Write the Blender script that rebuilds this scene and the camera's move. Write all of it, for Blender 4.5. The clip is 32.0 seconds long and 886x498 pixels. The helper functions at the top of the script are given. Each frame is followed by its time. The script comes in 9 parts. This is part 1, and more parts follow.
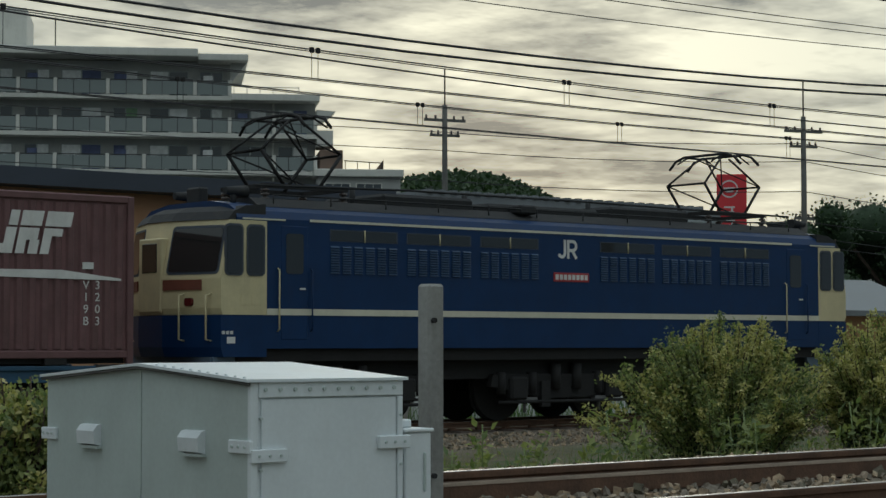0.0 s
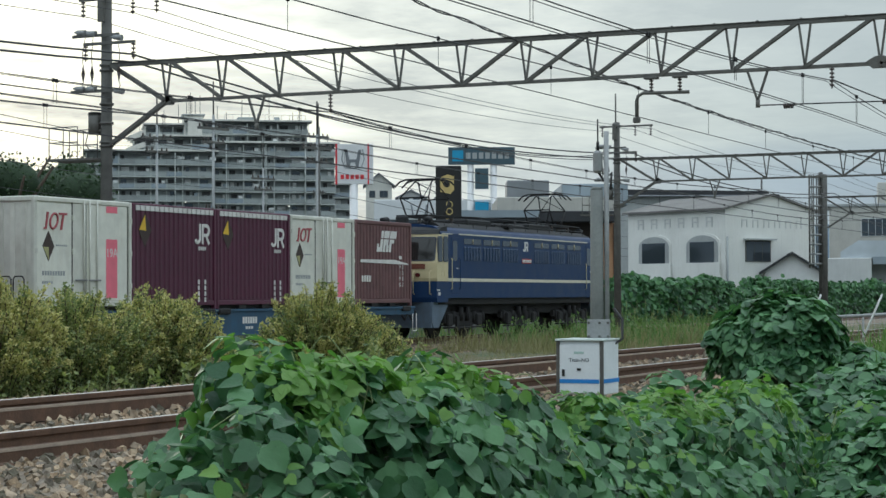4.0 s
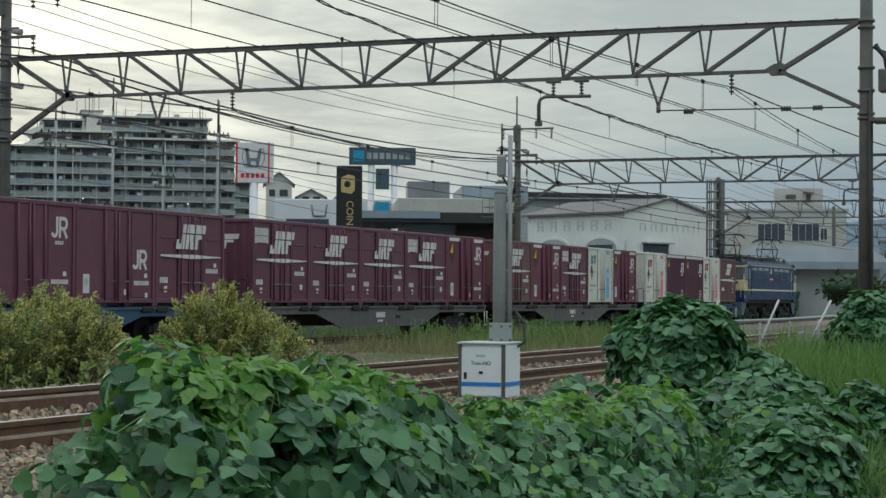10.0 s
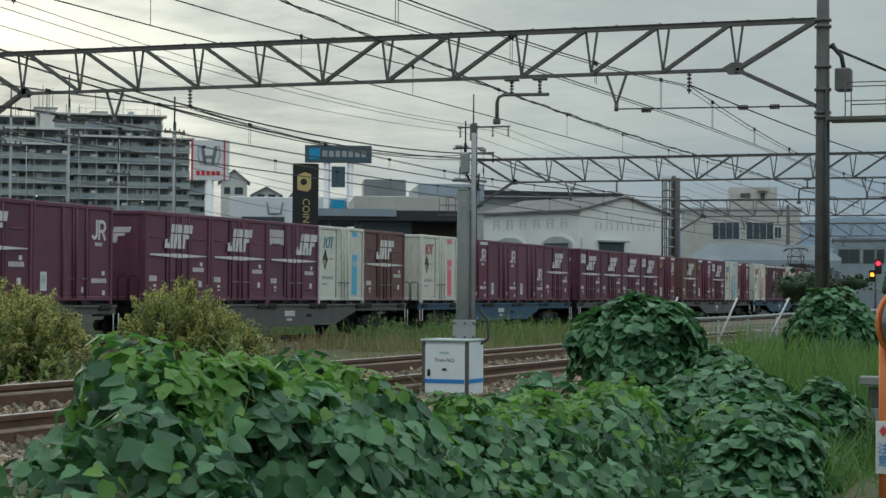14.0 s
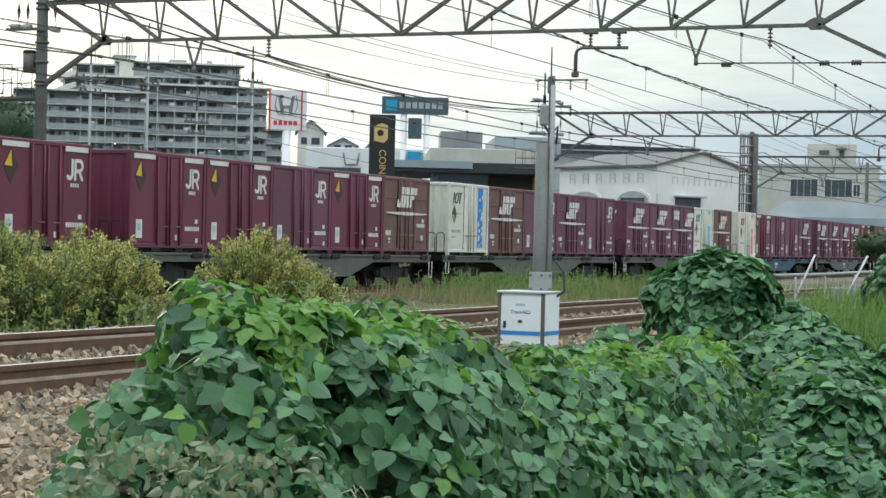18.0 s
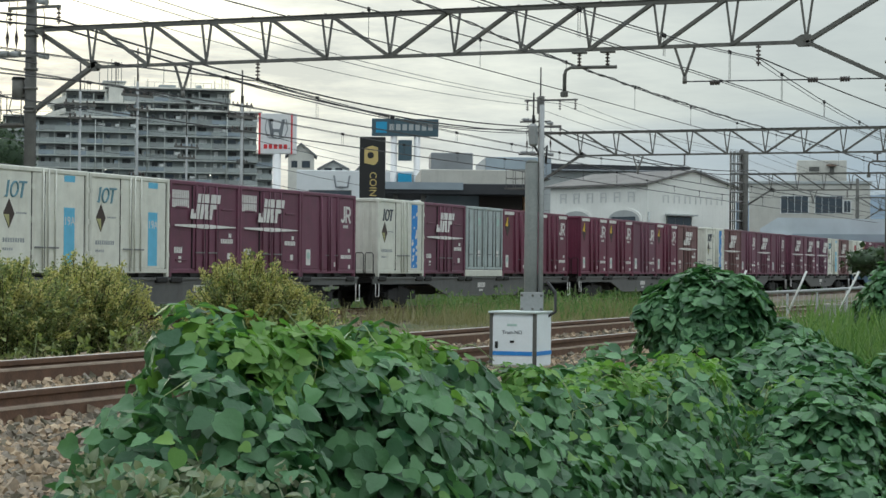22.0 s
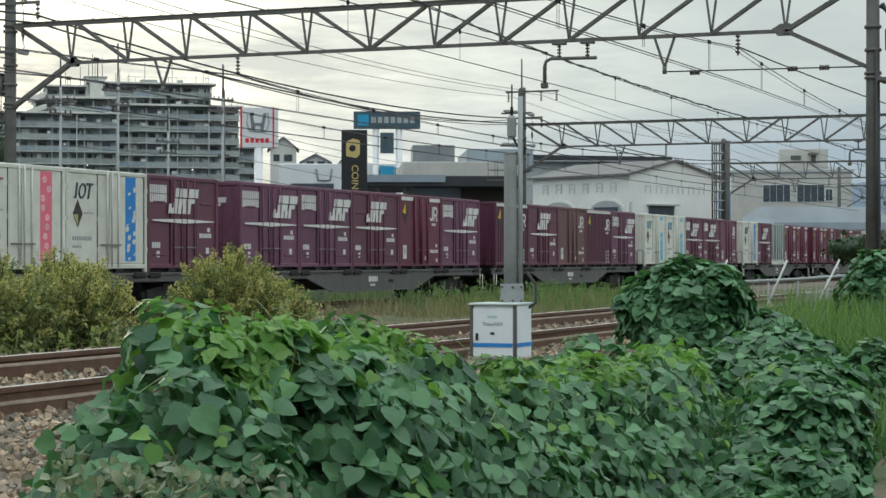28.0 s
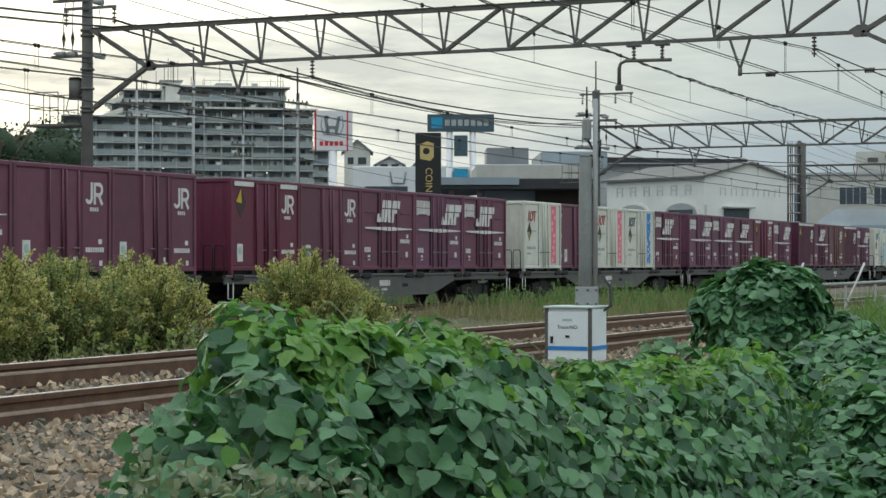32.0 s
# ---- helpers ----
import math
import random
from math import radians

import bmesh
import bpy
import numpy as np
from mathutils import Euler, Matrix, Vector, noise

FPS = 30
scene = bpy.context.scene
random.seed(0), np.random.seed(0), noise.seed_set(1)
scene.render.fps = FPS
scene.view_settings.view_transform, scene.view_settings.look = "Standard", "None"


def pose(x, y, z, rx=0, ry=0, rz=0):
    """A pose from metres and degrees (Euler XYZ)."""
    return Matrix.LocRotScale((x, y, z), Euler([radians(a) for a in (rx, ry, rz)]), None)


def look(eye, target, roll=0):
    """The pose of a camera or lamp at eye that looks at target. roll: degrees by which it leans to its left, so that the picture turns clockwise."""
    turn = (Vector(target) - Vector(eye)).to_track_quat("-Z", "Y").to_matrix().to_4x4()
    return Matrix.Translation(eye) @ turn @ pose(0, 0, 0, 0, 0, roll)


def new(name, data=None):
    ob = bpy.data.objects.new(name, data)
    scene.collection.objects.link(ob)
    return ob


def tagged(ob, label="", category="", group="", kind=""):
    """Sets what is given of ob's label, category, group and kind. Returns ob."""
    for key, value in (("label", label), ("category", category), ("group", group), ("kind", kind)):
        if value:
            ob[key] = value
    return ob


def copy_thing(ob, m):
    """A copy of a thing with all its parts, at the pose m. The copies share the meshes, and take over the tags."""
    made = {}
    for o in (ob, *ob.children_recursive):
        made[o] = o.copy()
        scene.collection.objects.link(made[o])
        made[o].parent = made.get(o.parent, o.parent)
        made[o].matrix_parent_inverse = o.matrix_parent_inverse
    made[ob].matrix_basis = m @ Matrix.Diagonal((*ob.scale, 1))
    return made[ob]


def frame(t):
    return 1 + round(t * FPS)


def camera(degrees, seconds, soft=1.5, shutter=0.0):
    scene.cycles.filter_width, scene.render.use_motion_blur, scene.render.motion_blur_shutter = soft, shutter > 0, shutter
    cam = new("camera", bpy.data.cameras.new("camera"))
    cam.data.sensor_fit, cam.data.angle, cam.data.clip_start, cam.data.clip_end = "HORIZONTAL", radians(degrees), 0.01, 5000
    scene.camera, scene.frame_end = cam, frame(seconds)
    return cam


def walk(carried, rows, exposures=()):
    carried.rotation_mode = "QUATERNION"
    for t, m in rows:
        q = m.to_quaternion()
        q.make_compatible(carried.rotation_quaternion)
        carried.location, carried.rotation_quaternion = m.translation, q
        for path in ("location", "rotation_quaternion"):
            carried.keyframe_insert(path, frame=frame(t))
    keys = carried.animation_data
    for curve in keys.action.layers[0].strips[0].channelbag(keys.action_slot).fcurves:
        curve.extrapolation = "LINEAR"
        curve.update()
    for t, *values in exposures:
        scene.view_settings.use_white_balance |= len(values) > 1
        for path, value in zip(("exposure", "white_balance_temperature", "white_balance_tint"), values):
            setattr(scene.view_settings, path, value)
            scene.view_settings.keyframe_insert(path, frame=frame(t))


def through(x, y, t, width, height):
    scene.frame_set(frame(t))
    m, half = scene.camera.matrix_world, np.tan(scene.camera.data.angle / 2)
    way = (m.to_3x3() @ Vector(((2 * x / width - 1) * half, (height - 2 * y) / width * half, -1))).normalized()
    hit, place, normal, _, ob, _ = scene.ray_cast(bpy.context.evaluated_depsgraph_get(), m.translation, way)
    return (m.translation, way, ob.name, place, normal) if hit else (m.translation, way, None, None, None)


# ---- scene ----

cam = camera(25.824, 32.0, soft=1.5)
# seconds, x, y, z, heading from +y towards +x, pitch, roll
PATH = [
    (0, 0.229, 0.171, 1.348, 39.459, 2.815, -0.047),
    (0.5, 0.160, 0.062, 1.350, 46.075, 2.865, -0.022),
    (1, 0.095, -0.050, 1.349, 50.080, 2.906, -0.426),
    (1.5, 0.140, -0.030, 1.362, 54.240, 2.922, -0.400),
    (2, 0.164, 0.027, 1.401, 57.263, 2.920, -0.150),
    (2.5, 0.129, -0.001, 1.390, 59.523, 2.277, -0.066),
    (3, 0.086, -0.036, 1.362, 60.935, 1.733, -0.077),
    (3.5, 0.057, -0.051, 1.369, 63.556, 1.394, -0.293),
    (4, 0.030, -0.072, 1.369, 65.264, 1.369, -0.188),
    (4.5, 0.030, -0.069, 1.366, 65.335, 1.342, -0.103),
    (6.5, 0.041, -0.052, 1.360, 65.810, 1.334, -0.495),
    (7, 0.044, -0.041, 1.362, 65.619, 1.336, -0.715),
    (7.5, 0.038, -0.054, 1.362, 65.551, 1.324, -0.928),
    (8, 0.039, -0.058, 1.361, 65.742, 1.324, -0.896),
    (8.5, 0.029, -0.070, 1.361, 65.808, 1.281, -0.699),
    (9, 0.036, -0.080, 1.362, 67.483, 1.294, -0.347),
    (9.5, 0.020, -0.075, 1.377, 67.568, 1.215, 0.166),
    (10, -0.014, -0.051, 1.388, 68.248, 1.381, 0.409),
    (10.5, -0.045, -0.038, 1.388, 70.140, 1.277, 0.388),
    (11, -0.051, -0.035, 1.391, 70.455, 1.315, 0.176),
    (11.5, -0.059, -0.031, 1.390, 70.528, 1.324, 0.061),
    (12, -0.054, -0.004, 1.385, 70.354, 1.314, -0.037),
    (12.5, -0.052, 0.013, 1.380, 70.120, 1.264, -0.110),
    (13, -0.040, 0.022, 1.385, 69.733, 1.414, -0.055),
    (13.5, -0.040, 0.022, 1.381, 69.638, 1.396, 0.252),
    (14, -0.053, 0.017, 1.378, 69.587, 1.337, 0.445),
    (14.5, -0.064, 0.018, 1.378, 69.278, 1.334, 0.574),
    (15, -0.063, 0.025, 1.373, 67.858, 1.219, 0.598),
    (15.5, -0.056, 0.034, 1.369, 67.528, 0.748, 0.671),
    (17.5, -0.063, 0.031, 1.365, 67.354, -0.249, 0.650),
    (18, -0.062, 0.035, 1.365, 67.388, -0.099, 1.316),
    (18.5, -0.047, 0.046, 1.364, 67.389, 0.189, 1.646),
    (19, -0.035, 0.041, 1.369, 67.442, 0.627, 1.625),
    (19.5, -0.040, 0.032, 1.369, 67.432, 0.678, 1.077),
    (20, -0.040, 0.036, 1.367, 67.501, 0.637, 0.871),
    (20.5, -0.034, 0.035, 1.365, 67.561, 0.653, 0.752),
    (21, -0.046, 0.034, 1.364, 67.548, 0.615, 0.802),
    (21.5, -0.044, 0.034, 1.364, 67.566, 0.575, 0.787),
    (22, -0.037, 0.035, 1.363, 67.622, 0.541, 0.563),
    (22.5, -0.044, 0.021, 1.365, 67.670, 0.502, 0.258),
    (23, -0.046, 0.018, 1.362, 67.739, 0.442, 0.168),
    (23.5, -0.051, 0.015, 1.362, 67.813, 0.341, 0.168),
    (24, -0.021, 0.030, 1.362, 67.803, 0.265, 0.385),
    (24.5, -0.034, 0.017, 1.366, 67.801, 0.277, 0.559),
    (25, -0.037, 0.016, 1.368, 67.811, 0.313, 0.721),
    (25.5, -0.046, 0.012, 1.366, 67.874, 0.311, 0.899),
    (27.5, -0.064, -0.023, 1.366, 68.147, 0.340, 0.129),
    (28, -0.042, -0.003, 1.366, 68.114, 0.311, -0.020),
    (28.5, -0.039, -0.010, 1.366, 68.146, 0.312, -0.197),
    (29, -0.051, -0.012, 1.367, 68.176, 0.336, -0.136),
    (29.5, -0.051, -0.011, 1.367, 68.154, 0.336, -0.134),
    (30, -0.046, -0.007, 1.364, 68.254, 0.268, -0.025),
    (30.5, -0.034, 0.001, 1.358, 68.191, 0.190, 0.131),
    (31, -0.034, 0.013, 1.353, 67.119, -0.220, 0.442),
    (31.5, -0.004, 0.030, 1.370, 65.711, 0.374, 0.110),
    (32, -0.024, 0.014, 1.367, 65.931, 0.392, 0.003),
]
# seconds, stops, kelvin, tint
EXPOSURES = [
    (0.0, -1.2, 6050.0, 5.0), (1.0, -1.42, 5900.0, 5.0), (2.0, -1.55, 5750.0, 4.0), (2.4, -1.55, 5750.0, 4.0), (2.8, -0.94, 5550.0, 7.0), (3.2, -0.6, 5550.0, 8.0), (3.6, -0.2, 5800.0, 9.0),
    (4.5, -0.2, 5900.0, 7.0), (8.0, -0.2, 6000.0, 7.5), (9.0, -0.36, 6100.0, 8.0), (9.7, -0.4, 6100.0, 8.0), (10.5, -0.5, 6000.0, 7.0), (11.5, -0.55, 6000.0, 7.0), (12.1, -0.64, 5900.0, 7.0), (12.6, -0.28, 6100.0, 8.0), (13.0, -0.26, 6100.0, 8.0), (13.6, -0.45, 6050.0, 7.5), (14.3, -0.5, 6050.0, 7.5), (15.0, -0.1, 6100.0, 8.0), (17.0, 0.3, 6200.0, 9.0), (18.0, 0.35, 6200.0, 9.0), (19.0, -0.1, 6200.0, 9.0),
    (21.0, -0.1, 6200.0, 9.0), (22.4, -0.05, 6200.0, 9.0), (23.0, -0.18, 6200.0, 9.0), (23.5, -0.05, 6200.0, 9.0), (24.0, 0.18, 6200.0, 9.0), (25.0, 0.1, 6200.0, 9.0), (28.0, -0.03, 6200.0, 9.0), (29.0, -0.18, 6200.0, 9.0), (30.0, 0.0, 6200.0, 9.0), (31.0, 0.25, 6200.0, 9.0), (31.5, 0.2, 6200.0, 9.0), (32.0, -0.15, 6200.0, 9.0)]
walk(cam, [(t, pose(x, y, z, 90 + p, 0, -h) @ pose(0, 0, 0, 0, 0, r)) for t, x, y, z, h, p, r in PATH], EXPOSURES)

# ---- light: overcast evening, the low sun behind thin cloud
SUN_AZ, SUN_EL = radians(41), radians(10)
SUN_DIR = Vector((math.sin(SUN_AZ) * math.cos(SUN_EL), math.cos(SUN_AZ) * math.cos(SUN_EL), math.sin(SUN_EL)))
world = bpy.data.worlds.new("evening_sky")
scene.world = world
world.use_nodes = True


class Nodes:
    """Short hand for wiring a node tree."""

    def __init__(self, tree):
        self.t = tree
        tree.nodes.clear()

    def add(self, kind, ins=None, operation=""):
        n = self.t.nodes.new(kind)
        if operation:
            n.operation = operation
        for k, v in (ins or {}).items():
            if isinstance(v, bpy.types.NodeSocket):
                self.t.links.new(v, n.inputs[k])
            else:
                n.inputs[k].default_value = v
        return n

    def math(self, op, a, b=0.0, clamp=False):
        n = self.add("ShaderNodeMath", {0: a, 1: b}, op)
        n.use_clamp = clamp
        return n.outputs[0]

    def vmath(self, op, a, b=(0, 0, 0)):
        n = self.add("ShaderNodeVectorMath", {0: a, 1: b}, op)
        return n.outputs["Value"] if op == "DOT_PRODUCT" else n.outputs[0]

    def mix(self, f, a, b, blend="MIX"):
        n = self.add("ShaderNodeMix")
        n.data_type, n.blend_type = "RGBA", blend
        for k, v in ((0, f), (6, a), (7, b)):
            if isinstance(v, bpy.types.NodeSocket):
                self.t.links.new(v, n.inputs[k])
            else:
                n.inputs[k].default_value = (*v, 1) if isinstance(v, tuple) and len(v) == 3 else v
        return n.outputs[2]

    def ramp(self, f, stops):
        n = self.add("ShaderNodeValToRGB", {0: f})
        e = n.color_ramp.elements
        while len(e) < len(stops):
            e.new(0.5)
        for el, (p, c) in zip(e, stops):
            el.position, el.color = p, (*c, 1)
        return n.outputs[0]

    def noise(self, vec, scale, detail=3.0, rough=0.55):
        return self.add("ShaderNodeTexNoise", {"Vector": vec, "Scale": scale, "Detail": detail, "Roughness": rough}).outputs[0]


def build_world():
    n = Nodes(world.node_tree)
    d = n.add("ShaderNodeTexCoord").outputs["Generated"]
    sep = n.add("ShaderNodeSeparateXYZ", {0: d})
    up = n.math("MAXIMUM", sep.outputs[2], 0.0)
    # cloud deck seen in perspective
    k = n.math("DIVIDE", 1.0, n.math("ADD", up, 0.07))
    flat = n.add("ShaderNodeCombineXYZ", {0: n.math("MULTIPLY", sep.outputs[0], k), 1: n.math("MULTIPLY", sep.outputs[1], k), 2: 0.0}).outputs[0]
    big = n.noise(flat, 0.55, 6, 0.62)
    fine = n.noise(flat, 2.1, 8, 0.66)
    toward = n.vmath("DOT_PRODUCT", d, tuple(SUN_DIR))
    glow = n.math("POWER", n.math("MAXIMUM", toward, 0.0), 16.0)
    wide = n.math("POWER", n.math("MAXIMUM", toward, 0.0), 10.0)
    edge = n.math("ADD", up, n.math("MULTIPLY", n.math("SUBTRACT", big, 0.5), 0.045))
    base = n.ramp(edge, [(0.0, (0.46, 0.54, 0.56)), (0.025, (0.33, 0.445, 0.54)), (0.058, (0.275, 0.395, 0.505)), (0.086, (0.52, 0.59, 0.58)), (0.15, (0.605, 0.655, 0.625)), (0.34, (0.93, 1.01, 0.99)), (1.0, (2.1, 2.26, 2.28))])
    lit = n.mix(n.math("MULTIPLY", wide, 0.78), base, (1.20, 1.21, 1.05))
    lit = n.mix(n.math("MULTIPLY", glow, 0.8), lit, (2.8, 2.58, 1.95))
    veil = n.add("ShaderNodeMapRange", {0: n.math("ADD", n.math("MULTIPLY", big, 0.55), n.math("MULTIPLY", fine, 0.45)), 1: 0.42, 2: 0.58, 3: 1.0, 4: 0.0}).outputs[0]
    dark = n.math("MULTIPLY", veil, n.math("ADD", n.math("MULTIPLY", wide, 0.86), 0.17))
    clouds = n.mix(dark, lit, (0.30, 0.35, 0.38))
    nishita = n.add("ShaderNodeTexSky")
    nishita.sky_type, nishita.sun_disc, nishita.sun_elevation, nishita.sun_rotation = "NISHITA", False, SUN_EL, SUN_AZ
    clear = n.vmath("MULTIPLY", nishita.outputs[0], (0.12, 0.12, 0.12))
    total = n.mix(0.08, clouds, clear)
    bg = n.add("ShaderNodeBackground", {"Color": total, "Strength": 1.0})
    n.add("ShaderNodeOutputWorld", {0: bg.outputs[0]})


build_world()
sun_data = bpy.data.lights.new("sun", "SUN")
sun_data.energy, sun_data.angle, sun_data.color = 0.5, radians(16), (1.0, 0.90, 0.74)
sun = new("sun", sun_data)
sun.matrix_world = look(tuple(SUN_DIR * 100), (0, 0, 0))

# ---- mesh helpers
class Mesh:
    """Collects solid pieces that become one mesh."""

    def __init__(self):
        self.v, self.f, self.s = [], [], []

    def add(self, verts, faces, smooth=False):
        o = len(self.v)
        self.v += [tuple(p) for p in verts]
        self.f += [tuple(i + o for i in q) for q in faces]
        self.s += [smooth] * len(faces)
        return self

    def box(self, x0, x1, y0, y1, z0, z1, c=0.0):
        if c <= 0:
            p = [(x, y, z) for x in (x0, x1) for y in (y0, y1) for z in (z0, z1)]
            return self.add(p, [(0, 1, 3, 2), (4, 6, 7, 5), (0, 4, 5, 1), (2, 3, 7, 6), (0, 2, 6, 4), (1, 5, 7, 3)])
        v, idx = [], {}
        for i, x in enumerate((x0, x1)):
            for j, y in enumerate((y0, y1)):
                for k, z in enumerate((z0, z1)):
                    sx, sy, sz = (c, -c)[i], (c, -c)[j], (c, -c)[k]
                    for a, p in enumerate(((x, y + sy, z + sz), (x + sx, y, z + sz), (x + sx, y + sy, z))):
                        idx[i, j, k, a] = len(v)
                        v.append(p)
        f = []
        for s in (0, 1):
            f.append([idx[s, j, k, 0] for j, k in ((0, 0), (1, 0), (1, 1), (0, 1))])
            f.append([idx[i, s, k, 1] for i, k in ((0, 0), (1, 0), (1, 1), (0, 1))])
            f.append([idx[i, j, s, 2] for i, j in ((0, 0), (1, 0), (1, 1), (0, 1))])
        for a in (0, 1):
            for b in (0, 1):
                f.append([idx[a, b, 0, 0], idx[a, b, 1, 0], idx[a, b, 1, 1], idx[a, b, 0, 1]])
                f.append([idx[a, 0, b, 0], idx[a, 1, b, 0], idx[a, 1, b, 2], idx[a, 0, b, 2]])
                f.append([idx[0, a, b, 1], idx[1, a, b, 1], idx[1, a, b, 2], idx[0, a, b, 2]])
                for k in (0, 1):
                    f.append([idx[a, b, k, 0], idx[a, b, k, 1], idx[a, b, k, 2]])
        return self.add(v, f)

    def tube(self, p, q, r, n=8, r2=None):
        p, q = Vector(p), Vector(q)
        w = (q - p).normalized()
        a = w.orthogonal().normalized()
        b = w.cross(a)
        ring = [(a * math.cos(2 * math.pi * i / n) + b * math.sin(2 * math.pi * i / n)) for i in range(n)]
        v = [p + d * r for d in ring] + [q + d * (r if r2 is None else r2) for d in ring]
        self.add(v, [(i, (i + 1) % n, n + (i + 1) % n, n + i) for i in range(n)], True)
        o = len(self.v) - 2 * n
        self.f += [tuple(o + i for i in reversed(range(n))), tuple(o + n + i for i in range(n))]
        self.s += [False, False]
        return self

    def path(self, pts, r, n=6):
        """One bent tube through all the points."""
        pts = [Vector(p) for p in pts]
        o, a = len(self.v), None
        for k, p in enumerate(pts):
            w = (pts[min(k + 1, len(pts) - 1)] - pts[max(k - 1, 0)]).normalized()
            a = w.orthogonal() if a is None else a - w * a.dot(w)
            a = a.normalized() if a.length > 1e-6 else w.orthogonal().normalized()
            b = w.cross(a)
            self.v += [tuple(p + (a * math.cos(2 * math.pi * i / n) + b * math.sin(2 * math.pi * i / n)) * r) for i in range(n)]
        for k in range(len(pts) - 1):
            for i in range(n):
                j = (i + 1) % n
                self.f.append((o + k * n + i, o + k * n + j, o + (k + 1) * n + j, o + (k + 1) * n + i))
                self.s.append(True)
        self.f += [tuple(o + i for i in reversed(range(n))), tuple(o + (len(pts) - 1) * n + i for i in range(n))]
        self.s += [False, False]
        return self

    def loose(self):
        """The separate solids of this mesh, each as a Mesh of its own."""
        root = list(range(len(self.v)))

        def find(i):
            while root[i] != i:
                root[i] = root[root[i]]
                i = root[i]
            return i

        for q in self.f:
            for i in q[1:]:
                root[find(i)] = find(q[0])
        out = {}
        for q, s in zip(self.f, self.s):
            me, ids = out.setdefault(find(q[0]), (Mesh(), {}))
            for i in q:
                if i not in ids:
                    ids[i] = len(me.v)
                    me.v.append(self.v[i])
            me.f.append(tuple(ids[i] for i in q))
            me.s.append(s)
        return [me for me, _ in out.values()]

    def prism(self, poly, axis, lo, hi):
        """A polygon in the two other axes (in order), drawn out along one."""
        put = {"x": lambda a, b, c: (c, a, b), "y": lambda a, b, c: (a, c, b), "z": lambda a, b, c: (a, b, c)}[axis]
        n = len(poly)
        v = [put(a, b, lo) for a, b in poly] + [put(a, b, hi) for a, b in poly]
        return self.add(v, [tuple(range(n)), tuple(range(2 * n - 1, n - 1, -1))] + [(i, n + i, n + (i + 1) % n, (i + 1) % n) for i in range(n)])

    def beam(self, p, q, w, h=None):
        """A square bar from p to q."""
        p, q = Vector(p), Vector(q)
        d = (q - p).normalized()
        a = d.cross(Vector((0, 0, 1)))
        a = a.normalized() if a.length > 1e-4 else Vector((1, 0, 0))
        b = a.cross(d)
        a, b = a * w / 2, b * (h or w) / 2
        v = [p - a - b, p + a - b, p + a + b, p - a + b, q - a - b, q + a - b, q + a + b, q - a + b]
        return self.add(v, [(3, 2, 1, 0), (4, 5, 6, 7), (0, 1, 5, 4), (1, 2, 6, 5), (2, 3, 7, 6), (3, 0, 4, 7)])

    def data(self, name, material):
        me = bpy.data.meshes.new(name)
        me.from_pydata(self.v, [], self.f)
        me.polygons.foreach_set("use_smooth", self.s)
        bm = bmesh.new()
        bm.from_mesh(me)
        bmesh.ops.recalc_face_normals(bm, faces=bm.faces)
        bm.to_mesh(me)
        bm.free()
        me.materials.append(material)
        return me


def part(name, mesh, material, parent=None, label="", m=None):
    """One mesh object under a thing or a part."""
    ob = new(name, mesh.data(name, material) if isinstance(mesh, Mesh) else mesh)
    if parent is not None:
        ob.parent = parent
    if m is not None:
        ob.matrix_basis = m
    return tagged(ob, label)


def parts(name, mesh, material, parent, label=""):
    """Each separate solid of the mesh as a part of its own."""
    for me in mesh.loose():
        part(name, me, material, parent, label)


def thing(name, label, category, group="", m=None, kind=""):
    ob = new(name)
    ob.empty_display_size = 0.2
    if m is not None:
        ob.matrix_basis = m
    return tagged(ob, label, category, group, kind)


def words(name, text, size, material, parent, m, label="", align="CENTER", depth=0.003):
    cu = bpy.data.curves.new(name, "FONT")
    cu.body, cu.size, cu.extrude, cu.align_x, cu.align_y = text, size, depth, align, "CENTER"
    tmp = bpy.data.objects.new("tmp", cu)
    me = bpy.data.meshes.new_from_object(tmp)
    bpy.data.objects.remove(tmp)
    me.materials.append(material)
    return part(name, me, material, parent, label, m)


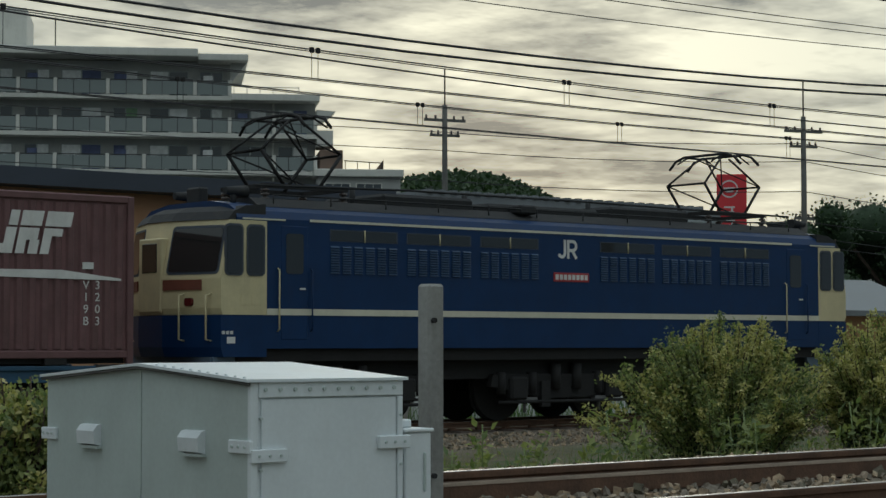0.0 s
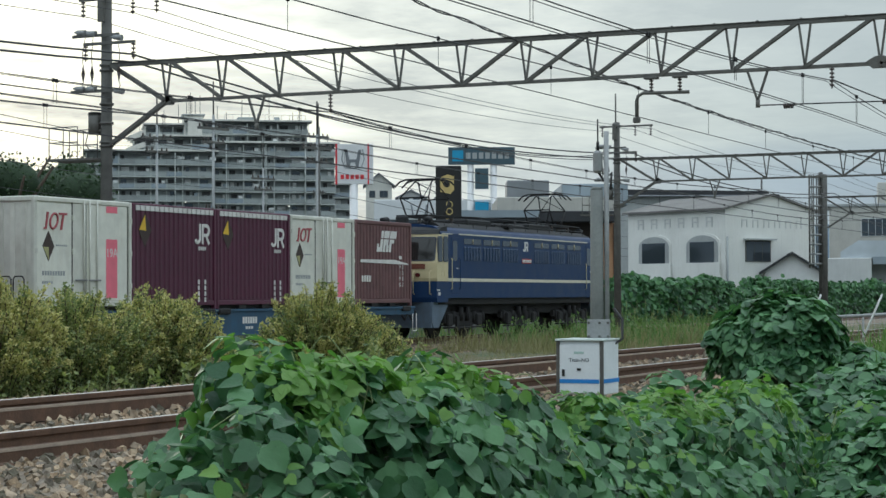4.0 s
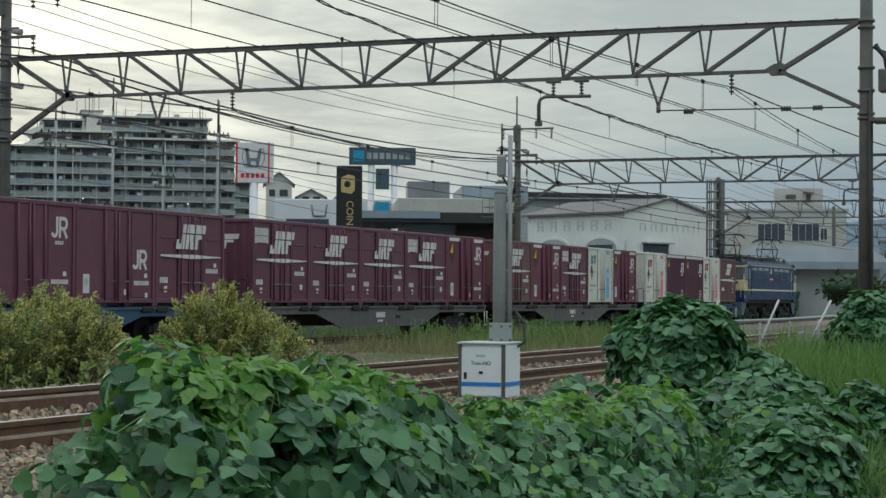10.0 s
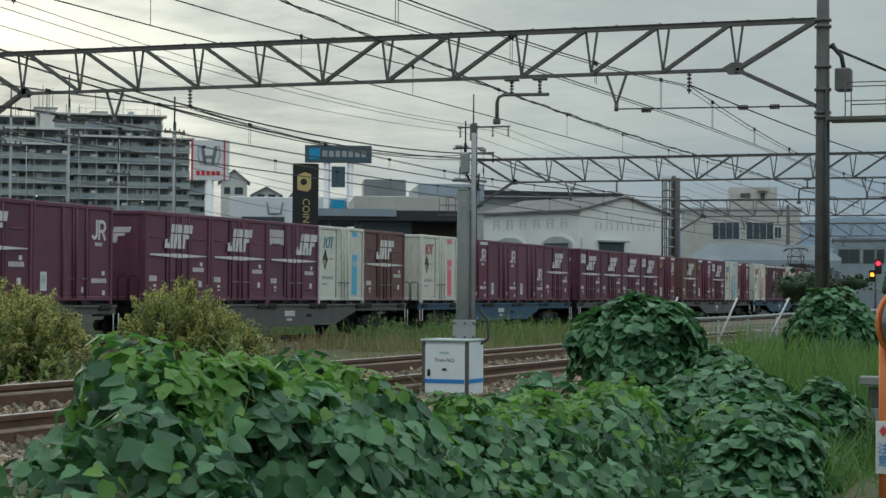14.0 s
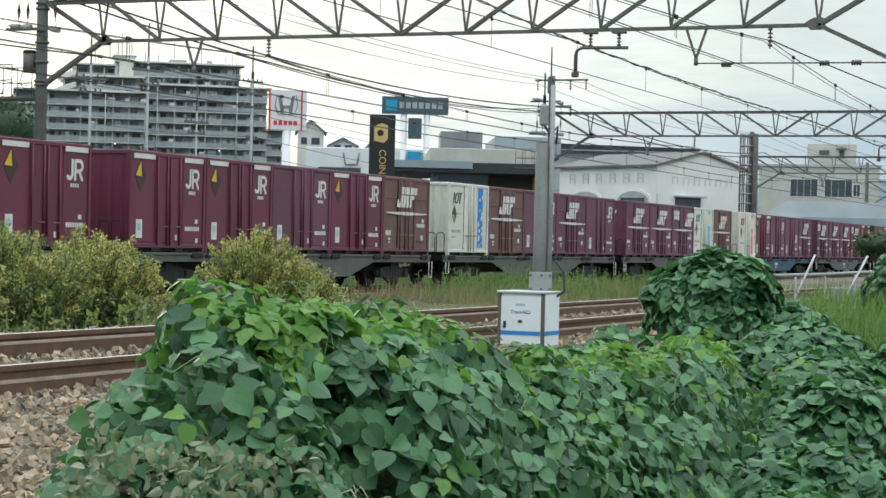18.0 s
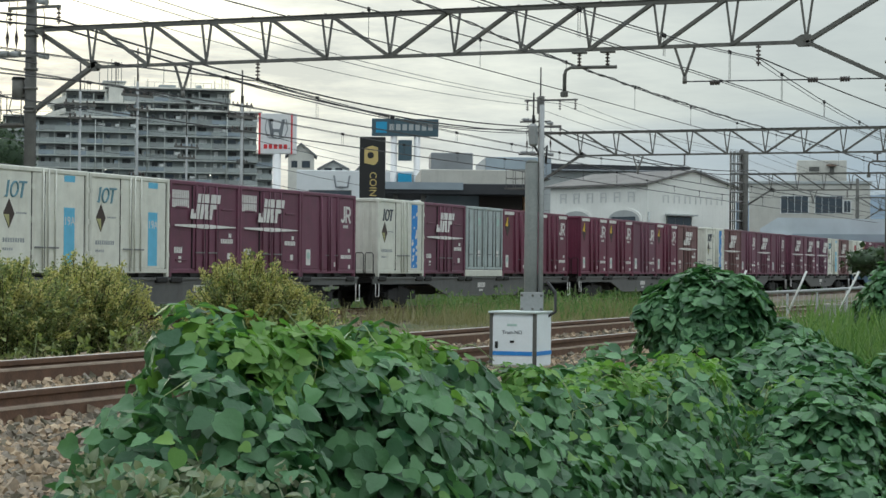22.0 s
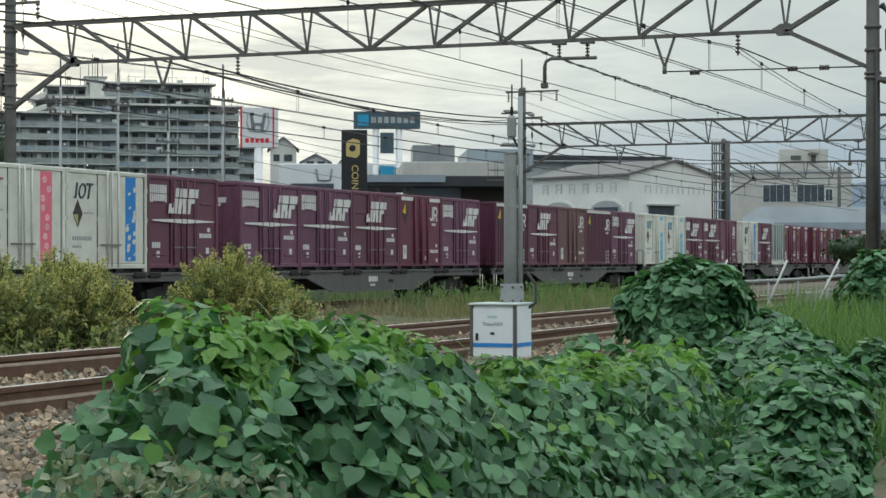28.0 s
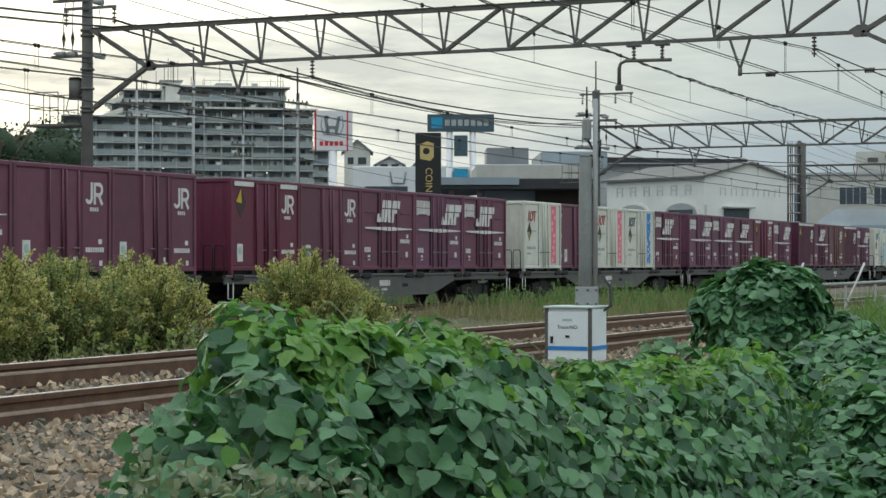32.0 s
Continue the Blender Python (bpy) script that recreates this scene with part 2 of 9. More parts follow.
# ---- materials
def mat(name, col, rough=0.6, metal=0.0, var=0.22, scale=2.5, bump=0.15, bscale=45.0, streak=0.0, dirt=(0.08, 0.065, 0.05), rand=0.0, island=0.0, spec=0.5, stretch=(1, 1, 1)):
    m = bpy.data.materials.new(name)
    m.use_nodes = True
    n = Nodes(m.node_tree)
    tc = n.add("ShaderNodeTexCoord").outputs["Object"]
    if rand:
        tc = n.vmath("ADD", tc, n.add("ShaderNodeCombineXYZ", {0: n.math("MULTIPLY", n.add("ShaderNodeObjectInfo").outputs["Random"], 37.0)}).outputs[0])
    st = n.vmath("MULTIPLY", tc, stretch)
    big = n.noise(st, scale, 4)
    fine = n.noise(st, bscale, 3)
    lo, hi = tuple(c * (1 - var) for c in col), tuple(min(1, c * (1 + var)) for c in col)
    c = n.mix(n.add("ShaderNodeMapRange", {0: n.math("ADD", n.math("MULTIPLY", big, 0.7), n.math("MULTIPLY", fine, 0.3)), 1: 0.36, 2: 0.64}).outputs[0], lo, hi)
    if streak:
        runs = n.noise(n.vmath("MULTIPLY", tc, (7, 7, 0.55)), 1.0, 4, 0.6)
        spots = n.noise(tc, 5.5, 5, 0.65)
        mask = n.add("ShaderNodeMapRange", {0: n.math("ADD", n.math("MULTIPLY", runs, 0.6), n.math("MULTIPLY", spots, 0.4)), 1: 0.50, 2: 0.70, 3: 0.0, 4: streak}).outputs[0]
        c = n.mix(mask, c, dirt)
    if rand:
        c = n.mix(1.0, c, n.ramp(n.add("ShaderNodeObjectInfo").outputs["Random"], [(0.0, (1 - rand,) * 3), (1.0, (1.0,) * 3)]), "MULTIPLY")
    if island:
        r = n.add("ShaderNodeNewGeometry").outputs["Random Per Island"]
        c = n.mix(1.0, c, n.ramp(r, [(0.0, (1 - island, 1 - island * 0.95, 1 - island)), (0.35, (0.62, 0.66, 0.72)), (0.6, (1.0, 0.97, 0.92)), (0.85, (1.0, 0.90, 0.78)), (1.0, (1.25, 1.23, 1.15))]), "MULTIPLY")
    b = n.add("ShaderNodeBump", {"Strength": bump, "Distance": 0.02, "Height": fine})
    rg = n.math("ADD", n.math("MULTIPLY", big, 0.25), rough - 0.12)
    p = n.add("ShaderNodeBsdfPrincipled", {"Base Color": c, "Roughness": rg, "Metallic": metal, "Normal": b.outputs[0], "Specular IOR Level": spec})
    n.add("ShaderNodeOutputMaterial", {0: p.outputs[0]})
    return m


def leaf_mat(name, col, tip, rough=0.5, through=0.35):
    m = bpy.data.materials.new(name)
    m.use_nodes = True
    n = Nodes(m.node_tree)
    r = n.add("ShaderNodeNewGeometry").outputs["Random Per Island"]
    tc = n.add("ShaderNodeTexCoord").outputs["Object"]
    patch = n.noise(tc, 1.3, 3)
    c = n.mix(n.math("SUBTRACT", n.math("ADD", n.math("MULTIPLY", r, 0.95), n.math("MULTIPLY", patch, 0.6)), 0.28, True), col, tip)
    c = n.mix(n.math("MULTIPLY", n.noise(tc, 30, 2), 0.25), c, tuple(x * 0.5 for x in col))
    b = n.add("ShaderNodeBump", {"Strength": 0.35, "Distance": 0.012, "Height": n.noise(tc, 38, 3)})
    p = n.add("ShaderNodeBsdfPrincipled", {"Base Color": c, "Roughness": rough, "Specular IOR Level": 0.34, "Normal": b.outputs[0]})
    tr = n.add("ShaderNodeBsdfTranslucent", {"Color": n.mix(1.0, c, (1.1, 1.25, 0.7), "MULTIPLY")})
    mx = n.add("ShaderNodeMixShader", {0: through, 1: p.outputs[0], 2: tr.outputs[0]})
    n.add("ShaderNodeOutputMaterial", {0: mx.outputs[0]})
    return m


def glow_mat(name, col, strength):
    m = bpy.data.materials.new(name)
    m.use_nodes = True
    n = Nodes(m.node_tree)
    e = n.add("ShaderNodeEmission", {"Color": (*col, 1), "Strength": strength})
    n.add("ShaderNodeOutputMaterial", {0: e.outputs[0]})
    return m


def glass_mat(name, tint=(0.04, 0.05, 0.06)):
    """A window pane that mirrors the sky, with a dark room behind."""
    m = bpy.data.materials.new(name)
    m.use_nodes = True
    n = Nodes(m.node_tree)
    p = n.add("ShaderNodeBsdfPrincipled", {"Base Color": (*tint, 1), "Roughness": 0.06, "Specular IOR Level": 0.6, "Coat Weight": 0.3})
    n.add("ShaderNodeOutputMaterial", {0: p.outputs[0]})
    return m


MAROON = mat("maroon_paint", (0.148, 0.047, 0.081), 0.55, var=0.18, streak=0.35, dirt=(0.07, 0.03, 0.035), rand=0.25, bump=0.05)
WINE = mat("wine_red_paint", (0.135, 0.021, 0.050), 0.50, var=0.14, streak=0.25, dirt=(0.07, 0.02, 0.03), rand=0.2, bump=0.05)
WINE_DEEP = mat("deep_wine_paint", (0.088, 0.017, 0.043), 0.50, var=0.14, streak=0.25, dirt=(0.05, 0.016, 0.026), rand=0.15, bump=0.05)
HAZARD = mat("dark_brown_marking", (0.042, 0.026, 0.022), 0.6, var=0.1)
BROWN = mat("faded_brown_paint", (0.160, 0.078, 0.080), 0.65, var=0.22, streak=0.45, dirt=(0.09, 0.05, 0.04), rand=0.2, bump=0.06)
PURPLE = mat("plum_paint", (0.155, 0.058, 0.104), 0.58, var=0.2, streak=0.3, dirt=(0.07, 0.035, 0.05), rand=0.25, bump=0.05)
CREAM_BOX = mat("white_container_paint", (0.67, 0.67, 0.60), 0.5, var=0.10, streak=0.22, dirt=(0.35, 0.28, 0.2), rand=0.18, bump=0.04)
GREY_BOX = mat("grey_container_paint", (0.36, 0.41, 0.41), 0.5, var=0.14, streak=0.3, dirt=(0.12, 0.1, 0.09), bump=0.05)
MARK = mat("white_marking", (0.64, 0.63, 0.61), 0.6, var=0.12, streak=0.25, dirt=(0.35, 0.25, 0.25), bump=0.02)
MARK_RED = mat("red_marking", (0.55, 0.06, 0.08), 0.6, var=0.1)
MARK_PINK = mat("pink_marking", (0.72, 0.16, 0.22), 0.6, var=0.1)
MARK_BLUE = mat("blue_marking", (0.02, 0.20, 0.55), 0.6, var=0.1)
MARK_SKY = mat("sky_blue_marking", (0.12, 0.42, 0.62), 0.6, var=0.1)
MARK_WINE = mat("wine_marking", (0.34, 0.07, 0.08), 0.6, var=0.1)
MARK_SLATE = mat("slate_marking", (0.12, 0.25, 0.31), 0.6, var=0.1)
MARK_DARK = mat("dark_marking", (0.05, 0.06, 0.08), 0.6, var=0.1)
MARK_YELLOW = mat("yellow_marking", (0.62, 0.40, 0.03), 0.6, var=0.1)
MARK_GREEN = mat("pale_green_label", (0.36, 0.50, 0.46), 0.6, var=0.15)
STEEL = mat("dull_steel", (0.20, 0.20, 0.20), 0.5, 0.6, var=0.25, bump=0.1)
GALV = mat("weathered_zinc_steel", (0.122, 0.120, 0.110), 0.65, 0.15, var=0.25, scale=4, bump=0.1, streak=0.2, dirt=(0.12, 0.08, 0.05))
GALV_PALE = mat("dull_zinc_pipe", (0.30, 0.31, 0.31), 0.6, 0.2, var=0.15)
UNDER = mat("grimy_underframe", (0.013, 0.0125, 0.013), 0.8, var=0.35, scale=5, bump=0.3)
FRAME_GREY = mat("grey_wagon_frame", (0.092, 0.092, 0.090), 0.65, var=0.2, streak=0.4, dirt=(0.05, 0.04, 0.035), bump=0.08)
FRAME_BLUE = mat("blue_wagon_frame", (0.020, 0.070, 0.130), 0.6, var=0.2, streak=0.35, dirt=(0.04, 0.04, 0.04), bump=0.08)
LOCO_BLUE = mat("locomotive_blue", (0.003, 0.027, 0.095), 0.42, spec=0.3, var=0.12, streak=0.15, dirt=(0.02, 0.02, 0.035), bump=0.02)
LOCO_CREAM = mat("locomotive_cream", (0.58, 0.50, 0.30), 0.45, var=0.08, streak=0.2, dirt=(0.3, 0.24, 0.16), bump=0.02)
LOCO_ROOF = mat("locomotive_roof_grey", (0.016, 0.017, 0.019), 0.75, var=0.3, streak=0.3, bump=0.1)
DARK_GAP = mat("dark_void", (0.008, 0.008, 0.009), 0.8, var=0.1)
GLASS = glass_mat("window_glass")
CAB_GLASS = glass_mat("cab_glass", (0.02, 0.02, 0.02))
RUST = mat("rusted_rail", (0.110, 0.060, 0.037), 0.85, var=0.3, scale=6, bump=0.25)
# Rail rust made paler: the skylight on the ledge is in its colour.
RUST_SKYLIT = mat("skylit_rail_ledge", (0.24, 0.185, 0.14), 0.85, var=0.25, scale=5, bump=0.2)
RAILTOP = mat("polished_rail_head", (0.45, 0.42, 0.40), 0.32, 0.85, var=0.2, scale=4, bump=0.02)
CONCRETE = mat("weathered_concrete", (0.27, 0.265, 0.25), 0.85, var=0.2, scale=2, bump=0.2, streak=0.35, dirt=(0.09, 0.085, 0.08))
MASTC = mat("dark_concrete_mast", (0.098, 0.096, 0.088), 0.85, var=0.22, scale=3, bump=0.2, streak=0.3, dirt=(0.05, 0.05, 0.05))
SLEEPER = mat("dusty_sleeper", (0.13, 0.10, 0.085), 0.9, var=0.25, bump=0.3, rand=0.3)
STONE = mat("ballast_stone", (0.335, 0.268, 0.197), 0.92, var=0.42, scale=9, bump=0.4, island=0.70)
WIRE = mat("dark_cable", (0.03, 0.03, 0.032), 0.6, var=0.1)
PORCELAIN = mat("brown_insulator", (0.06, 0.045, 0.04), 0.3, var=0.2)
WHITE_BOX = mat("white_cabinet_paint", (0.70, 0.74, 0.76), 0.5, var=0.06, streak=0.12, dirt=(0.4, 0.38, 0.34), bump=0.03)
GREY_GREEN = mat("grey_green_cabinet_paint", (0.47, 0.53, 0.51), 0.5, var=0.08, streak=0.12, dirt=(0.25, 0.25, 0.23), bump=0.03)
BARK = mat("bark", (0.07, 0.05, 0.035), 0.9, var=0.3, scale=12, bump=0.6, stretch=(1, 1, 0.2))
KUDZU = leaf_mat("vine_leaf", (0.022, 0.082, 0.034), (0.155, 0.320, 0.145), 0.40, 0.28)
KUDZU_YOUNG = leaf_mat("young_vine_leaf", (0.11, 0.25, 0.050), (0.22, 0.38, 0.095), 0.45, 0.4)
BUSH = leaf_mat("shrub_leaf", (0.106, 0.157, 0.064), (0.35, 0.37, 0.14), 0.55, 0.40)
BUSH_TIP = leaf_mat("yellowed_shrub_leaf", (0.39, 0.375, 0.125), (0.66, 0.585, 0.27), 0.5, 0.35)
GRASS = leaf_mat("grass_blade", (0.080, 0.165, 0.050), (0.190, 0.290, 0.095), 0.5, 0.4)
GRASS_DEEP = leaf_mat("deep_green_grass", (0.045, 0.120, 0.034), (0.135, 0.250, 0.080), 0.5, 0.4)
DRY = leaf_mat("dry_weed", (0.21, 0.195, 0.10), (0.34, 0.31, 0.18), 0.6, 0.3)
TREE = leaf_mat("tree_leaf", (0.020, 0.045, 0.020), (0.050, 0.085, 0.030), 0.55, 0.2)
STEM = mat("vine_stem", (0.20, 0.25, 0.10), 0.7, var=0.2)
WITHER = leaf_mat("withered_vine_leaf", (0.17, 0.22, 0.13), (0.42, 0.43, 0.31), 0.65, 0.25)

# ---- ground and the two tracks; z = 0 is the rail top of the far track, x runs along the tracks
NEAR_Y, FAR_Y, GAUGE = 8.38, 26.46, 0.53
NEAR_Z = (0.478, 0.602)          # canted: near rail, far rail
PROFILE = [(-3000, -0.35), (-6, -0.25), (0.5, -0.20), (2.5, -0.05), (4.6, 0.18), (5.9, 0.20), (7.0, 0.245), (7.5, 0.248), (7.95, 0.29), (8.7, 0.405), (9.2, 0.43), (9.9, 0.44), (10.6, 0.42), (11.2, 0.34),
           (13.5, -0.02), (17, -0.22), (21, -0.30), (23.6, -0.26), (24.6, -0.17), (28.3, -0.17), (29.5, -0.35), (31, -0.42), (3000, -0.45)]


def ground_z(y):
    return float(np.interp(y, [p[0] for p in PROFILE], [p[1] for p in PROFILE]))


def ground_material():
    m = bpy.data.materials.new("trackside_ground")
    m.use_nodes = True
    n = Nodes(m.node_tree)
    tc = n.add("ShaderNodeTexCoord").outputs["Object"]
    y = n.add("ShaderNodeSeparateXYZ", {0: tc}).outputs[1]
    wob = n.math("MULTIPLY", n.math("SUBTRACT", n.noise(tc, 0.7, 4), 0.5), 2.2)
    yy = n.math("ADD", y, wob)
    gr = n.mix(n.noise(tc, 30, 4), (0.11, 0.09, 0.068), (0.28, 0.23, 0.17))
    earth = n.mix(n.noise(tc, 3, 5), (0.085, 0.075, 0.045), (0.17, 0.14, 0.085))
    green = n.mix(n.noise(tc, 6, 4), (0.035, 0.06, 0.02), (0.09, 0.12, 0.04))
    earth = n.mix(n.add("ShaderNodeMapRange", {0: n.noise(tc, 1.1, 4), 1: 0.42, 2: 0.6}).outputs[0], earth, green)

    def band(a, b, w):
        return n.math("MULTIPLY", n.add("ShaderNodeMapRange", {0: yy, 1: a - w, 2: a + w}).outputs[0], n.add("ShaderNodeMapRange", {0: yy, 1: b - w, 2: b + w, 3: 1.0, 4: 0.0}).outputs[0])

    ballast = n.math("MAXIMUM", band(4.6, 12.0, 0.6), band(22.6, 30.4, 0.7))
    c = n.mix(ballast, earth, gr)
    paved = n.mix(n.noise(tc, 8, 5), (0.045, 0.045, 0.047), (0.07, 0.07, 0.07))
    c = n.mix(n.add("ShaderNodeMapRange", {0: y, 1: 33.5, 2: 34.5}).outputs[0], c, paved)
    b = n.add("ShaderNodeBump", {"Strength": 0.6, "Distance": 0.05, "Height": n.noise(tc, 28, 4)})
    p = n.add("ShaderNodeBsdfPrincipled", {"Base Color": c, "Roughness": 0.92, "Normal": b.outputs[0]})
    n.add("ShaderNodeOutputMaterial", {0: p.outputs[0]})
    return m


def build_ground():
    ys = sorted({p[0] for p in PROFILE} | {float(v) for v in np.arange(-4, 34, 0.5)})
    xs = [-3000, -600] + [float(v) for v in np.arange(-40, 200, 4.0)] + [600, 3000]
    me = Mesh()
    for x in xs:
        for y in ys:
            wob = 0.05 * noise.noise((x * 0.35, y * 0.6, 0)) if -4 < y < 34 and abs(y - NEAR_Y) > 1.8 and abs(y - FAR_Y) > 1.8 else 0
            me.v.append((x, y, ground_z(y) + wob))
    n = len(ys)
    for i in range(len(xs) - 1):
        for j in range(n - 1):
            me.f.append((i * n + j, (i + 1) * n + j, (i + 1) * n + j + 1, i * n + j + 1))
            me.s.append(True)
    tagged(part("ground", me, ground_material()), "dusty ballast and weedy trackside ground beside paved lots", "ground", kind="structure")


build_ground()


def rail_profile(y, top, tall, lip):
    """Head and web of a rail over the broad rusty ledge of its bearing, whose lip stands proud of the head."""
    h = [(-0.032, 0), (0.032, 0), (0.034, -0.012), (0.032, -0.038), (0.012, -0.05), (0.012, -lip + 0.014), (0.062, -lip), (0.066, -lip - 0.012), (0.066, -tall),
         (-0.066, -tall), (-0.066, -lip - 0.012), (-0.062, -lip), (-0.012, -lip + 0.014), (-0.012, -0.05), (-0.032, -0.038), (-0.034, -0.012)]
    return [(y + a, top + b) for a, b in h]


def build_track(name, y0, tops, x0, x1, label, x_near, sections):
    track = thing(name, label, "railway track", kind="structure")
    for s, top, (tall, lip) in zip((-1, 1), tops, sections):
        yr = y0 + s * GAUGE
        rail = part("rail", Mesh().prism(rail_profile(yr, top, tall, lip), "x", x0, x1), RUST, track, "rust-brown steel rail")
        part("running_surface", Mesh().prism([(yr - 0.028, top - 0.002), (yr + 0.028, top - 0.002), (yr + 0.022, top + 0.003), (yr - 0.022, top + 0.003)], "x", x0, x1), RAILTOP, rail, "polished rail head")
        part("ledge", Mesh().prism([(yr - 0.070, top - lip - 0.012), (yr - 0.064, top - lip + 0.004), (yr - 0.030, top - lip + 0.010), (yr - 0.030, top - lip - 0.012)], "x", x0, x1), RUST_SKYLIT, rail, "pale ledge of the rail foot with skylight painted in")
    lean = math.degrees(math.atan2(tops[1] - tops[0], 2 * GAUGE))
    mid = (tops[0] + tops[1]) / 2 - sections[0][0] + 0.01
    one = Mesh().box(-0.12, 0.12, -1.0, 1.0, -0.16, 0, 0.02).data("sleeper", SLEEPER)
    clip = Mesh()
    for s in (-1, 1):
        for d in (-1, 1):
            clip.box(-0.07, 0.07, s * GAUGE + d * 0.10 - 0.04, s * GAUGE + d * 0.10 + 0.04, 0, 0.045, 0.01)
    clips = clip.data("rail_clips", RUST)
    far_sl = Mesh()
    for i in range(int((x1 - x0) / 0.62)):
        x = x0 + i * 0.62
        if x_near[0] < x < x_near[1]:
            o = part("sleeper", one, SLEEPER, track, m=pose(x, y0, mid, lean, 0, 0))
            part("rail_clips", clips, RUST, o)
        else:
            far_sl.box(x - 0.12, x + 0.12, y0 - 1, y0 + 1, mid - 0.14, mid - 0.005)
    tagged(part("far_sleepers", far_sl, SLEEPER, track), kind="stuff")


build_track("near_track", NEAR_Y, NEAR_Z, -40, 260, "rusty railway track on stone ballast with weeds", (2, 80), ((0.232, 0.108), (0.178, 0.068)))
build_track("far_track", FAR_Y, (0, 0), -330, 520, "rusty railway track on stone ballast behind shrubs", (12, 90), ((0.153, 0.11), (0.153, 0.11)))

# ---- the goods train; local x = 0 at the leading end of each container or wagon frame
CL, CH, CW = 3.715, 2.5, 1.225       # container length, height, half width
FLOOR = 1.045                        # container floor over the rails


def logo_block(me, x, z, w, h, y, d=0.006, end=False):
    """A slanted hook and two looped blocks cut by a thin line; on an end face when end is set."""
    lean = 0.22 * h
    for u0, u1, z0, z1 in ((0.0, 0.17, 0.0, 0.22), (0.0, 0.09, 0.22, 0.38), (0.17, 0.31, 0.0, 0.60), (0.19, 0.31, 0.65, 1.0), (0.35, 0.47, 0.0, 0.60), (0.35, 0.64, 0.65, 1.0),
                           (0.47, 0.62, 0.32, 0.60), (0.52, 0.65, 0.0, 0.32), (0.69, 0.81, 0.0, 0.60), (0.81, 0.95, 0.42, 0.60), (0.69, 1.05, 0.65, 1.0)):
        p = [(u0 * w + lean * z0, z + z0 * h), (u1 * w + lean * z0, z + z0 * h), (u1 * w + lean * z1, z + z1 * h), (u0 * w + lean * z1, z + z1 * h)]
        if end:
            me.prism([(x - a, b) for a, b in p], "x", y - d, y + 0.002)
        else:
            me.prism([(x + a, b) for a, b in p], "y", y - d, y + 0.002)


def stroke(me, pts, w, y, d):
    """A flat band of one width along a bent line in the x-z plane."""
    left, right = [], []
    for k, (x, z) in enumerate(pts):
        a, b = pts[max(k - 1, 0)], pts[min(k + 1, len(pts) - 1)]
        ux, uz = b[0] - a[0], b[1] - a[1]
        q = w / 2 / max(1e-6, math.hypot(ux, uz))
        left.append((x - uz * q, z + ux * q))
        right.append((x + uz * q, z - ux * q))
    n = len(pts)
    v = [(x, yy, z) for yy in (y - d, y + 0.002) for x, z in left + right]
    f = []
    for k in range(n - 1):
        f += [(k, k + 1, n + k + 1, n + k), (2 * n + k, 3 * n + k, 3 * n + k + 1, 2 * n + k + 1), (k, 2 * n + k, 2 * n + k + 1, k + 1), (n + k, n + k + 1, 3 * n + k + 1, 3 * n + k)]
    me.add(v, f + [(0, n, 3 * n, 2 * n), (n - 1, 3 * n - 1, 4 * n - 1, 2 * n - 1)])


def logo_hook(me, x, z, s, y, d=0.006):
    """A rounded hook and a looped block with a slanting leg side by side."""
    t = 0.17 * s
    c = [(x + 0.28 * s + 0.22 * s * math.cos(a), z + 0.30 * s + 0.22 * s * math.sin(a)) for a in (radians(q) for q in range(200, 361, 20))]
    stroke(me, c + [(x + 0.50 * s, z + 0.6 * s), (x + 0.50 * s, z + s)], t, y, d)
    x += 0.74 * s
    stroke(me, [(x, z), (x, z + 0.5 * s), (x, z + s)], t, y, d)
    bowl = [(x + 0.34 * s + 0.24 * s * math.cos(a), z + 0.68 * s + 0.24 * s * math.sin(a)) for a in (radians(q) for q in range(90, -91, -20))]
    stroke(me, [(x + 0.08 * s, z + 0.92 * s)] + bowl + [(x + 0.08 * s, z + 0.44 * s)], t, y - 0.001, d)
    stroke(me, [(x + 0.30 * s, z + 0.44 * s), (x + 0.42 * s, z + 0.26 * s), (x + 0.60 * s, z)], t, y - 0.002, d)


def bars(me, x, z, w, h, y, n=6, d=0.005):
    """A line of unreadable writing as plain bars."""
    step = w / n
    for i in range(n):
        me.box(x + i * step, x + (i + 0.72) * step, y - d, y + 0.002, z, z + h)


GREY_STENCIL = mat("grey_stencil", (0.25, 0.27, 0.28))
CREST = mat("olive_crest", (0.36, 0.35, 0.16))
PETAL = mat("pale_pink_print", (0.78, 0.46, 0.50))


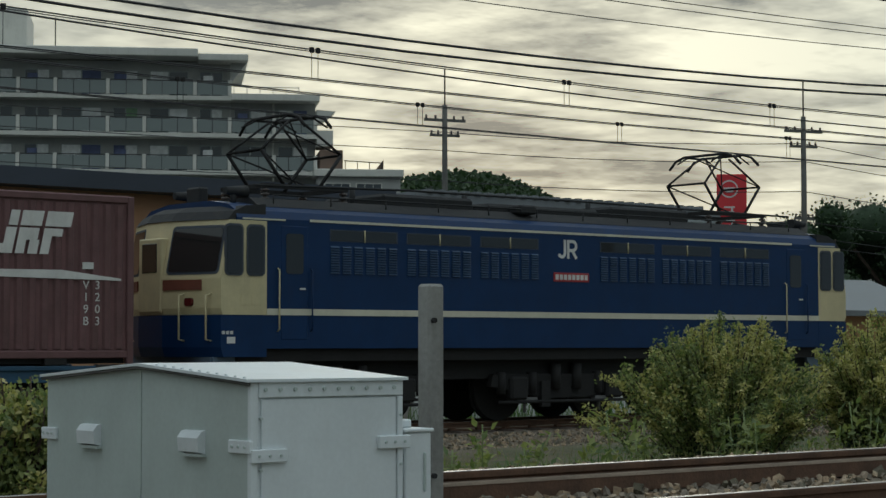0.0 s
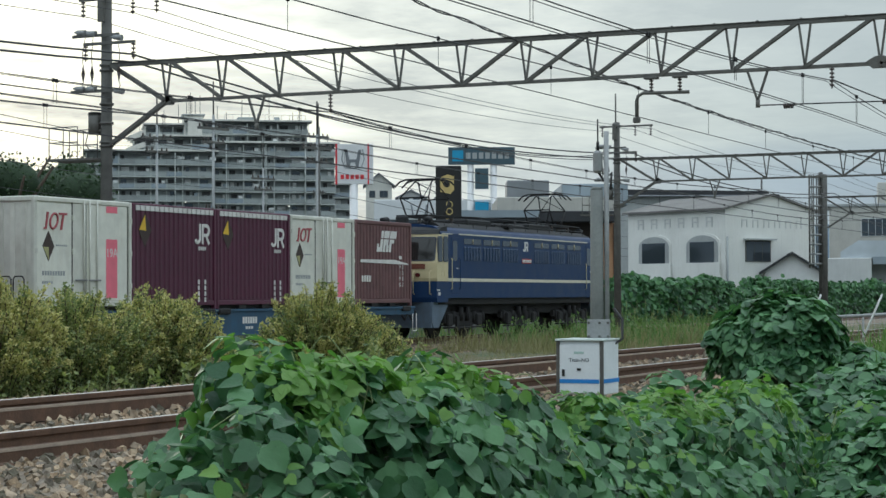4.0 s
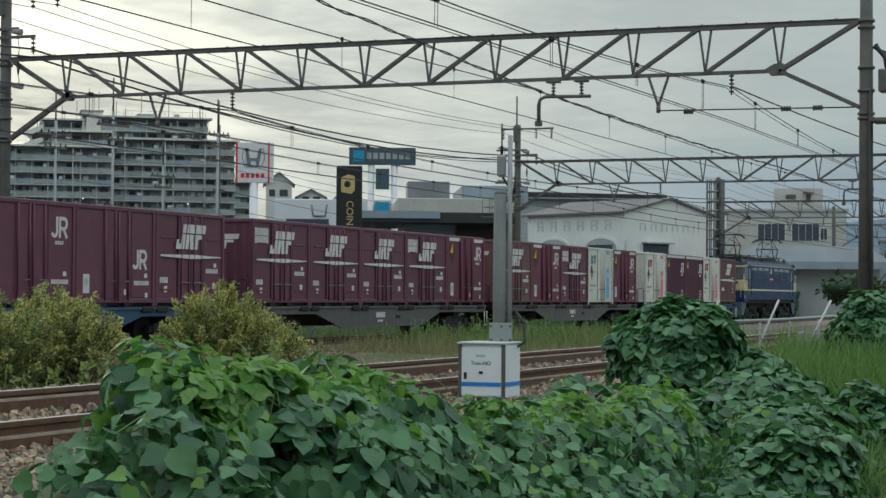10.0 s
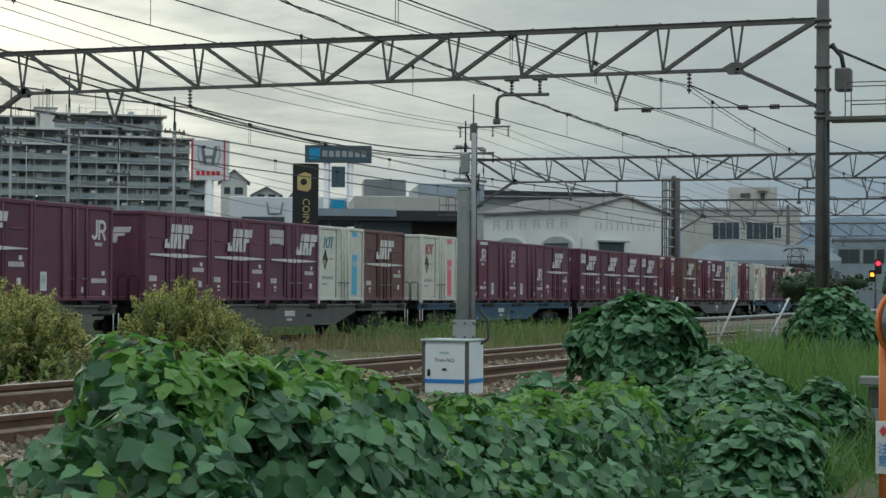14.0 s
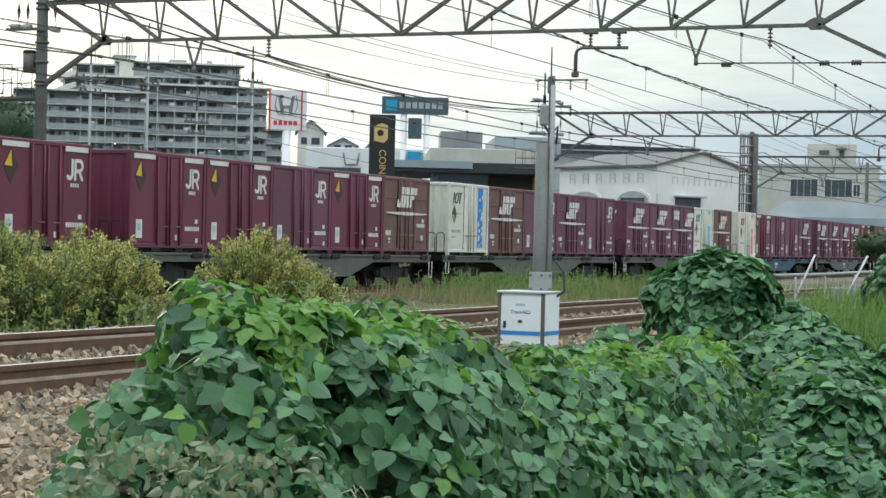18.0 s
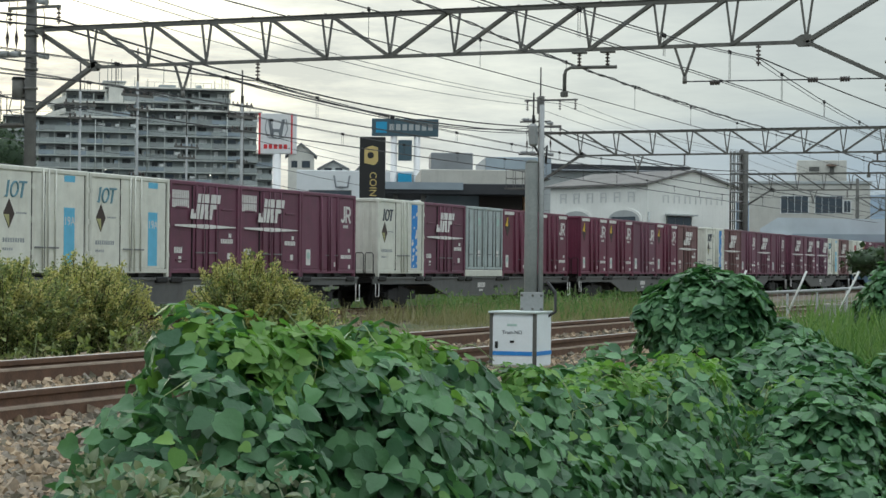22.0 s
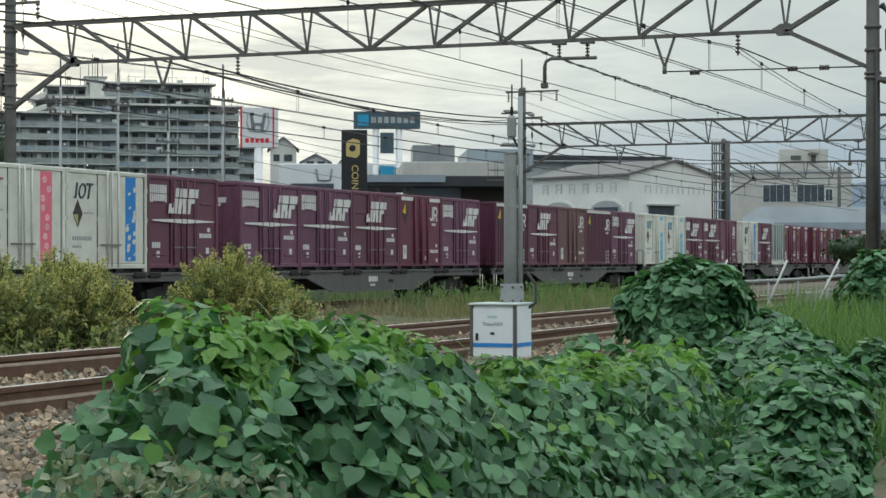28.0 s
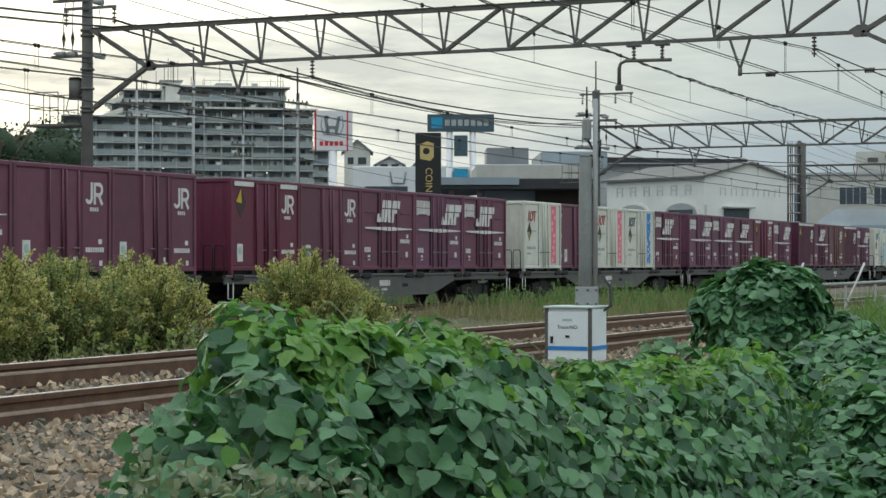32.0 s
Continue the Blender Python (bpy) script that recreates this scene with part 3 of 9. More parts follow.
def container(kind):
    """One twelve-foot container; the camera's side is -y. Leading end at x = 0, trailing end at x = -CL."""
    paint = {"F": MAROON, "Q": MAROON, "P": PURPLE, "B": BROWN, "R": WINE, "S": MAROON, "C": WINE_DEEP, "J": MAROON, "T": BROWN, "V": BROWN, "p": CREAM_BOX, "b": CREAM_BOX, "q": CREAM_BOX, "k": CREAM_BOX, "G": GREY_BOX}[kind]
    label = {"F": "maroon steel freight container with white slanted logo and stripe", "Q": "maroon steel freight container with white slanted logo and slogan block", "P": "plum steel freight container with white slanted logo and stripe",
             "B": "faded brown steel freight container with white slanted logo", "R": "wine-red freight container with white logo and hazard diamond",
             "S": "dull maroon freight container with small white logo", "C": "wine-red corrugated freight container with white roof marks",
             "J": "maroon freight container with low white logo", "T": "faded brown freight container with small white logo", "V": "brown ribbed freight container with white logo leading the train",
             "p": "white freight container with pink vertical band", "q": "white freight container with pink flowered vertical band", "b": "white freight container with blue vertical band", "k": "white freight container with sky-blue vertical band",
             "G": "grey corrugated pair of half-size freight containers"}[kind]
    c = thing("freight_container", label, "container", "containers on the train")
    y = -CW
    # box with frame
    if kind == "G":
        for k in range(2):
            x1 = -0.02 - k * CL / 2
            x0 = x1 - CL / 2 + 0.06
            b = part("half_container", Mesh().box(x0 + 0.03, x1 - 0.03, y + 0.05, -y - 0.05, 0.30, CH - 0.06), paint, c)
            fr = Mesh()
            for x in (x0, x1 - 0.09):
                fr.box(x, x + 0.09, y, y + 0.09, 0.25, CH, 0.012)
                fr.box(x, x + 0.09, -y - 0.09, -y, 0.25, CH, 0.012)
            for z in (0.25, CH - 0.10):
                fr.box(x0, x1, y + 0.005, y + 0.08, z, z + 0.10, 0.012)
            part("frame", fr, paint, b)
            for q in range(2):
                xa = x0 + 0.10 + q * (x1 - x0 - 0.2) / 2
                dr = part("door", Mesh().box(xa + 0.01, xa + (x1 - x0 - 0.2) / 2 - 0.015, y + 0.02, y + 0.055, 0.37, CH - 0.13, 0.008), paint, b)
                for xx in (xa + 0.16, xa + 0.66):
                    part("lock_rod", Mesh().tube((xx, y - 0.002, 0.34), (xx, y - 0.002, CH - 0.12), 0.016, 6), STEEL, dr)
                part("door_handle", Mesh().box(xa + 0.1, xa + 0.5, y - 0.02, y - 0.008, 0.78, 0.81), STEEL, dr)
            part("door_seal", Mesh().box((x0 + x1) / 2 - 0.012, (x0 + x1) / 2 + 0.012, y + 0.03, y + 0.058, 0.36, CH - 0.12), DARK_GAP, b)
            for j in range(7):
                part("stencil", Mesh().box(x0 + 0.28, x0 + 0.36, y + 0.012, y + 0.022, 1.05 + j * 0.17, 1.15 + j * 0.17), MARK_DARK, b, "dark stencil mark")
            part("sticker", Mesh().box(x1 - 0.62, x1 - 0.36, y + 0.012, y + 0.022, 1.85, 2.1), MARK_GREEN, b, "pale lime sticker")
            part("sticker", Mesh().box(x1 - 0.62, x1 - 0.42, y + 0.012, y + 0.022, 0.72, 0.94), MARK, b, "white sticker")
        part("pallet_frame", Mesh().box(-CL, 0, y, -y, 0.0, 0.24, 0.02), CREAM_BOX, c, "pale steel carrying frame")
        return c
    body = part("body", Mesh().box(-CL + 0.05, -0.05, y + 0.045, -y - 0.045, 0.14, CH - 0.03), paint, c)
    fr = Mesh()
    for x in (-CL, -0.11):
        for yy in (y, -y - 0.11):
            fr.box(x, x + 0.11, yy, yy + 0.11, 0.0, CH - 0.01, 0.015)
    for z, h in ((0.10, 0.11), (CH - 0.11, 0.10)):
        fr.box(-CL + 0.10, -0.10, y + 0.008, y + 0.10, z, z + h, 0.012)
        fr.box(-CL + 0.10, -0.10, -y - 0.10, -y - 0.008, z, z + h, 0.012)
        for x in (-CL + 0.005, -0.095):
            fr.box(x, x + 0.09, y + 0.1, -y - 0.1, z, z + h, 0.012)
    parts("frame", fr, paint, c)
    part("roof", Mesh().box(-CL + 0.04, -0.04, y + 0.03, -y - 0.03, CH - 0.03, CH, 0.012), paint, c)
    base = Mesh()
    for x in (-2.62, -1.45):
        base.box(x, x + 0.36, y + 0.02, -y - 0.02, 0.0, 0.11, 0.01)
    base.box(-CL + 0.1, -0.1, y + 0.12, -y - 0.12, 0.02, 0.14)
    part("fork_pocket_base", base, UNDER, c)
    ends = Mesh()
    for i in range(7):
        yy = y + 0.25 + i * 0.30
        ends.box(-CL + 0.035, -CL + 0.06, yy, yy + 0.12, 0.24, CH - 0.14, 0.008)
    parts("end_rib", ends, paint, c)
    centre = -CL / 2
    if kind in "FQPB":
        side = Mesh()
        for x in (-CL + 0.12, -1.17):                       # plain side panels with short pressed bars
            for z in (0.42, CH - 0.72):
                side.box(x + 0.22, x + 0.80, y + 0.022, y + 0.047, z, z + 0.05, 0.008)
        parts("pressed_bar", side, paint, c)
        for x in (centre - 0.66, centre + 0.02):
            dr = part("door", Mesh().box(x, x + 0.64, y + 0.012, y + 0.046, 0.22, CH - 0.12, 0.01), paint, c)
            for xx in (x + 0.12, x + 0.52):
                part("lock_rod", Mesh().tube((xx, y - 0.008, 0.16), (xx, y - 0.008, CH - 0.1), 0.020, 6), paint, dr)
            h = Mesh()
            h.box(x + 0.08, x + 0.56, y - 0.03, y - 0.012, 0.62, 0.655, 0.005)
            part("door_handle", h, STEEL, dr, "worn steel handle")
        mk = Mesh()
        logo_block(mk, -1.78 if kind == "P" else -2.72, CH - 0.98, 1.40, 0.66, y - 0.014)
        mk.prism([(-CL + 0.22, 1.315), (centre, 1.265), (-0.24, 1.325), (-0.24, 1.345), (centre, 1.385), (-CL + 0.22, 1.355)], "y", y - 0.018, y + 0.0)
        bars(mk, -CL + 0.28, 0.62, 0.42, 0.15, y + 0.04, 4)
        bars(mk, -0.98, 0.90, 0.68, 0.12, y + 0.04, 7)
        mk.box(-0.55, -0.42, y + 0.03, y + 0.046, 1.06, 1.17)
        mk.box(-0.62, -0.46, y + 0.03, y + 0.046, 0.48, 0.64)
        bars(mk, -CL + 0.5, 0.38, 0.2, 0.16, y + 0.04, 1)
        part("stencil", mk, MARK, c, "white painted logo, stripe and stencil marks")
        if kind in "QP":
            bx = Mesh()
            for k in range(2):
                bars(bx, -CL + 0.15, CH - 0.47 - k * 0.235, 1.05 if kind == "P" else 0.88, 0.215, y + 0.04, 9)
            part("slogan", bx, MARK, c, "white block of unreadable writing")
        em = Mesh()
        logo_block(em, 0.85, CH - 0.86, 1.45, 0.42, -CL + 0.028, end=True)
        part("end_logo", em, MARK, c)
        seal = Mesh()
        for x in (centre - 0.70, centre - 0.015, centre + 0.665):
            seal.box(x, x + 0.03, y + 0.020, y + 0.052, 0.22, CH - 0.12)
        parts("door_seal", seal, DARK_GAP, c)
    elif kind in "RSJT":
        for x in (centre - 0.60, centre + 0.02):
            dr = part("door", Mesh().box(x, x + 0.58, y + 0.02, y + 0.046, 0.22, CH - 0.12, 0.01), paint, c)
            for xx in (x + 0.05, x + 0.52):
                part("lock_rod", Mesh().tube((xx, y - 0.002, 0.16), (xx, y - 0.002, CH - 0.1), 0.022, 6), paint, dr)
            part("door_handle", Mesh().box(x + 0.30, x + 0.54, y - 0.025, y - 0.008, 0.63, 0.655, 0.005), STEEL, dr, "worn handle")
        side = Mesh()
        for x in (-CL + 0.13, -1.13):
            side.box(x, x + 1.0, y + 0.03, y + 0.047, 0.24, CH - 0.14, 0.008)
        parts("side_panel", side, paint, c)
        mk = Mesh()
        if kind == "J":
            logo_hook(mk, -1.08, 0.95, 0.50, y + 0.03)
        else:
            logo_hook(mk, -1.02, CH - 0.86, 0.50, y + 0.03)
            bars(mk, -0.84, CH - 1.02, 0.36, 0.09, y + 0.03, 4)
        bars(mk, -1.0, 0.55, 0.74, 0.11, y + 0.03, 8)
        mk.box(-0.50, -0.36, y + 0.025, y + 0.032, 0.74, 0.85)
        mk.box(-0.46, -0.34, y + 0.025, y + 0.032, 0.24, 0.36)
        mk.box(-1.5, -1.42, y + 0.01, y + 0.022, 0.30, 0.44)
        if kind == "R":
            mk.box(-CL + 0.16, -2.55, y + 0.0, y + 0.01, CH - 0.20, CH - 0.08)
            mk.box(-1.10, -0.16, y + 0.0, y + 0.01, CH - 0.20, CH - 0.08)
        part("stencil", mk, MARK, c, "white painted logo and stencil marks")
        lb = Mesh().box(-CL + 0.34, -CL + 0.62, y + 0.02, y + 0.034, 0.34, 0.80)
        lp = part("label_plate", lb, MARK, c, "white label plate")
        part("label_disc", Mesh().tube((-CL + 0.48, y + 0.022, 0.62), (-CL + 0.48, y + 0.018, 0.62), 0.105, 14), MARK_GREEN, lp, "green disc")
        if kind == "R":
            zc, xc = CH - 0.62, -3.20
            part("hazard_diamond", Mesh().prism([(xc - 0.28, zc), (xc, zc - 0.40), (xc + 0.28, zc), (xc, zc + 0.40)], "y", y + 0.022, y + 0.034), HAZARD, c, "dark diamond mark")
            part("hazard_half", Mesh().prism([(xc - 0.24, zc), (xc + 0.04, zc - 0.02), (xc, zc + 0.35)], "y", y + 0.016, y + 0.03), MARK_YELLOW, c, "yellow half mark")
    elif kind in "CV":
        ribs = Mesh()
        for i in range(17):
            xx = -CL + 0.16 + i * 0.203
            ribs.prism([(xx, y + 0.047), (xx + 0.03, y + 0.012), (xx + 0.11, y + 0.012), (xx + 0.14, y + 0.047)], "z", 0.24, CH - 0.14)
        part("corrugation", ribs, paint, c)
        mk = Mesh()
        if kind == "C":
            for i in range(17):
                mk.box(-CL + 0.13 + i * 0.203, -CL + 0.30 + i * 0.203, y - 0.002, y + 0.012, CH - 0.17, CH - 0.05)
            logo_hook(mk, -1.02, CH - 0.90, 0.50, y + 0.010)
            bars(mk, -0.84, CH - 1.05, 0.36, 0.09, y + 0.010, 4)
            for k in range(2):
                for j in range(4):
                    mk.box(-0.86 + k * 0.3, -0.785 + k * 0.3, y + 0.006, y + 0.014, 0.18 + j * 0.145, 0.29 + j * 0.145)
            zc, xc = CH - 0.62, -3.20
            part("hazard_diamond", Mesh().prism([(xc - 0.28, zc), (xc, zc - 0.40), (xc + 0.28, zc), (xc, zc + 0.40)], "y", y + 0.006, y + 0.014), HAZARD, c, "dark diamond mark")
            part("hazard_half", Mesh().prism([(xc - 0.24, zc), (xc + 0.04, zc - 0.02), (xc, zc + 0.35)], "y", y + 0.002, y + 0.01), MARK_YELLOW, c, "yellow half mark")
        else:
            logo_block(mk, -2.35, CH - 0.90, 1.15, 0.62, y + 0.010)
            mk.prism([(-CL + 0.35, 1.28), (-0.22, 1.24), (-0.22, 1.27), (-1.2, 1.38), (-CL + 0.35, 1.36)], "y", y + 0.004, y + 0.014)
            mk.box(-0.86, -0.68, y + 0.004, y + 0.014, 1.40, 1.50)
            for k, col in enumerate(("V19B", "3203")):
                words("stencil", "\n".join(col), 0.175, MARK, c, pose(-0.80 + k * 0.19, y + 0.008, 0.90, 90, 0, 0), "white serial letters")
            bars(mk, -CL + 0.42, 0.72, 0.62, 0.18, y + 0.014, 4)
        part("stencil", mk, MARK, c, "white painted logo and stencil marks")
    else:
        for x, w, rods in ((-2.30, 0.50, (0.40,)), (-1.78, 1.61, (0.09, 0.38))):
            dr = part("door", Mesh().box(x, x + w, y + 0.018, y + 0.046, 0.22, CH - 0.12, 0.01), paint, c)
            for xx in (x + r for r in rods):
                part("lock_rod", Mesh().tube((xx, y - 0.012, 0.14), (xx, y - 0.012, CH - 0.04), 0.02, 6), paint, dr)
            part("door_handle", Mesh().box(x + 0.06, x + 0.50, y - 0.035, y - 0.012, 0.66, 0.70, 0.005), STEEL, dr)
        side = Mesh()
        side.box(-CL + 0.13, -2.32, y + 0.03, y + 0.047, 0.24, CH - 0.14, 0.006)
        parts("side_panel", side, paint, c)
        for x in (-CL + 0.06, -2.30, -0.05):
            for z in (0.5, 1.25, 2.0):
                part("hinge", Mesh().box(x - 0.03, x + 0.05, y - 0.014, y + 0.02, z, z + 0.12, 0.006), paint, c)
        band = {"p": MARK_PINK, "q": MARK_PINK, "b": MARK_BLUE, "k": MARK_SKY}[kind]
        st = Mesh()
        if kind in "pk":
            st.box(-1.02, -0.58, y + 0.012, y + 0.048, 0.28, 1.62)
            st.box(-1.02, -0.58, y + 0.012, y + 0.048, 2.22, CH - 0.13)
        else:
            st.box(-1.03, -0.55, y + 0.012, y + 0.048, 0.28, CH - 0.13)
        parts("colour_band", st, band, c, "coloured vertical band")
        rr = random.Random(3)
        if kind in "pk":
            words("route_mark", "19A", 0.28, MARK, c, pose(-0.80, y + 0.010, 1.30, 90, 0, 0), "white letters on the band")
            for i in range(9):
                a = i * 2.4
                xx, zz = -0.80 + 0.065 * math.sqrt(i) * math.cos(a), 1.92 + 0.075 * math.sqrt(i) * math.sin(a)
                part("crest_dot", Mesh().tube((xx, y + 0.030, zz), (xx, y + 0.034 + 0.001 * i, zz), 0.055, 8), (MARK_YELLOW, CREST, MARK_GREEN)[i % 3], c)
        elif kind == "q":
            fl = Mesh()
            for i in range(9):
                zz, xx = 0.42 + i * 0.22, -0.79 + rr.uniform(-0.15, 0.15)
                for k in range(5):
                    a = k * 2 * math.pi / 5 + i
                    px, pz = xx + 0.055 * math.cos(a), zz + 0.055 * math.sin(a)
                    fl.tube((px, y + 0.006, pz), (px, y + 0.014 + 0.001 * k, pz), 0.036, 7)
            part("flower_print", fl, PETAL, c, "pale flowers printed on the band")
        else:
            cl = Mesh()
            for i in range(15):
                zz = 0.34 + i * 0.105 + (0.25 if i > 12 else 0.0)
                xx = -0.79 + rr.choice((-0.15, -0.08, 0.12, 0.16)) + rr.uniform(-0.03, 0.03)
                r = rr.uniform(0.03, 0.075)
                cl.tube((xx, y + 0.008, zz), (xx, y + 0.02, zz), r, 8)
                cl.tube((xx + 0.05, y + 0.008, zz + 0.02), (xx + 0.05, y + 0.021, zz + 0.02), r * 0.7, 8)
            part("cloud_print", cl, MARK, c, "white cloud spots on the band")
        seal = Mesh()
        for x in (-2.318, -1.798, -0.165):
            seal.box(x, x + 0.018, y + 0.020, y + 0.050, 0.2, CH - 0.1)
        parts("door_seal", seal, DARK_GAP, c)
        zc, xc = 1.42, -3.18
        part("hazard_diamond", Mesh().prism([(xc - 0.21, zc), (xc, zc - 0.33), (xc + 0.21, zc), (xc, zc + 0.33)], "y", y + 0.02, y + 0.034), HAZARD, c, "dark diamond mark")
        part("hazard_half", Mesh().prism([(xc - 0.20, zc - 0.02), (xc, zc - 0.30), (xc, zc - 0.02)], "y", y + 0.014, y + 0.03), CREST, c, "olive half mark")
        lg = Mesh()
        zz = CH - 0.72
        x0 = -3.38
        lg.prism([(x0, zz + 0.02), (x0 + 0.12, zz), (x0 + 0.20, zz + 0.38), (x0 + 0.14, zz + 0.38), (x0 + 0.08, zz + 0.06)], "y", y + 0.008, y + 0.034)
        lg.path([(x0 + 0.39 + 0.135 * math.cos(k * math.pi / 8) + 0.04 * math.sin(k * math.pi / 8), y + 0.022, zz + 0.19 + 0.165 * math.sin(k * math.pi / 8)) for k in range(17)], 0.026, 6)
        lg.prism([(x0 + 0.62, zz), (x0 + 0.68, zz), (x0 + 0.76, zz + 0.33), (x0 + 0.86, zz + 0.33), (x0 + 0.88, zz + 0.38), (x0 + 0.58, zz + 0.38), (x0 + 0.58, zz + 0.33), (x0 + 0.70, zz + 0.33)], "y", y + 0.008, y + 0.034)
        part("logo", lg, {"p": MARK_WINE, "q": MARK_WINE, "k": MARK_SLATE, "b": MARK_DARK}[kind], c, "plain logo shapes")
        wr = Mesh()
        bars(wr, -3.4, 0.78, 0.85, 0.10, y + 0.034, 9)
        bars(wr, -3.4, 0.60, 0.4, 0.06, y + 0.034, 5)
        bars(wr, -2.90, 1.42, 0.42, 0.04, y + 0.034, 6)
        part("stencil", wr, GREY_STENCIL, c)
    return c


def wheelset(me, x, r=0.43):
    for s in (-1, 1):
        me.tube((x, s * 0.56 - 0.06, 0), (x, s * 0.56 + 0.06, 0), r, 20)
        me.tube((x, s * 0.50 - 0.015, 0), (x, s * 0.50 + 0.015, 0), r + 0.03, 20)
        for k in range(3):
            a = k * 2.094
            me.tube((x + 0.6 * r * math.cos(a), s * 0.56 - 0.07, 0.6 * r * math.sin(a)), (x + 0.6 * r * math.cos(a), s * 0.56 + 0.07, 0.6 * r * math.sin(a)), 0.2 * r, 8)
    me.tube((x, -0.9, 0), (x, 0.9, 0), 0.075, 8)


def wagon(blue):
    w = thing("container_wagon", ("blue" if blue else "grey") + " steel container flat wagon with grimy bogies", "wagon", "wagons of the train")
    paint = FRAME_BLUE if blue else FRAME_GREY
    L = 18.72
    for s in (-1, 1):
        y = s * 1.16
        fish = [(-L - 0.25, 0.80), (-L - 0.25, 1.02), (0.25, 1.02), (0.25, 0.80), (-4.3, 0.80), (-6.0, 0.38), (-L + 6.0, 0.38), (-L + 4.3, 0.80)]
        sill = part("side_sill", Mesh().prism(fish, "y", y - 0.02, y + 0.02), paint, w)
        fl = Mesh()
        fl.box(-L - 0.25, 0.25, y - 0.06, y + 0.06, 0.97, 1.035, 0.008)
        fl.box(-L + 6.0, -6.0, y - 0.05, y + 0.05, 0.36, 0.40, 0.008)
        parts("flange", fl, paint, sill)
        if s < 0:
            mk = Mesh()
            bars(mk, -9.9, 0.66, 0.75, 0.17, y - 0.02, 6)
            bars(mk, -9.75, 0.52, 0.4, 0.07, y - 0.02, 3)
            part("stencil", mk, MARK, sill, "white stencil marks")
            part("vent_hole", Mesh().box(-8.3, -7.9, y - 0.026, y - 0.018, 0.62, 0.72), DARK_GAP, sill)
    fr = Mesh()
    fr.box(-L - 0.3, 0.3, -0.2, 0.2, 0.72, 1.0)
    for i in range(12):
        x = -L + 0.3 + i * (L - 0.6) / 11
        fr.box(x - 0.08, x + 0.08, -1.14, 1.14, 0.85, 1.02)
    part("centre_sill", fr, UNDER, w)
    for i in range(5):
        for dx in (0.35, 3.36):
            x = -i * 3.745 - dx
            part("twist_lock", Mesh().box(x - 0.28, x + 0.28, -1.25, -1.10, 0.90, 1.055, 0.03), UNDER, w)
    for bx in (-2.35, -L + 2.35):
        bg = Mesh()
        for s in (-1, 1):
            bg.prism([(bx - 1.25, 0.52), (bx - 1.25, 0.40), (bx - 0.55, 0.30), (bx - 0.4, 0.20), (bx + 0.4, 0.20), (bx + 0.55, 0.30), (bx + 1.25, 0.40), (bx + 1.25, 0.52), (bx + 0.5, 0.66), (bx - 0.5, 0.66)], "y", s * 0.92 - 0.06, s * 0.92 + 0.06)
            for d in (-0.95, 0.95):
                bg.box(bx + d - 0.16, bx + d + 0.16, s * 0.95 - 0.1, s * 0.95 + 0.1, 0.30, 0.60, 0.03)
            for d in (-0.2, 0.0, 0.2):
                bg.tube((bx + d, s * 0.92, 0.24), (bx + d, s * 0.92, 0.60), 0.07, 8)
        bg.box(bx - 0.2, bx + 0.2, -1.0, 1.0, 0.55, 0.75)
        bogie = part("bogie", bg, UNDER, w)
        for d in (-0.95, 0.95):
            ws = Mesh()
            wheelset(ws, 0)
            part("wheelset", ws, UNDER, bogie, m=pose(bx + d, 0, 0.43))
    for x, d in ((0.3, 1), (-L - 0.3, -1)):
        cp = Mesh().box(min(x, x + d * 0.55), max(x, x + d * 0.55), -0.11, 0.11, 0.78, 0.98, 0.03)
        part("coupler", cp, UNDER, w)
    st = Mesh()
    for dy in (-1.2, -0.86):
        st.path([(-L - 0.30, dy, 0.98), (-L - 0.30, dy, 1.74), (-L - 0.30, dy + 0.05, 1.80), (-L - 0.30, dy + 0.24, 1.80), (-L - 0.30, dy + 0.28, 1.74), (-L - 0.30, dy + 0.28, 0.98)], 0.016, 6)
    parts("end_handrail", st, UNDER, w, "dark arched end handrail")
    part("step_stirrup", Mesh().path([(-L - 0.10, -1.2, 0.82), (-L - 0.10, -1.2, 0.42), (-L + 0.16, -1.2, 0.42), (-L + 0.16, -1.2, 0.82)], 0.016, 6), MARK, w, "white step stirrup")
    st = Mesh()
    for dx in (0.1, 0.36):
        st.tube((dx, -1.2, 0.30), (dx, -1.2, 0.82), 0.016, 6)
    st.tube((0.1, -1.2, 0.30), (0.36, -1.2, 0.30), 0.016, 6)
    part("step_stirrup", st, MARK, w, "white step stirrup")
    br = Mesh()
    br.box(-11.5, -10.6, -0.7, -0.2, 0.45, 0.75, 0.04)
    br.tube((-8.6, -0.5, 0.6), (-7.2, -0.5, 0.6), 0.19, 12)
    parts("brake_gear", br, UNDER, w)
    return w


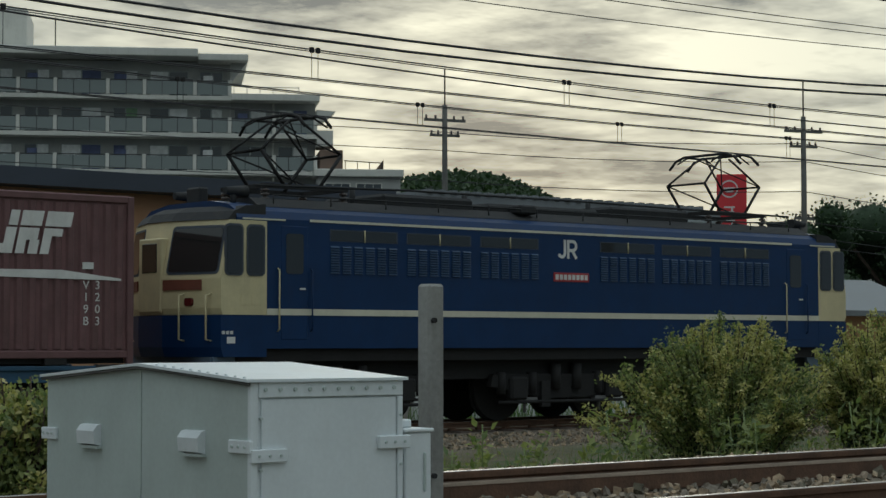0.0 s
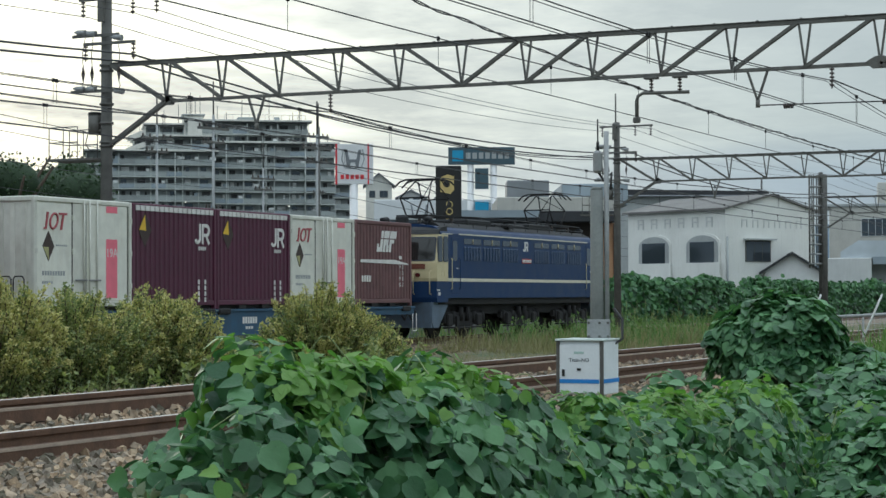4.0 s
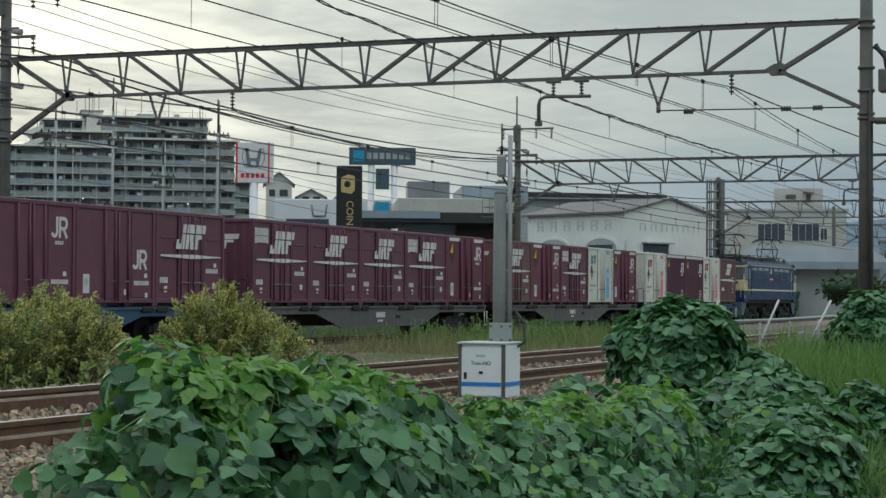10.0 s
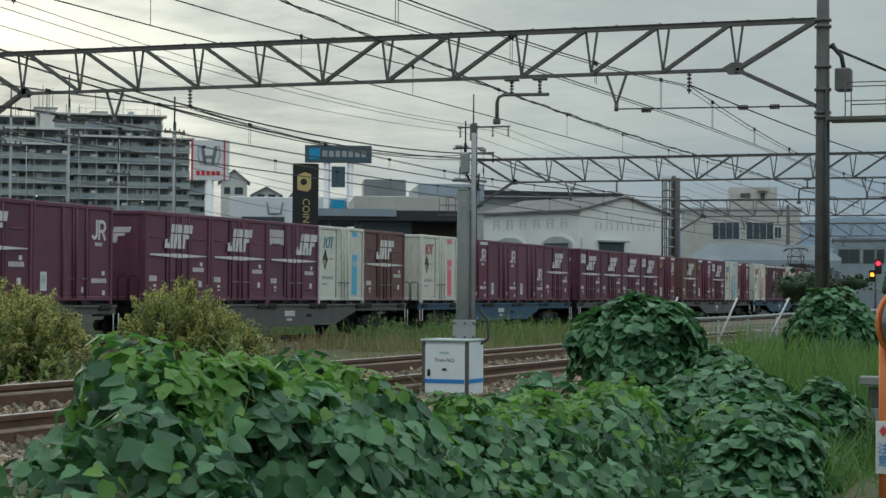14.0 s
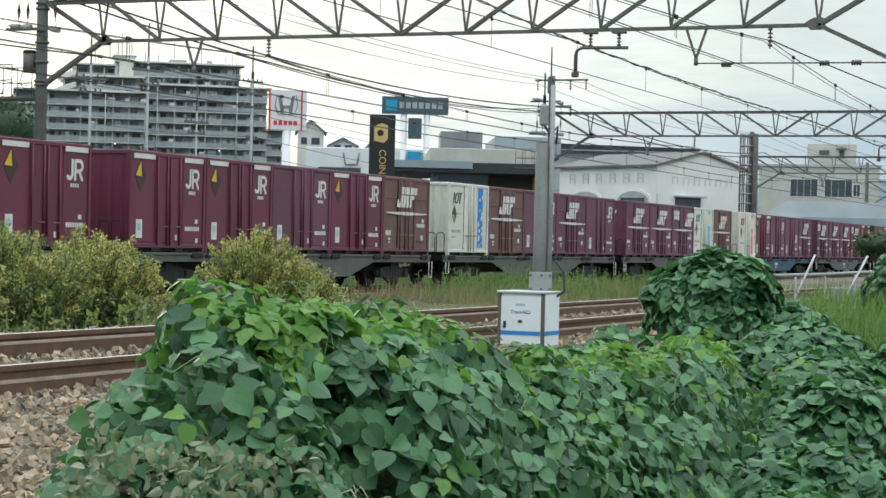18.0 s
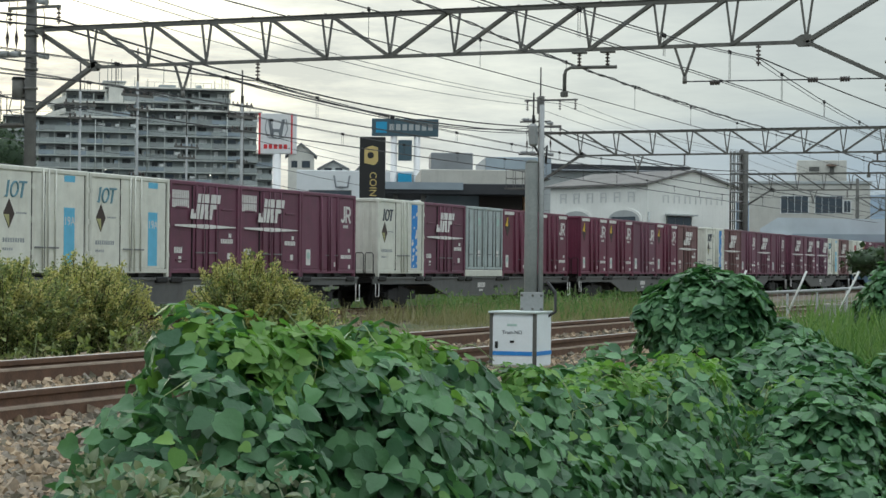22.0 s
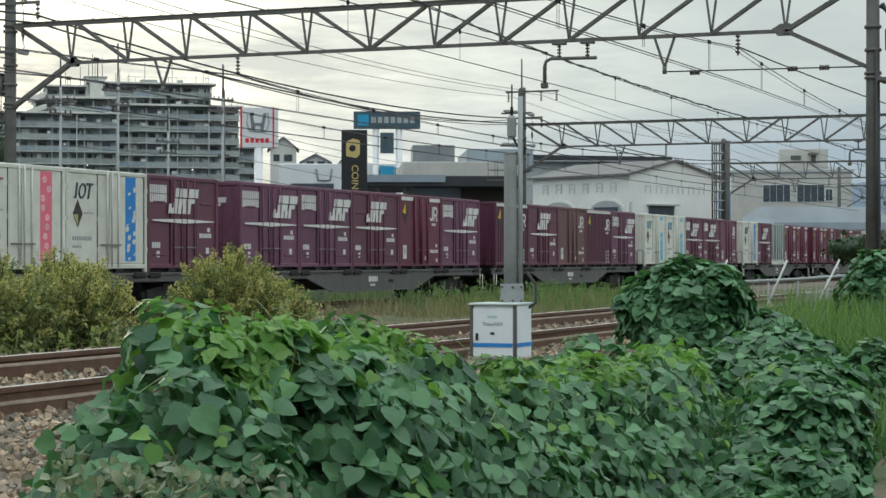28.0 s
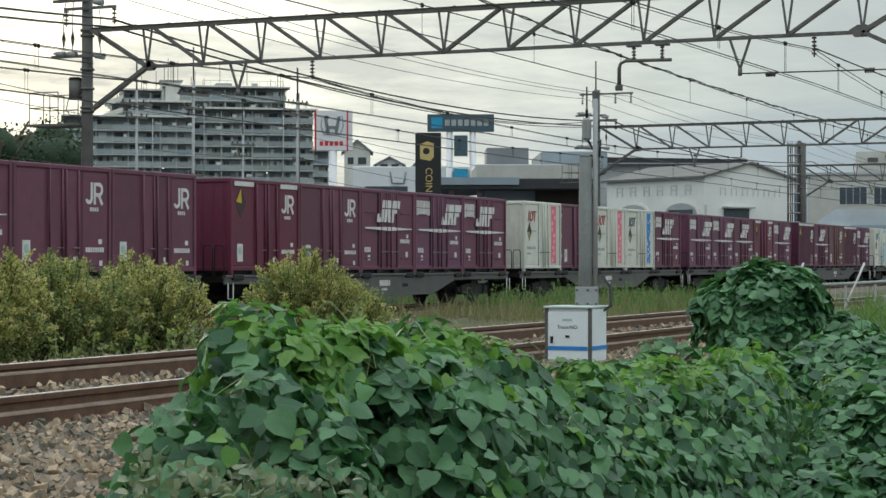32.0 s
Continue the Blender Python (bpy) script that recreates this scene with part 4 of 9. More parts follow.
# ---- the electric locomotive; local x = 0 at its trailing face, 15 at its leading face
def pantograph(loco, x):
    p = part("pantograph", Mesh().box(x - 0.85, x + 0.85, -0.62, -0.54, 3.86, 3.93).box(x - 0.85, x + 0.85, 0.54, 0.62, 3.86, 3.93).box(x - 0.8, x - 0.72, -0.6, 0.6, 3.86, 3.93).box(x + 0.72, x + 0.8, -0.6, 0.6, 3.86, 3.93), UNDER, loco)
    ins = Mesh()
    for dx in (-0.78, 0.78):
        for dy in (-0.58, 0.58):
            for k in range(3):
                ins.tube((x + dx, dy, 3.66 + k * 0.07), (x + dx, dy, 3.70 + k * 0.07), 0.07, 8)
            ins.tube((x + dx, dy, 3.6), (x + dx, dy, 3.88), 0.035, 6)
    parts("insulator", ins, PORCELAIN, p)
    arms = Mesh()
    for dy in (-0.5, 0.5):
        for s in (-1, 1):
            arms.tube((x + s * 0.35, dy, 3.92), (x + s * 0.80, dy, 4.48), 0.03, 6)
            arms.tube((x + s * 0.80, dy, 4.48), (x + s * 0.12, dy * 0.6, 5.02), 0.022, 6)
            arms.tube((x + s * 0.80, dy, 4.48), (x + s * 0.80, -dy, 4.48), 0.022, 6)
        arms.tube((x - 0.80, dy, 4.48), (x + 0.35, dy * -0.2, 3.98), 0.016, 5)
        arms.tube((x - 0.12, dy * 0.6, 5.02), (x + 0.80, -dy, 4.48), 0.014, 5)
    parts("arm", arms, UNDER, p)
    head = Mesh()
    for s in (-1, 1):
        pts = [(x + s * 0.26, -0.95, 4.86), (x + s * 0.26, -0.78, 5.02), (x + s * 0.26, -0.55, 5.09), (x + s * 0.26, 0.55, 5.09), (x + s * 0.26, 0.78, 5.02), (x + s * 0.26, 0.95, 4.86)]
        head.path(pts, 0.028, 6)
    for dy in (-0.45, 0.45):
        head.tube((x - 0.55, dy, 4.93), (x - 0.26, dy, 5.07), 0.018, 5)
        head.tube((x + 0.55, dy, 4.93), (x + 0.26, dy, 5.07), 0.018, 5)
        head.tube((x - 0.26, dy, 5.07), (x + 0.26, dy, 5.07), 0.022, 6)
    part("contact_head", head, UNDER, p)


def rounded(x0, x1, z0, z1, r, n=4):
    pts = []
    for cx, cz, a0 in ((x1 - r, z1 - r, 0), (x0 + r, z1 - r, 90), (x0 + r, z0 + r, 180), (x1 - r, z0 + r, 270)):
        for k in range(n + 1):
            a = radians(a0 + 90 * k / n)
            pts.append((cx + r * math.cos(a), cz + r * math.sin(a)))
    return pts


TAIL = mat("dark_red_lens", (0.10, 0.012, 0.012), 0.25)


RED_PLATE = mat("dull_red_plate", (0.16, 0.05, 0.03))
LOCO_LINE = mat("off_white_line", (0.60, 0.57, 0.46), 0.5, var=0.08, streak=0.2, dirt=(0.3, 0.27, 0.2))
# Lighter than the body blue: sky reflected by the slats is painted in.
LOUVRE = mat("skylit_louvre_blue", (0.034, 0.070, 0.140), 0.45, var=0.15)


def locomotive():
    lo = thing("electric_locomotive", "dark blue and cream electric locomotive with two raised pantographs", "locomotive")
    LEN, Y = 15.0, 1.40
    hood = [(-Y, 1.28), (-Y, 3.30), (-Y + 0.06, 3.42), (-Y + 0.25, 3.52), (-0.6, 3.60), (0.6, 3.60), (Y - 0.25, 3.52), (Y - 0.06, 3.42), (Y, 3.30), (Y, 1.28)]
    part("body", Mesh().prism(hood, "x", 0.35, LEN - 0.35), LOCO_BLUE, lo, "dark blue body shell")
    part("roof", Mesh().prism([(-1.2, 3.50), (-0.9, 3.66), (0.9, 3.66), (1.2, 3.50)], "x", 0.9, LEN - 0.9), LOCO_ROOF, lo, "sooty grey roof")
    eq = Mesh()
    for x0, x1, h in ((3.6, 5.6, 3.86), (5.9, 8.6, 3.80), (8.9, 11.0, 3.88)):
        eq.box(x0, x1, -0.85, 0.85, 3.62, h, 0.05)
    for x in (3.3, 5.75, 8.75, 11.2):
        eq.tube((x, -0.4, 3.6), (x, -0.4, 3.95), 0.05, 8)
    eq.box(6.4, 6.8, -1.15, -0.8, 3.62, 3.78, 0.03)
    eq.path([(1.0, -0.9, 3.86), (4, -0.95, 3.92), (8, -0.95, 3.92), (13.8, -0.9, 3.88)], 0.02, 5)
    parts("roof_cover", eq, LOCO_ROOF, lo, "grey roof covers, rods and cables")
    ra = Mesh()
    for i in range(12):
        ra.tube((1.2 + i * 1.12, -1.14, 3.56), (1.2 + i * 1.12, -1.14, 3.70), 0.012, 5)
    ra.tube((1.2, -1.14, 3.70), (13.5, -1.14, 3.70), 0.014, 5)
    part("roof_walkway_rail", ra, LOCO_ROOF, lo)
    for x in (2.2, 12.6):
        pantograph(lo, x)
    trim = Mesh()
    trim.box(1.72, 13.3, -Y - 0.012, -Y + 0.005, 3.275, 3.315)
    trim.box(0.45, 1.25, -Y - 0.012, -Y + 0.005, 3.275, 3.30)
    trim.box(13.85, 14.6, -Y - 0.012, -Y + 0.005, 3.275, 3.30)
    parts("roof_trim", trim, LOCO_LINE, lo, "cream trim line under the roof edge")
    part("waist_stripe", Mesh().box(0.9, 14.1, -Y - 0.014, -Y + 0.004, 1.80, 1.90), LOCO_LINE, lo, "cream waist stripe")
    # cab ends: cream fronts with raked upper half
    for s, x0 in ((-1, 0.0), (1, LEN)):
        def fx(d):
            return x0 - s * d
        def hull(levels, half):
            """Cab shell: a nose pointed in plan, lofted through heights with a set-back each."""
            me = Mesh()
            rings = [[(fx(0.06 + d), -half, z), (fx(-0.34 + d), -0.36, z), (fx(-0.34 + d), 0.36, z), (fx(0.06 + d), half, z), (fx(0.9), half, z), (fx(0.9), -half, z)] for z, d in levels]
            me.add([p for r in rings for p in r], [tuple(range(6)), tuple(range(6 * len(rings) - 6, 6 * len(rings)))] + [(6 * k + i, 6 * k + (i + 1) % 6, 6 * k + 6 + (i + 1) % 6, 6 * k + 6 + i) for k in range(len(rings) - 1) for i in range(6)])
            return me

        def front_panel(poly, side, out=0.012, deep=0.03):
            """A flat piece on the slanting half of the nose; poly in share of its width and height."""
            v = []
            for o in (-out, deep):
                for q, z in poly:
                    d = 0.0 if z < 2.36 else (z - 2.36) * 0.19
                    v.append((fx(0.06 - 0.40 * q + d + o), side * (Y - (Y - 0.36) * q), z))
            n = len(poly)
            return Mesh().add(v, [tuple(range(n)), tuple(range(2 * n - 1, n - 1, -1))] + [(i, (i + 1) % n, n + (i + 1) % n, n + i) for i in range(n)])

        end = part("cab_end", hull([(1.80, 0.03), (1.90, 0.0), (2.36, 0.0), (3.26, 0.17)], Y + 0.006), LOCO_CREAM, lo, "cream cab end")
        part("lower_front", hull([(1.15, 0.05), (1.30, 0.0), (1.795, 0.0)], Y + 0.003), LOCO_BLUE, lo)
        part("cab_roof", hull([(3.262, 0.14), (3.40, 0.26), (3.49, 0.46), (3.52, 0.80)], Y - 0.03), LOCO_ROOF, lo, "dark cab roof")
        for w0, w1 in ((0.10, 0.40), (0.50, 0.80)):
            x_0, x_1 = sorted((fx(w0 + 0.05), fx(w1 + 0.03)))
            fr = part("side_window", Mesh().prism(rounded(x_0 - 0.03, x_1 + 0.03, 2.40, 3.20, 0.08), "y", -Y - 0.022, -Y + 0.01), MARK_DARK, end, "dark rubber-edged cab window")
            part("pane", Mesh().prism(rounded(x_0, x_1, 2.43, 3.17, 0.06), "y", -Y - 0.028, -Y - 0.02), CAB_GLASS, fr)
        for side in (-1, 1):
            fr = part("front_window", front_panel(rounded(0.05, 0.95, 2.42, 3.18, 0.07), side, 0.010), MARK_DARK, end, "dark rubber-edged front window")
            part("pane", front_panel(rounded(0.08, 0.92, 2.46, 3.14, 0.06), side, 0.018), CAB_GLASS, fr)
            part("front_plate", front_panel([(0.32, 2.18), (0.98, 2.18), (0.98, 2.34), (0.32, 2.34)], side, 0.02), RED_PLATE, end, "dull red plate")
            part("tail_lamp", front_panel(rounded(0.46, 0.58, 1.93, 2.06, 0.04), side, 0.05), TAIL, end, "dark red tail lamp")
            for q in (0.16, 0.62):
                y, d = side * (Y - (Y - 0.36) * q), 0.06 - 0.40 * q
                part("grab_rail", Mesh().path([(fx(d), y, 2.12), (fx(d - 0.10), y, 2.10), (fx(d - 0.10), y, 1.42), (fx(d), y, 1.40)], 0.016, 6), LOCO_CREAM, end, "cream grab rail")
        part("gangway_door", Mesh().box(min(fx(-0.36), fx(-0.2)), max(fx(-0.36), fx(-0.2)), -0.33, 0.33, 1.84, 3.0, 0.02), LOCO_CREAM, end)
        part("gangway_pane", Mesh().box(min(fx(-0.372), fx(-0.3)), max(fx(-0.372), fx(-0.3)), -0.22, 0.22, 2.46, 2.92, 0.01), CAB_GLASS, end)
        sk = Mesh().prism([(fx(0.0), 1.15), (fx(-0.05), 0.55), (fx(0.10), 0.36), (fx(0.45), 0.36), (fx(1.1), 1.0), (fx(1.2), 1.28)], "y", -1.28, -1.22)
        sk.box(min(fx(-0.04), fx(0.04)), max(fx(-0.04), fx(0.04)), -1.25, 1.25, 0.36, 1.15)
        part("snow_plough", sk, mat("blue_grey_skirt", (0.10, 0.14, 0.19), 0.6, streak=0.3), lo, "blue-grey skirt plate")
        part("coupler", Mesh().box(min(fx(0), fx(-0.72)), max(fx(0), fx(-0.72)), -0.13, 0.13, 0.76, 0.98, 0.03), UNDER, lo)
        hs = Mesh()
        for yy in (-0.7, -0.45, 0.45, 0.7):
            hs.path([(fx(0), yy, 0.9), (fx(-0.25), yy, 0.6), (fx(-0.45), yy, 0.75)], 0.03, 6)
        parts("brake_hose", hs, UNDER, lo)
        hp = Mesh()
        hp.tube((fx(0.7), -0.75, 3.55), (fx(0.7), -0.75, 3.72), 0.05, 8)
        hp.tube((fx(0.55), -0.75, 3.76), (fx(0.95), -0.75, 3.76), 0.06, 10, 0.10)
        hp.tube((fx(0.55), 0.75, 3.76), (fx(0.95), 0.75, 3.76), 0.06, 10, 0.10)
        hp.box(min(fx(0.42), fx(0.6)), max(fx(0.42), fx(0.6)), -0.2, 0.2, 3.55, 3.85, 0.03)
        parts("horn", hp, LOCO_ROOF, lo)
    # side doors, louvres, clerestory windows
    for x0, x1 in ((1.17, 1.68), (13.15, 13.66)):
        d = part("side_door", Mesh().box(x0, x1, -Y - 0.008, -Y + 0.01, 1.42, 3.20, 0.008), LOCO_BLUE, lo)
        part("pane", Mesh().prism(rounded(x0 + 0.09, x1 - 0.09, 2.45, 3.08, 0.05), "y", -Y - 0.014, -Y), CAB_GLASS, d)
        for xx in (x0 - 0.06, x1 + 0.06):
            part("grab_rail", Mesh().path([(xx, -Y, 1.55), (xx, -Y - 0.05, 1.58), (xx, -Y - 0.05, 2.5), (xx, -Y, 2.53)], 0.013, 6), LOCO_CREAM if xx < x0 else LOCO_BLUE, d)
        part("door_handle", Mesh().box(x1 - 0.16, x1 - 0.06, -Y - 0.03, -Y, 2.20, 2.23), MARK, d)
    for x0, x1 in ((2.09, 3.5), (3.65, 5.08), (5.24, 6.62), (8.06, 9.49), (9.64, 11.01), (11.21, 12.65)):
        n = 6
        w = (x1 - x0) / n
        for k in range(n):
            lv = Mesh()
            for j in range(11):
                z = 2.47 + j * 0.041
                lv.prism([(-Y - 0.002, z), (-Y - 0.028, z + 0.004), (-Y - 0.002, z + 0.030)], "x", x0 + k * w + 0.035, x0 + (k + 1) * w - 0.035)
            part("louvre", lv, LOUVRE, lo, "slatted intake panel")
        cw = part("clerestory_window", Mesh().box(x0 + 0.02, x1 - 0.02, -Y - 0.006, -Y + 0.01, 2.985, 3.175), MARK_DARK, lo, "dark strip window")
        for a, b in ((x0 + 0.05, (x0 + x1) / 2 - 0.02), ((x0 + x1) / 2 + 0.02, x1 - 0.05)):
            part("pane", Mesh().box(a, b, -Y - 0.010, -Y - 0.004, 3.0, 3.16), CAB_GLASS, cw)
        part("stay", Mesh().tube(((x0 + x1) / 2, -Y - 0.02, 2.98), ((x0 + x1) / 2, -Y - 0.02, 3.18), 0.012, 5), LOCO_CREAM, cw)
    lg = Mesh()
    logo_hook(lg, 7.06, 2.85, 0.33, -Y)
    part("side_logo", lg, MARK, lo, "white logo shapes")
    npl = part("number_plate", Mesh().box(6.95, 7.80, -Y - 0.012, -Y + 0.002, 2.44, 2.60, 0.004), mat("red_number_plate", (0.35, 0.03, 0.035), 0.5), lo, "red plate with white bars")
    nb = Mesh()
    bars(nb, 6.99, 2.475, 0.80, 0.09, -Y - 0.012, 8)
    part("plate_bars", nb, MARK, npl)
    sm = Mesh()
    sm.box(0.42, 0.56, -Y - 0.012, -Y, 1.95, 2.12)
    sm.box(0.62, 0.76, -Y - 0.012, -Y, 1.95, 2.12)
    parts("small_hatch", sm, LOCO_CREAM, lo)
    tx = Mesh()
    bars(tx, 0.08, 1.50, 0.22, 0.05, -Y - 0.003, 3)
    tx.box(0.17, 0.32, -Y - 0.008, -Y, 1.36, 1.46)
    part("stencil", tx, MARK, lo)
    # running gear
    uf = Mesh()
    uf.box(0.4, 14.6, -1.30, 1.30, 1.08, 1.28)
    uf.box(1.3, 13.7, -1.0, 1.0, 0.75, 1.08)
    part("underframe", uf, UNDER, lo)
    for bx in (2.7, 7.5, 12.3):
        bg = Mesh()
        for s in (-1, 1):
            bg.prism([(bx - 1.75, 0.62), (bx - 1.7, 0.82), (bx + 1.7, 0.82), (bx + 1.75, 0.62), (bx + 1.1, 0.50), (bx + 0.5, 0.40), (bx - 0.5, 0.40), (bx - 1.1, 0.50)], "y", s * 1.05 - 0.06, s * 1.05 + 0.06)
            for d in (-1.15, 1.15):
                bg.box(bx + d - 0.2, bx + d + 0.2, s * 1.1 - 0.1, s * 1.1 + 0.1, 0.38, 0.78, 0.04)
                for e in (-0.36, 0.36):
                    bg.tube((bx + d + e, s * 1.1, 0.48), (bx + d + e, s * 1.1, 0.86), 0.08, 8)
            bg.tube((bx - 0.25, s * 1.12, 0.55), (bx - 0.25, s * 1.12, 1.0), 0.10, 10)
            bg.tube((bx + 0.25, s * 1.12, 0.55), (bx + 0.25, s * 1.12, 1.0), 0.10, 10)
            bg.path([(bx - 1.6, s * 1.15, 0.34), (bx + 1.6, s * 1.15, 0.34)], 0.03, 6)
            bg.box(bx - 0.62, bx - 0.42, s * 1.12 - 0.05, s * 1.12 + 0.05, 0.25, 0.7)
        bg.box(bx - 0.28, bx + 0.28, -1.06, 1.06, 0.56, 0.76)
        bogie = part("bogie", bg, UNDER, lo)
        for d in (-1.15, 1.15):
            ws = Mesh()
            wheelset(ws, 0, 0.56)
            part("wheelset", ws, UNDER, bogie, m=pose(bx + d, 0, 0.56))
        sp = Mesh()
        for d in (-0.9, 0.9):
            sp.tube((bx + d, -1.02, 0.15), (bx + d, -1.02, 0.42), 0.035, 6)
            sp.box(bx + d - 0.2, bx + d + 0.2, -1.14, -1.04, 0.36, 0.42)
        parts("sanding_pipe", sp, STEEL, bogie)
    return lo


LOCO = locomotive()
# letters as built by container(); each string runs from the leading end backwards
CONSIST = ["VpCCp", "RkQRB", "RQFFQ", "FJSRp", "BkPFF", "SFSBb", "BRSRR", "RRGFb", "SQQkk", "PCTFC", "PRFPP", "QbqJq", "QPFSR", "SSF"]
TRAIN = [(LOCO, 1.35)]


def build_train():
    kinds = {}
    frames = {}
    for n, letters in enumerate(CONSIST):
        blue = n == 3 or n == 0
        off = -20.4 * n + (0.4 if n >= 11 else 0.0)
        if blue not in frames:
            frames[blue] = w = wagon(blue)
        else:
            w = copy_thing(frames[blue], pose(0, 0, 0))
        TRAIN.append((w, off))
        for k, ch in enumerate(letters):
            if ch not in kinds:
                kinds[ch] = c = container(ch)
            else:
                c = copy_thing(kinds[ch], pose(0, 0, 0))
            TRAIN.append((c, off - 3.745 * k))


build_train()

for ob in list(bpy.data.objects):
    if ob.name.startswith(("stencil", "slogan", "plate_bars", "cloud_print", "flower_print")):
        tagged(ob, kind="stuff")


# ---- overhead line gantries, all on the same cross section
FAR_MAST, NEAR_MAST, TOP, LOW = 29.08, 6.95, 7.42, 6.40


def insulator(p, q, n=5, r=0.055):
    p, q = Vector(p), Vector(q)
    me = Mesh().tube(p, q, 0.018, 6)
    for k in range(n):
        a = p + (q - p) * (0.15 + 0.7 * k / max(1, n - 1))
        d = (q - p).normalized() * 0.018
        me.tube(a - d, a + d, r, 10)
    return me


def gantry(x, far_top, detail):
    g = thing("line_gantry", "steel truss gantry on concrete masts over the tracks", "gantry", "overhead line gantries")
    for y, top, base in ((FAR_MAST, far_top, -0.4), (NEAR_MAST, 8.3, 0.3)):
        m = part("mast", Mesh().tube((x, y, base), (x, y, top), 0.17, 14, 0.135), MASTC, g, "dark round concrete mast")
        bands = Mesh()
        for z in (TOP, TOP - 0.14, LOW, LOW - 0.5, LOW - 1.0, 5.3):
            bands.tube((x, y, z - 0.03), (x, y, z + 0.03), 0.185, 14)
        parts("clamp_band", bands, GALV, m)
    y0, y1 = NEAR_MAST + 0.15, FAR_MAST - 0.15
    tc = part("chord", Mesh().beam((x, y0, TOP - 0.01), (x, y1, TOP - 0.01), 0.12, 0.085), GALV, g, "grey steel top chord")
    part("top_plate", Mesh().box(x - 0.085, x + 0.085, y0, y1, TOP + 0.042, TOP + 0.062), MASTC, tc, "dark weathered top plate")
    part("chord", Mesh().beam((x, y0 + 1.75, LOW), (x, y1 - 1.7, LOW), 0.09, 0.08), GALV, g, "grey steel bottom chord")
    n = 11
    lo0, lo1 = y0 + 1.75, y1 - 1.7
    step = (lo1 - lo0) / n
    for i in range(n + 1):
        y = lo0 + i * step
        parts("truss_post", Mesh().beam((x, y, LOW), (x, y - 0.14, TOP), 0.045).beam((x, y, LOW), (x, y + 0.14, TOP), 0.045), GALV, g)
        if i < n:
            a, b = ((y + 0.14, TOP), (y + step, LOW)) if i < 6 else ((y, LOW), (y + step - 0.14, TOP))
            for dx in (-0.05, 0.05):
                part("truss_diagonal", Mesh().beam((x + dx, a[0], a[1]), (x + dx, b[0], b[1]), 0.03, 0.075), GALV, g)
    for ya, za, yb, zb in ((y0, TOP, lo0, LOW), (y1, TOP, lo1, LOW), (lo0, LOW, y0, LOW - 0.85), (lo1, LOW, y1, LOW - 1.05)):
        for dx in (-0.07, 0.07):
            part("knee_brace", Mesh().beam((x + dx, ya, za), (x + dx, yb, zb), 0.035, 0.09), GALV, g)
    for yy, s in ((lo0, 1), (lo1, -1)):
        part("gusset_plate", Mesh().prism([(yy - 0.18, LOW - 0.10), (yy + 0.18, LOW - 0.10), (yy + 0.30 * s, LOW + 0.05), (yy + 0.1, LOW + 0.16), (yy - 0.1, LOW + 0.16)], "x", x - 0.06, x + 0.06), GALV, g, "welded steel gusset plate")
    bl = Mesh()
    for i in range(22):
        bl.tube((x, y0 + 0.5 + i, TOP + 0.03), (x, y0 + 0.5 + i, TOP + 0.09), 0.03, 6)
    parts("bolt", bl, GALV, g)
    # hanging brackets and insulators over each track
    for y in (11.6, 24.55):
        part("drop_bracket", Mesh().beam((x, y - 0.24, LOW), (x, y, 5.70), 0.05).beam((x, y + 0.24, LOW), (x, y, 5.70), 0.05).tube((x, y, 5.72), (x, y, 5.55), 0.05, 8), GALV, g)
    for y, z0 in ((9.92, LOW), (22.44, LOW)):
        part("insulator", insulator((x, y, z0), (x, y, z0 - 0.5)), PORCELAIN, g, "brown ribbed insulator")
    hp = Mesh().path([(x, 13.2, LOW - 0.42), (x, 14.3, LOW - 0.40), (x, 14.42, LOW - 0.46), (x, 14.46, LOW - 0.58), (x, 14.46, LOW - 0.98)], 0.04, 8)
    hp.box(x - 0.06, x + 0.06, 14.38, 14.54, LOW - 1.08, LOW - 0.95, 0.02)
    wh = part("wire_hanger", hp, GALV, g, "bent steel pipe that carries the wire")
    for yy in (13.42, 14.1):
        part("mount", Mesh().box(x - 0.1, x + 0.1, yy - 0.16, yy + 0.16, LOW - 0.09, LOW - 0.04, 0.01), GALV, wh)
        part("insulator", insulator((x, yy, LOW - 0.08), (x, yy, LOW - 0.40), 4, 0.05), PORCELAIN, wh)
    if not detail:
        return g
    # cross arms, hanging insulators, surge arresters and a transformer at the far mast
    y = FAR_MAST
    t0 = far_top - 9.35
    for z, a, b in ((9.15, -0.75, 1.75), (8.20, -0.95, 0.5), (7.98, -0.6, 1.0), (6.74, -1.0, 0.55)):
        part("cross_arm", Mesh().beam((x - 0.17, y - b, z + t0), (x - 0.17, y - a, z + t0), 0.06, 0.075), GALV, g)
    for dy, z in ((0.62, 9.15), (-0.93, 9.15), (-1.66, 9.15), (0.54, 7.98), (-0.95, 7.98)):
        part("insulator", insulator((x - 0.17, y + dy, z + t0), (x - 0.17, y + dy, z + t0 - 0.46), 4, 0.06), PORCELAIN, g)
    for dy, z in ((0.68, 8.28), (0.36, 8.24), (-0.46, 8.10), (0.72, 6.80), (0.36, 6.78), (-0.5, 6.70)):
        part("surge_arrester", Mesh().tube((x - 0.17, y + dy - 0.13, z + t0), (x - 0.17, y + dy + 0.13, z + t0 + 0.03), 0.085, 10, 0.065).tube((x - 0.17, y + dy + 0.13, z + t0 + 0.03), (x - 0.17, y + dy + 0.21, z + t0 + 0.04), 0.03, 6), GALV_PALE, g, "pale grey surge arrester")
